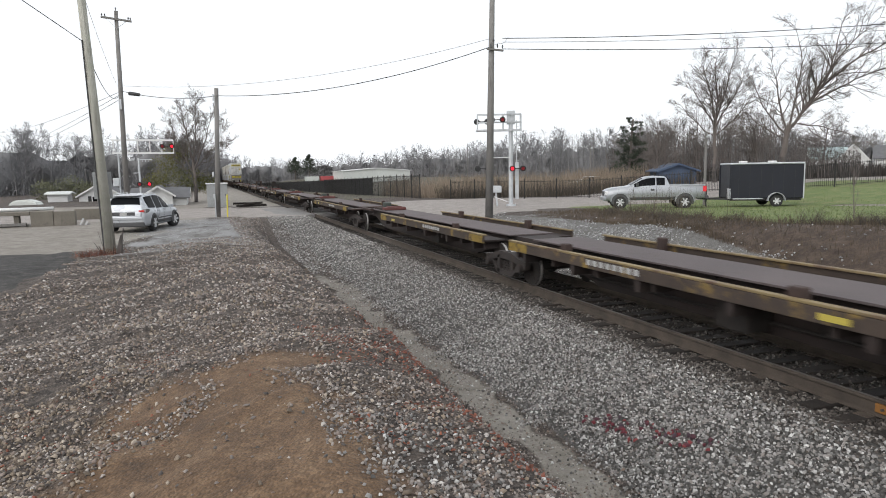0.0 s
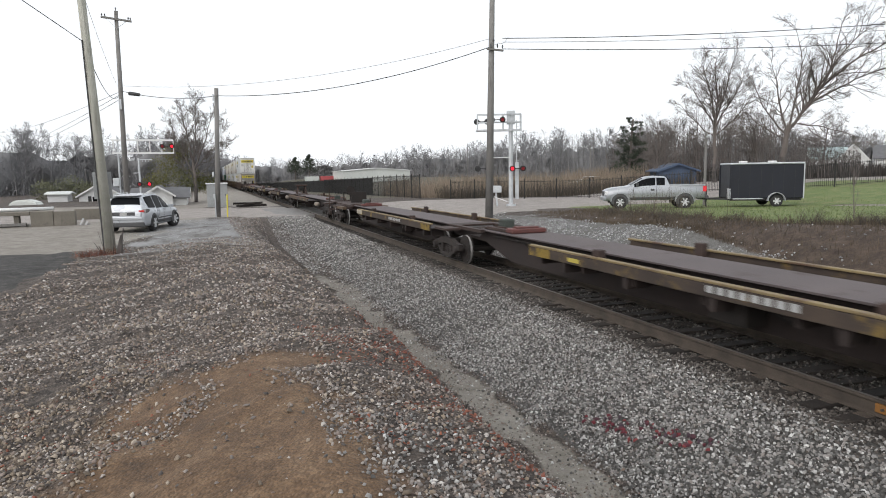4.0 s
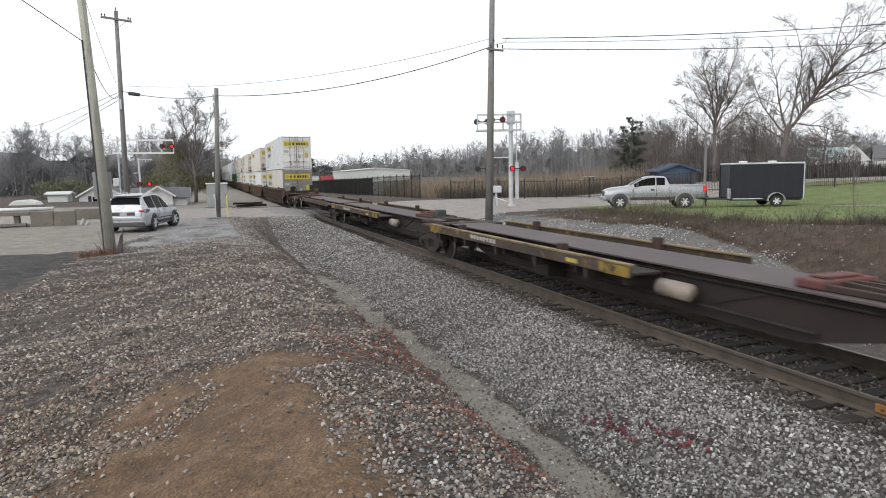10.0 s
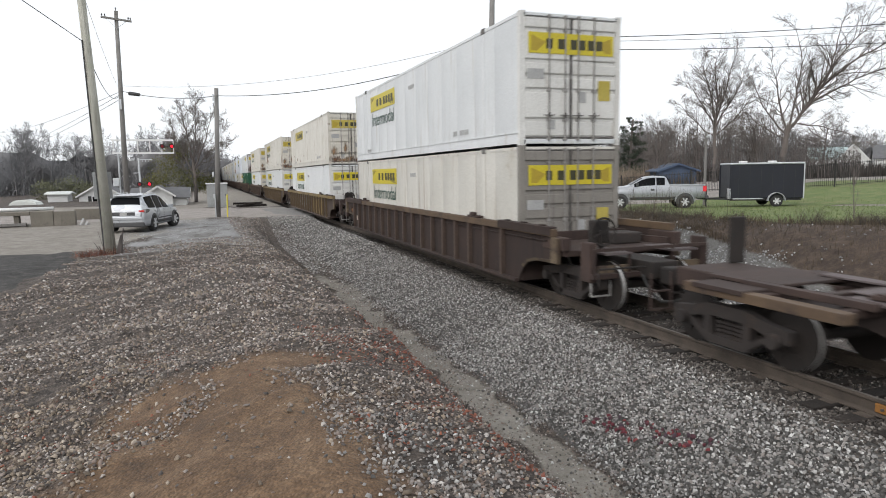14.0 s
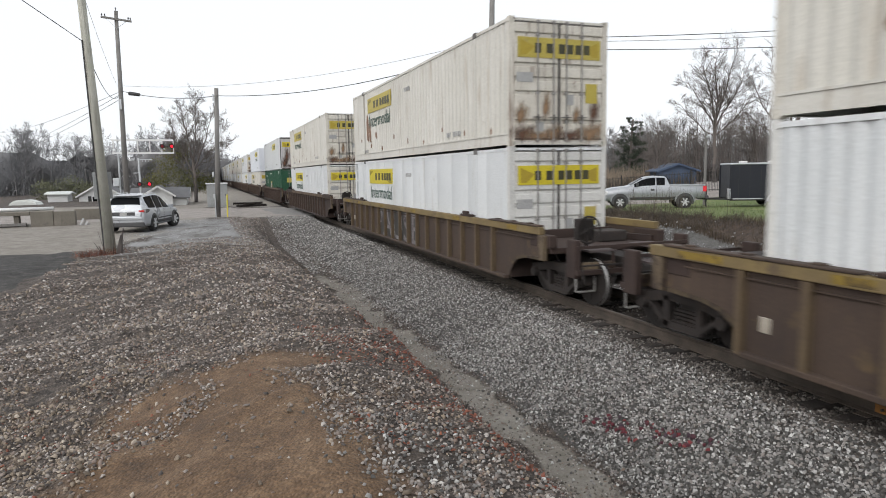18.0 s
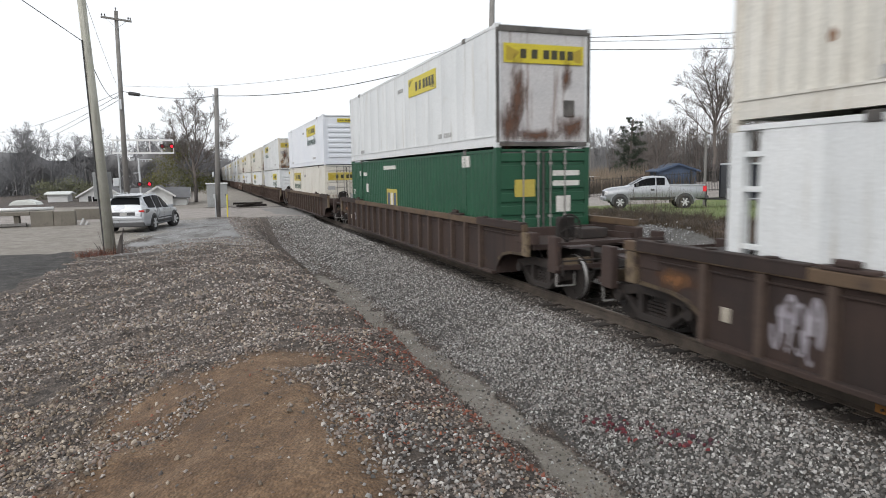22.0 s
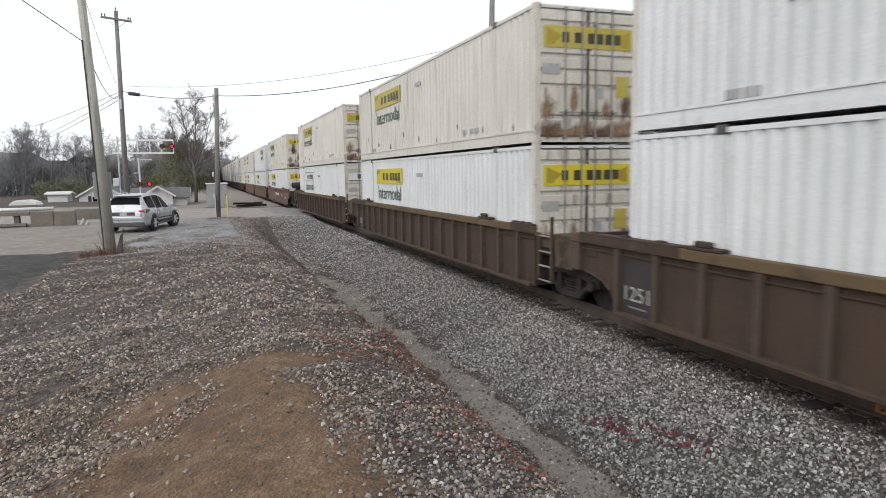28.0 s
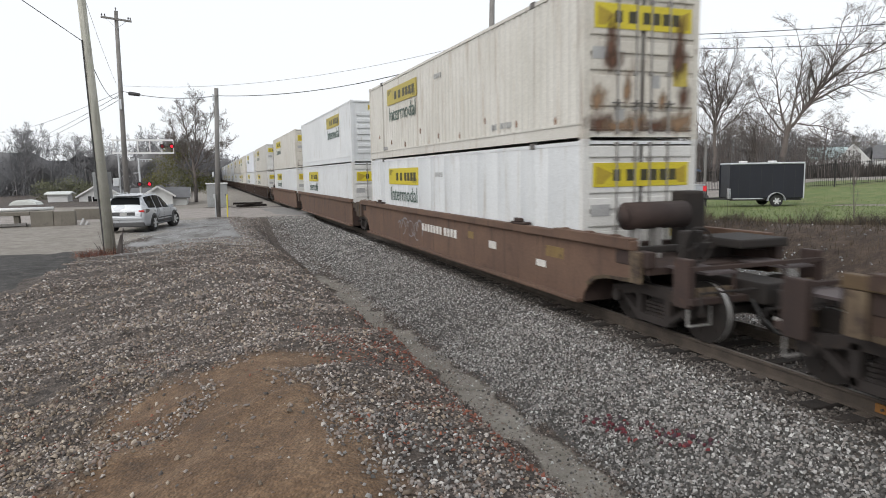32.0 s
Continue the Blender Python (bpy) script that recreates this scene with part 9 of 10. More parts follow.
def blades(name, x, y, h, w, material, label, category, seed, lean=0.35, z=None):
    """Thin upright slivers: dry stems, grass, brushwood."""
    r = np.random.RandomState(seed)
    n = len(x)
    z = surf(x, y) if z is None else z
    a = r.rand(n) * 6.283
    dx, dy = np.cos(a) * w / 2, np.sin(a) * w / 2
    lx, ly = (r.rand(n) - 0.5) * 2 * lean * h, (r.rand(n) - 0.5) * 2 * lean * h
    A = np.stack([x - dx, y - dy, z - 0.03], -1)
    B = np.stack([x + dx, y + dy, z - 0.03], -1)
    C = np.stack([x + lx * 0.4 + dx * 0.7, y + ly * 0.4 + dy * 0.7, z + h * 0.55], -1)
    D = np.stack([x + lx * 0.4 - dx * 0.7, y + ly * 0.4 - dy * 0.7, z + h * 0.55], -1)
    E = np.stack([x + lx + dx * 0.15, y + ly + dy * 0.15, z + h], -1)
    F = np.stack([x + lx - dx * 0.15, y + ly - dy * 0.15, z + h], -1)
    V = np.stack([A, B, C, D, E, F], 1).reshape(-1, 3)
    i = (np.arange(n) * 6)[:, None]
    q = np.concatenate([i + np.array([[0, 1, 2, 3]]), i + np.array([[3, 2, 4, 5]])], 0)
    return tagged(new(name, quick_mesh(name, V, q, material)), label, category, kind="stuff")


def leaf_cloud(centres, n, size, seed):
    """Small tilted leaf quads round a few centres (x, y, z, radius)."""
    r = np.random.RandomState(seed)
    P = []
    for cx, cy, cz, rad in centres:
        m = int(n / len(centres))
        d = r.normal(size=(m, 3))
        d /= np.linalg.norm(d, axis=1)[:, None]
        P.append(np.array([cx, cy, cz]) + d * (rad * r.rand(m, 1) ** 0.5) * np.array([1, 1, 0.8]))
    P = np.concatenate(P)
    u, w = r.normal(size=P.shape), r.normal(size=P.shape)
    u *= (size * (0.5 + r.rand(len(P), 1))) / np.linalg.norm(u, axis=1)[:, None]
    w *= (size * (0.5 + r.rand(len(P), 1))) / np.linalg.norm(w, axis=1)[:, None]
    V = np.stack([P - u, P - w * 0.6, P + u, P + w * 0.6], 1).reshape(-1, 3)
    return V, np.arange(len(P) * 4).reshape(-1, 4)


# woods interior: distance haze mixed into its grey, with upright streaks
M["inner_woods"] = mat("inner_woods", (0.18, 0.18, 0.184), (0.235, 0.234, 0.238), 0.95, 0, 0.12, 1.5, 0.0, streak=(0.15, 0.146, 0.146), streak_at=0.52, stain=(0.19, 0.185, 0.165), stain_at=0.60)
M["thicket"] = mat("thicket_twigs", (0.095, 0.085, 0.08), (0.15, 0.136, 0.128), 0.95, 0, 0.1, 8, 0.0, island=0.2)
M["olive"] = mat("olive_leaf", (0.14, 0.145, 0.085), (0.20, 0.205, 0.12), 0.95, 0, 0.3, 8, 0.0, island=0.3)
M["hedge"] = mat("hedge_twigs", (0.06, 0.052, 0.046), (0.11, 0.095, 0.085), 0.95, 0, 0.2, 8, 0.0, island=0.3)
# far brushwood: lightened and cooled to carry the haze in its colour
M["brush_far"] = mat("hazed_far_brush", (0.20, 0.199, 0.204), (0.26, 0.257, 0.262), 0.95, 0, 0.04, 3, 0.0, island=0.10)


def build_trees():
    r = np.random.RandomState(41)
    fan = [(0.12, [(0, 0, 5.0), (-0.7, 0.2, 6.5), (-1.9, 0.3, 8.4), (-2.7, 0.4, 9.6)]), (0.12, [(0, 0, 5.4), (-0.3, -0.5, 7.5), (-1.1, -0.9, 10.0), (-1.4, -1.0, 11.4)]),
           (0.13, [(0, 0, 5.8), (0.1, 0.4, 8.0), (-0.2, 0.7, 10.6), (0.2, 0.8, 12.2)]), (0.12, [(0, 0, 5.6), (0.6, -0.3, 7.6), (1.1, -0.5, 10.0), (1.6, -0.6, 11.8)]),
           (0.11, [(0, 0, 5.2), (0.9, 0.4, 6.8), (2.0, 0.7, 8.8), (2.7, 0.8, 10.8)]), (0.10, [(0, 0, 4.4), (1.2, -0.4, 5.4), (2.6, -0.7, 7.0), (3.3, -0.8, 8.4)]),
           (0.10, [(0, 0, 4.2), (-1.2, 0.5, 5.2), (-2.6, 0.8, 6.6), (-3.4, 0.9, 7.8)]), (0.10, [(0, 0, 5.0), (0.0, 1.2, 6.6), (0.4, 2.2, 8.6), (0.5, 2.6, 10.2)]),
           (0.10, [(0, 0, 5.0), (-0.2, -1.2, 6.4), (-0.6, -2.2, 8.2), (-0.8, -2.6, 9.8)])]
    tree_object(45.2, 48.6, limbed_tree(3, 43, (0.20, [(0.1, 0, -0.3), (0.05, 0, 2.5), (0, 0, 6.0)]), fan, 2.9, 0.34, (22, 58), 0.45, 0.0075), "tall bare deciduous tree with an upright fan of branches")
    sweep = [(0.20, [(0.1, 0, 4.4), (1.2, 0.2, 6.2), (2.6, 0.4, 8.6), (4.2, 0.3, 11.2), (6.4, 0.2, 13.4)]), (0.15, [(1.0, 0.2, 5.8), (2.6, -0.4, 8.2), (3.4, -0.6, 11.0), (3.9, -0.6, 13.6)]),
             (0.14, [(1.5, 0.2, 6.7), (3.8, 0.9, 8.0), (6.4, 1.2, 9.2), (9.6, 1.2, 9.9)]), (0.14, [(2.0, 0.3, 7.6), (4.6, -0.7, 9.8), (7.4, -1.0, 11.4), (10.4, -1.0, 12.8)]),
             (0.13, [(0.1, 0, 4.6), (0.6, -0.4, 7.4), (0.9, -0.6, 10.2), (0.4, -0.6, 13.2)]), (0.13, [(0, 0, 4.4), (-0.6, 0.4, 6.6), (-1.0, 0.6, 8.8), (-1.6, 0.8, 11.0)]),
             (0.11, [(0, 0, 4.0), (-1.4, -0.3, 5.8), (-2.4, -0.4, 7.6), (-3.0, -0.5, 9.6)]), (0.10, [(0, 0, 3.6), (-1.8, 0.5, 4.8), (-3.2, 0.7, 6.0), (-4.2, 0.8, 7.0)]),
             (0.09, [(0.8, 0, 5.0), (2.4, -0.3, 4.7), (4.4, -0.5, 4.0), (6.0, -0.6, 3.4)]), (0.09, [(0.4, 0, 4.8), (1.4, 1.4, 6.4), (2.2, 2.6, 8.6)])]
    tree_object(49.1, 44.1, limbed_tree(8, 48, (0.30, [(-0.1, 0, -0.3), (-0.2, 0, 2.2), (0.2, 0, 5.0)]), sweep, 2.3, 0.31, (22, 58), 0.4, 0.0075), "large bare tree with branches sweeping to one side")
    tree_object(52.5, 50.5, bare_tree(18, 8.0, 0.2, [11, 9, 7, 5, 0], [7, 5, 3, 2, 2], [5, 4, 3, 2, 1], 0.60, (22, 55), 0.4), "bare tree with a broad rounded crown")
    tree_object(42.2, 53.0, bare_tree(28, 7.6, 0.16, [11, 9, 7, 5, 0], [7, 5, 3, 2, 2], [5, 4, 3, 2, 1], 0.58, (22, 50), 0.4), "small bare tree behind the fence")
    small = [(0.11, [(0, 0, 3.0), (-0.8, 0.2, 4.6), (-1.6, 0.3, 6.6), (-2.0, 0.3, 8.4)]), (0.11, [(0, 0, 3.6), (-0.3, -0.3, 6.0), (-0.8, -0.4, 8.2), (-0.7, -0.5, 10.0)]), (0.12, [(0, 0, 3.8), (0.3, 0.3, 6.2), (0.4, 0.4, 8.4), (0.6, 0.4, 10.3)]),
             (0.11, [(0, 0, 3.4), (0.9, -0.2, 5.4), (1.6, -0.3, 7.4), (2.0, -0.3, 9.2)]), (0.10, [(0, 0, 3.0), (1.1, 0.3, 4.6), (2.4, 0.5, 6.2), (3.3, 0.5, 7.6)]), (0.08, [(0, 0, 2.2), (0.9, 0, 3.2), (2.2, 0, 4.2), (2.9, 0, 5.4)]),
             (0.08, [(0, 0, 2.6), (-1.0, 0.2, 3.6), (-2.0, 0.3, 4.8), (-2.6, 0.3, 6.0)]), (0.09, [(0, 0, 3.4), (0.2, 1.2, 5.4), (0.4, 1.8, 7.6)])]
    tree_object(-0.9, 72.0, limbed_tree(12, 0, (0.20, [(0.1, 0, -0.3), (0.05, 0, 2.0), (0, 0, 4.2)]), small, 2.6, 0.34, (22, 55), 0.5, 0.0075), "bare tree beside the house by the crossing")
    for k, (az, dist, hgt, seed) in enumerate(((36.5, 82, 7.5, 71), (39.0, 90, 8.5, 72), (41.5, 84, 7.0, 73), (43.5, 92, 9.0, 74), (45.5, 80, 7.0, 75), (48.0, 86, 8.5, 76), (50.5, 96, 9.0, 77))):
        a = math.radians(az)
        tree_object(dist * math.sin(a), dist * math.cos(a), bare_tree(seed, hgt, 0.15, [10, 8, 6, 4, 0], [5, 3, 3, 2, 2], [4, 3, 2, 1, 1], 0.64, (20, 55), 0.5, first=0.15, fine=0.012), "bare grey-brown tree beyond the lawn fence")
    # thicket of thin stems and twigs beyond the lawn fence
    n = 44000
    a = np.radians(r.uniform(34.5, 53, n))
    dist = r.uniform(76, 96, n)
    x, y = dist * np.sin(a), dist * np.cos(a)
    rise = np.interp(np.degrees(a), [34.5, 37, 41, 45, 47.5, 49.5, 53], [5.4, 7.6, 9.6, 9.6, 7.6, 4.2, 3.2]) * (0.88 + 0.25 * vnoise(x + y, x - y, 5.0, 93))
    P = np.stack([x, y, land(x, y) + rise * r.rand(n) ** 1.15], -1)
    u, w = r.normal(size=P.shape), r.normal(size=P.shape)
    big = r.uniform(0.05, 0.16, n)[:, None]
    u, w = u * big / np.linalg.norm(u, axis=1)[:, None], w * big / np.linalg.norm(w, axis=1)[:, None]
    u[:, 2] *= 1.8
    V = np.stack([P - u, P + w * 0.45, P + u], 1).reshape(-1, 3)
    tagged(new("thicket", quick_mesh("thicket", V, np.arange(n * 3).reshape(-1, 3), M["thicket"])), "dense leafless thicket beyond the lawn", "thicket", kind="stuff")
    k = r.permutation(n)[:800]
    blades("thicket_stems", x[k], y[k], rise[k] * r.uniform(0.6, 1.05, len(k)), r.uniform(0.04, 0.09, len(k)), M["twig"], "thin upright stems in the thicket", "thicket", 94, 0.12)
    # olive, just budding growth under that tree
    V, F = leaf_cloud([(-3.4, 73.0, 3.6, 2.0), (-2.4, 73.5, 5.2, 1.6), (-1.6, 73.0, 2.4, 1.8), (0.2, 73.2, 2.0, 1.5), (-4.6, 73.6, 2.2, 1.5)], 5000, 0.09, 5)
    tagged(new("shrub", quick_mesh("shrub", V, F, M["budding"])), "olive-brown budding shrub beneath the bare tree", "shrub")
    V, F = leaf_cloud([(-19.0, 96.0, 1.2, 2.0), (-16.5, 97.0, 1.5, 2.2), (-14.0, 96.5, 1.0, 1.8)], 4000, 0.12, 6)
    tagged(new("shrub", quick_mesh("shrub", V, F, M["olive"])), "yellow-green shrub in front of the woods", "shrub")
    # cedar: a leaning trunk with flat sprays, ragged towards the top
    rc = random.Random(9)
    sprays, cen = [], []
    for k in range(26):
        z = 1.7 + 5.4 * k / 25
        reach = (1.9 if z < 4.4 else 1.5 if z < 5.8 else 1.0) * rc.uniform(0.65, 1.1)
        a = k * 2.4
        tip = (0.06 * z + math.cos(a) * reach, math.sin(a) * reach, z + 0.25 * rc.uniform(-0.4, 1.4))
        sprays.append((0.035, [(0.06 * z, 0, z - 0.1), (0.06 * z + math.cos(a) * reach * 0.5, math.sin(a) * reach * 0.5, z + 0.05), tip]))
        for f in (0.3, 0.45, 0.6, 0.75, 0.88, 1.0):
            if z > 5.6 and f < 0.6:
                continue
            cen.append((0.06 * z * (1 - f) + tip[0] * f + rc.uniform(-0.25, 0.25), tip[1] * f + rc.uniform(-0.25, 0.25), z * (1 - f) + tip[2] * f + rc.uniform(-0.25, 0.1), rc.uniform(0.25, 0.5) if z < 5.4 else rc.uniform(0.12, 0.25)))
    c = tree_object(43.6, 59.5, limbed_tree(33, 0, (0.15, [(-0.2, 0, -0.3), (0.1, 0, 2.5), (0.42, 0, 7.2)]), sprays, 1.2, 0.2, lift=0.1), "dark cedar tree with a ragged top")
    V, F = leaf_cloud(cen, 14000, 0.06, 9)
    part("foliage", quick_mesh("foliage", V, F, M["needle"]), None, c, "dark green needles")
    # pines showing over the far woods
    for x, y, hgt in ((46.0, 352.0, 12.2), (53.0, 350.0, 13.0)):
        v, f = bare_tree(35, hgt, 0.3, [12, 6, 0], [5, 3, 3], [4, 2, 1], 0.34, (60, 85), 0.1, first=0.3)
        c = tree_object(x, y, (v, f), "distant dark pine above the woods")
        V, F = leaf_cloud([(math.cos(k * 2.4) * rr, math.sin(k * 2.4) * rr, hgt * zz, 0.9 * rr + 0.5) for k, (zz, rr) in enumerate(((0.35, 2.6), (0.45, 2.4), (0.52, 2.2), (0.6, 1.9), (0.68, 1.8), (0.75, 1.4), (0.82, 1.0), (0.9, 0.6), (0.97, 0.3)))], 2500, 0.3, 10)
        part("foliage", quick_mesh("foliage", V, F, M["needle"]), None, c, "dark green needles")
    for x, y, hgt in ((153.0, 103.0, 10.5), (160.0, 101.0, 9.5), (146.0, 112.0, 8.5)):
        v, f = bare_tree(36, hgt, 0.2, [10, 5, 0], [5, 3, 3], [4, 2, 1], 0.4, (60, 85), 0.1, first=0.15)
        c = tree_object(x, y, (v, f), "distant dark evergreen behind the houses")
        V, F = leaf_cloud([(0, 0, hgt * 0.3, 1.7), (0, 0, hgt * 0.5, 1.3), (0, 0, hgt * 0.7, 0.9), (0, 0, hgt * 0.88, 0.5)], 2500, 0.16, 11)
        part("foliage", quick_mesh("foliage", V, F, M["needle"]), None, c, "dark green needles")
    # woods along the edge of the view: many bare trees in a few joined belts
    kinds = [bare_tree(60 + k, 1.0, 0.013, [8, 6, 5, 3, 0], [3, 2, 2, 2, 2], [3, 2, 1, 1, 1], 0.60, (16, 50), 0.42, first=0.3, wander=0.2, fine=0.0013) for k in range(6)]
    edge = np.array([(-60, 100, 10.6), (-33.1, 115.3, 10.6), (-25.9, 122.3, 10.3), (-16.9, 128.9, 10.5), (-5.4, 119.9, 10.0), (0.5, 150.0, 8.9), (3.0, 230, 9.5), (17.8, 379.6, 12.0), (48.5, 376.9, 13.2), (75.8, 351.9, 12.9), (94.0, 305.9, 14.7), (109.0, 268.8, 14.7), (109.1, 213.8, 14.6), (102.8, 171.6, 14.5), (99.1, 138.1, 12.4), (92.3, 112.0, 11.4), (100.3, 95.5, 9.9), (127.4, 98.4, 9.8), (150, 82, 9.8)])
    seg = np.hypot(*np.diff(edge[:, :2], axis=0).T)
    run = np.concatenate([[0], np.cumsum(seg)])
    belts = (("woods", 0, run[5], 70), ("woods", run[5], run[10], 60), ("woods", run[10], run[14], 56), ("woods", run[14], run[-1], 75))
    for bi, (name, a, b, n) in enumerate(belts):
        VV, FF, off = [], [], 0
        for k in range(n):
            s = r.uniform(a, b)
            x, y, top = np.interp(s, run, edge[:, 0]), np.interp(s, run, edge[:, 1]), np.interp(s, run, edge[:, 2])
            dist = math.hypot(x, y)
            back = r.uniform(0, 0.22) * dist
            x, y = x * (1 + back / dist), y * (1 + back / dist)
            hgt = (top - 2.66) * (1 + back / dist) + 2.66 - float(land(x, y))
            hgt *= r.choice([r.uniform(0.72, 1.0), r.uniform(0.95, 1.22)])
            v, f = kinds[r.randint(6)]
            t = r.uniform(0, 6.283)
            wide = hgt * r.uniform(0.9, 1.3)
            VV.append(np.stack([(v[:, 0] * math.cos(t) - v[:, 1] * math.sin(t)) * wide + x, (v[:, 0] * math.sin(t) + v[:, 1] * math.cos(t)) * wide + y, v[:, 2] * hgt + float(land(x, y))], 1))
            FF.append(f + off)
            off += len(v)
        tagged(new(name, quick_mesh(name, np.concatenate(VV), np.concatenate(FF), M["woods"])), "belt of bare winter trees, coloured pale bluish grey for distance haze", "woods", kind="stuff")
        n = 36000
        s = r.uniform(a, b, n)
        x, y, top = np.interp(s, run, edge[:, 0]), np.interp(s, run, edge[:, 1]), np.interp(s, run, edge[:, 2])
        k = 1 + r.uniform(-0.03, 0.2, n)
        x, y = x * k, y * k
        hh = (top - land(x, y)) * (0.84 + 0.26 * vnoise(x + y, y - x, 9.0, 91)) * r.uniform(0.0, 1.0, n) ** 1.35
        P = np.stack([x, y, land(x, y) + hh], -1)
        u, w = r.normal(size=P.shape), r.normal(size=P.shape)
        big = (np.hypot(x, y) * 0.0012 * r.uniform(0.6, 1.7, n) * (1.25 - 0.6 * hh / hh.max()))[:, None]
        u, w = u * big / np.linalg.norm(u, axis=1)[:, None], w * big / np.linalg.norm(w, axis=1)[:, None]
        u[:, 2] *= 1.6
        V = np.stack([P - u, P + w * 0.6, P + u], 1).reshape(-1, 3)
        nb = 700
        s = r.uniform(a, b, nb)
        x, y, top = np.interp(s, run, edge[:, 0]), np.interp(s, run, edge[:, 1]), np.interp(s, run, edge[:, 2])
        k = 1 + r.uniform(-0.02, 0.2, nb)
        hh = ((top - 2.66) * k + 2.66 - land(x * k, y * k)) * r.uniform(0.35, 0.95, nb)
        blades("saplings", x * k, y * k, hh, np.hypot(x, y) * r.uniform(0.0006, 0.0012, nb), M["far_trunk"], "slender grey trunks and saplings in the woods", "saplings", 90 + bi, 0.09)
        tagged(new("brushwood", quick_mesh("brushwood", V, np.arange(n * 3).reshape(-1, 3), M["brush_far"])), "dense brushwood at the edge of the woods, paled for distance haze", "brushwood", kind="stuff")
    # dense inner woods: an uneven thicket wall that closes the belts behind their front trees
    along = np.arange(0, run[-1], 1.6)
    up = np.linspace(0, 1, 9)
    ex, ey, et = (np.interp(along, run, edge[:, c]) for c in range(3))
    A, U = np.meshgrid(along, up)
    back = 1.07 + 0.02 * vnoise(A, U * 6, 2.2, 95) + 0.03 * vnoise(A, U * 6, 7.0, 96)
    gx, gy = ex[None, :] * back, ey[None, :] * back
    crest = (et[None, :] - 2.66) * 0.55 * (1 + 0.14 * vnoise(A, A * 0, 11.0, 97) + 0.20 * vnoise(A, A * 0, 2.4, 98)) + 2.66
    gz = land(gx, gy) - 0.3 + (crest - land(gx, gy) + 0.3) * U + 0.35 * vnoise(A, U * 9, 1.6, 99) * U
    idx = np.arange(A.size).reshape(A.shape)
    quads = np.stack([idx[:-1, :-1], idx[:-1, 1:], idx[1:, 1:], idx[1:, :-1]], -1).reshape(-1, 4)
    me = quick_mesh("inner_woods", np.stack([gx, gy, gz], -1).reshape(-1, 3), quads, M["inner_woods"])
    me.polygons.foreach_set("use_smooth", np.ones(len(me.polygons), dtype=bool))
    tagged(new("inner_woods", me), "tangle deep inside the bare woods, coloured bluish grey for distance haze", "woods", kind="stuff")
    # reeds behind the lawn fence
    n = 9000
    x = r.uniform(20, 44, n)
    y = 62 - 0.45 * (x - 20) + r.uniform(0, 14, n)
    blades("reeds", x, y, r.uniform(0.9, 2.5, n) * np.where(vnoise(x, y, 4.0, 92) > -0.1, 1.0, 0.55), r.uniform(0.03, 0.09, n), M["reed"], "dry tan reeds behind the iron fence", "reeds", 81, 0.3)
    n = 2500
    x = r.uniform(22, 44, n)
    y = 60 - 0.45 * (x - 20) + r.uniform(0, 3, n)
    blades("brush", x, y, r.uniform(0.5, 1.5, n), r.uniform(0.03, 0.08, n), M["brush"], "brown undergrowth along the fence", "brush", 82, 0.4)
    # hedge in front of the far houses
    n = 7000
    a = np.radians(r.uniform(30, 56, n))
    dist = r.uniform(80, 90, n)
    x, y = dist * np.cos(a), dist * np.sin(a)
    blades("hedge", x, y, np.clip(3.0 - land(x, y), 0.5, 2.5) * r.uniform(0.5, 1.05, n), r.uniform(0.05, 0.14, n), M["hedge"], "dark leafless hedge below the far houses", "hedge", 88, 0.3)
    # bank: dead grass and stems
    n = 9000
    y = r.uniform(9, 33, n)
    x = np.maximum(bank_edge(y) - r.rand(n) ** 1.5 * 4.2, bank_toe(y) - 0.2 + 0.3 * r.rand(n))
    blades("dead_grass", x, y, r.uniform(0.05, 0.22, n), r.uniform(0.008, 0.02, n), M["dead_grass"], "dead brown grass on the bank", "grass", 83, 0.6)
    n = 9000
    y = r.uniform(9, 30, n)
    x = bank_edge(y) + r.normal(0, 0.45, n) - 0.60
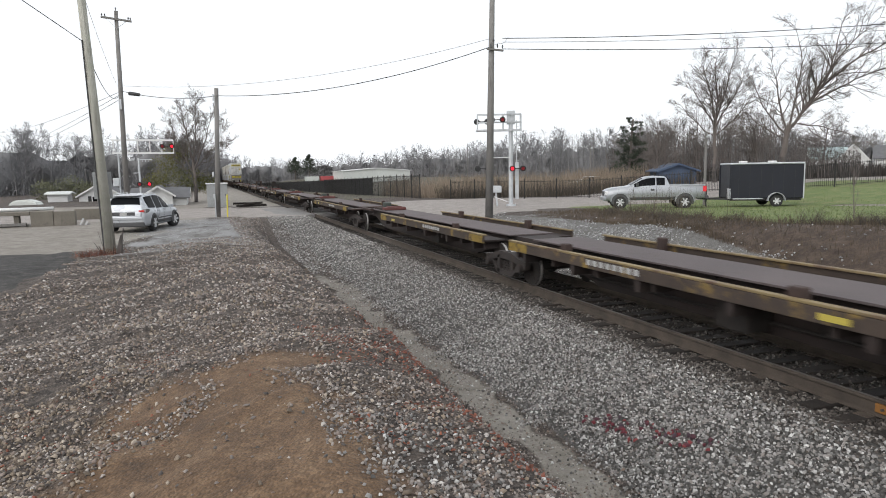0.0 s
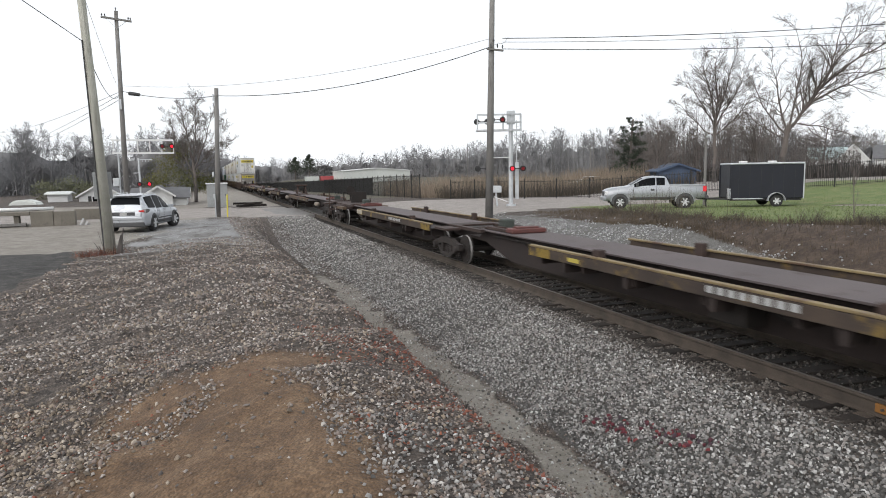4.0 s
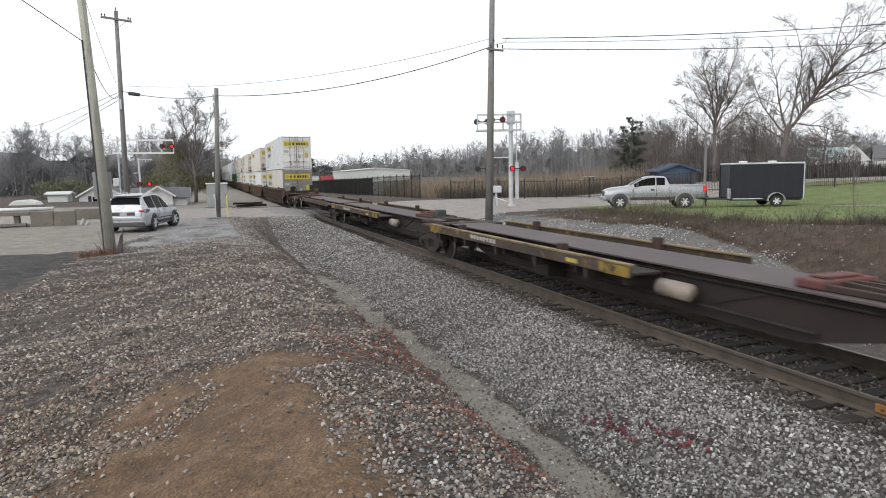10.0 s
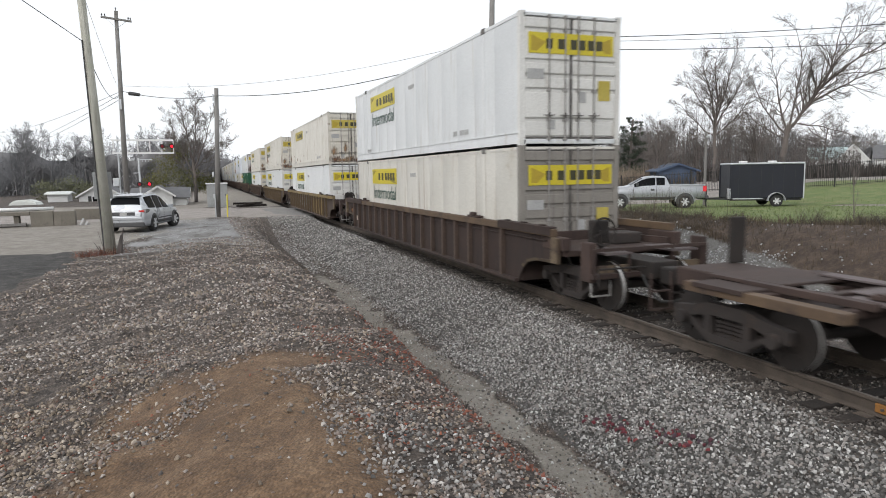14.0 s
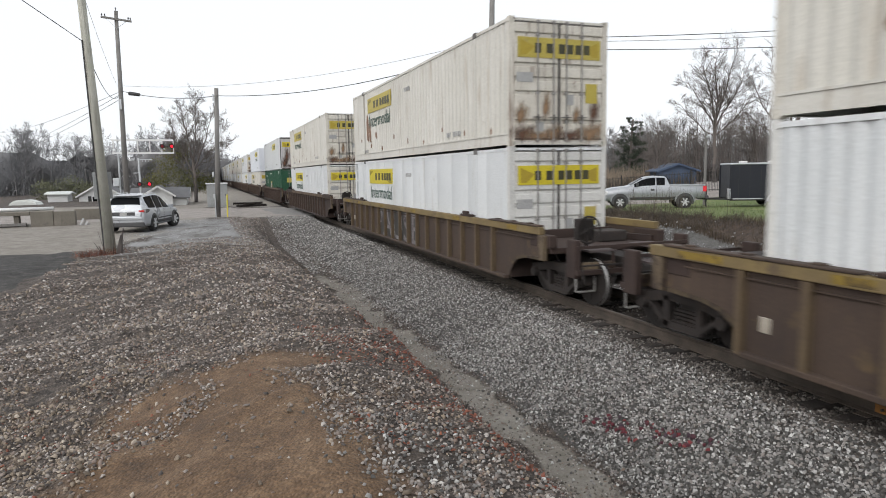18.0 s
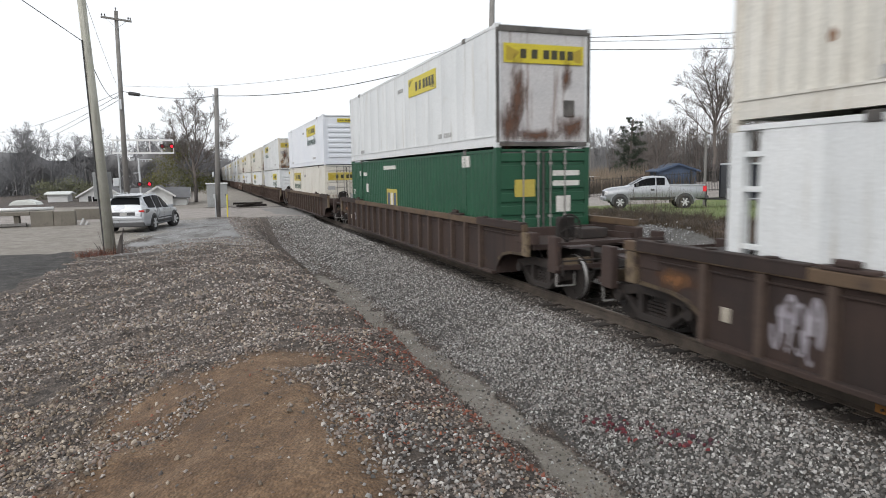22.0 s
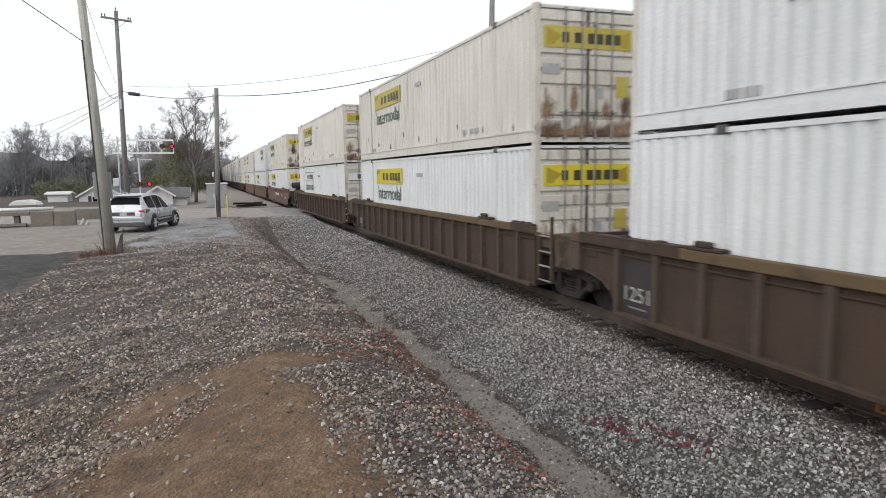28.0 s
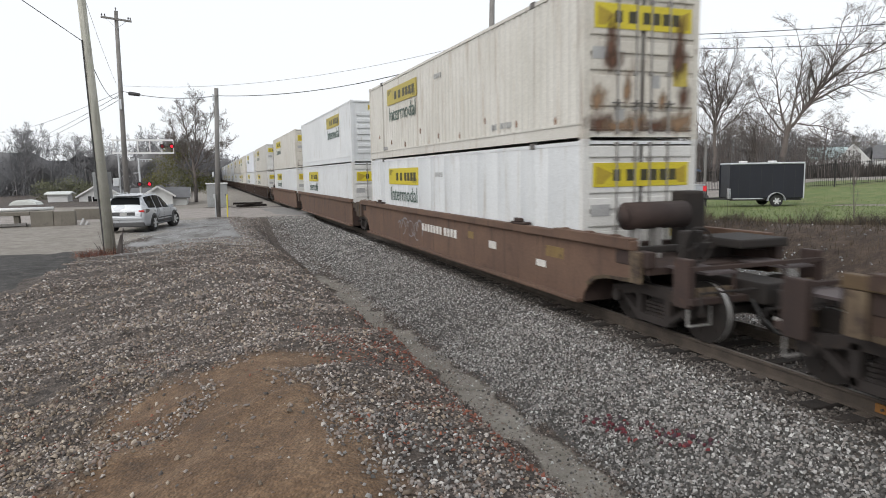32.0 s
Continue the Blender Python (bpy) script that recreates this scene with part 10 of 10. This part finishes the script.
    tuft = np.clip(0.55 + 0.9 * vnoise(x, y, 0.8, 67), 0.12, 1.3)
    half = r.rand(n) < 0.45
    blades("weeds", x[half], y[half], (r.uniform(0.10, 0.55, n) * tuft)[half], r.uniform(0.006, 0.016, n)[half], M["dead_grass"], "brown dry weeds tangled along the bank top", "weeds", 95, 1.1)
    x, y, tuft = x[~half], y[~half], tuft[~half]
    n = len(x)
    blades("weeds", x, y, r.uniform(0.12, 0.55, n) * tuft, r.uniform(0.006, 0.016, n), M["hedge"], "dark dry weeds tangled along the bank top", "weeds", 84, 1.1)
    n = 260
    y = r.uniform(22, 28, n)
    x = bank_edge(y) + r.normal(0.5, 1.2, n)
    blades("weeds", x, y, r.uniform(0.5, 1.6, n), r.uniform(0.008, 0.016, n), M["brush"], "tall dry weeds near the pickup", "weeds", 85, 0.35)
    n = 9000
    y = r.uniform(9, 36, n)
    x = bank_edge(y) + 0.2 + r.rand(n) ** 1.3 * 16
    blades("lawn", x, y, r.uniform(0.03, 0.09, n), r.uniform(0.012, 0.03, n), M["grass_blade"], "rough green lawn grass", "grass", 86, 0.5)
    sap = bare_tree(57, 1.9, 0.022, [7, 4, 0], [5, 3, 3], [5, 3, 2], 0.45, (18, 40), 0.6, fine=0.004)
    tree_object(20.3, 15.4, sap, "small leafless sapling on the bank")
    n = 420
    u = r.rand(n)
    x, y = -3.99 + 1.3 * u + r.normal(0, 0.10, n), 23.85 + 0.35 * u + r.normal(0, 0.12, n)
    blades("weeds", x, y, r.uniform(0.05, 0.30, n), r.uniform(0.006, 0.014, n), M["leaf_litter"], "rust-red dead weeds round the foot of the pole", "weeds", 96, 0.9)
    # sparse weeds on the heap and its ditch bank
    n = 4500
    y = 5 + 33 * r.rand(n) ** 1.4
    x = 2.75 + r.normal(0, 0.3, n)
    blades("dead_grass", x, y, r.uniform(0.03, 0.14, n), r.uniform(0.004, 0.010, n), M["hedge"], "sparse dead grass along the ditch", "grass", 87, 0.7)


build_trees()
motions()
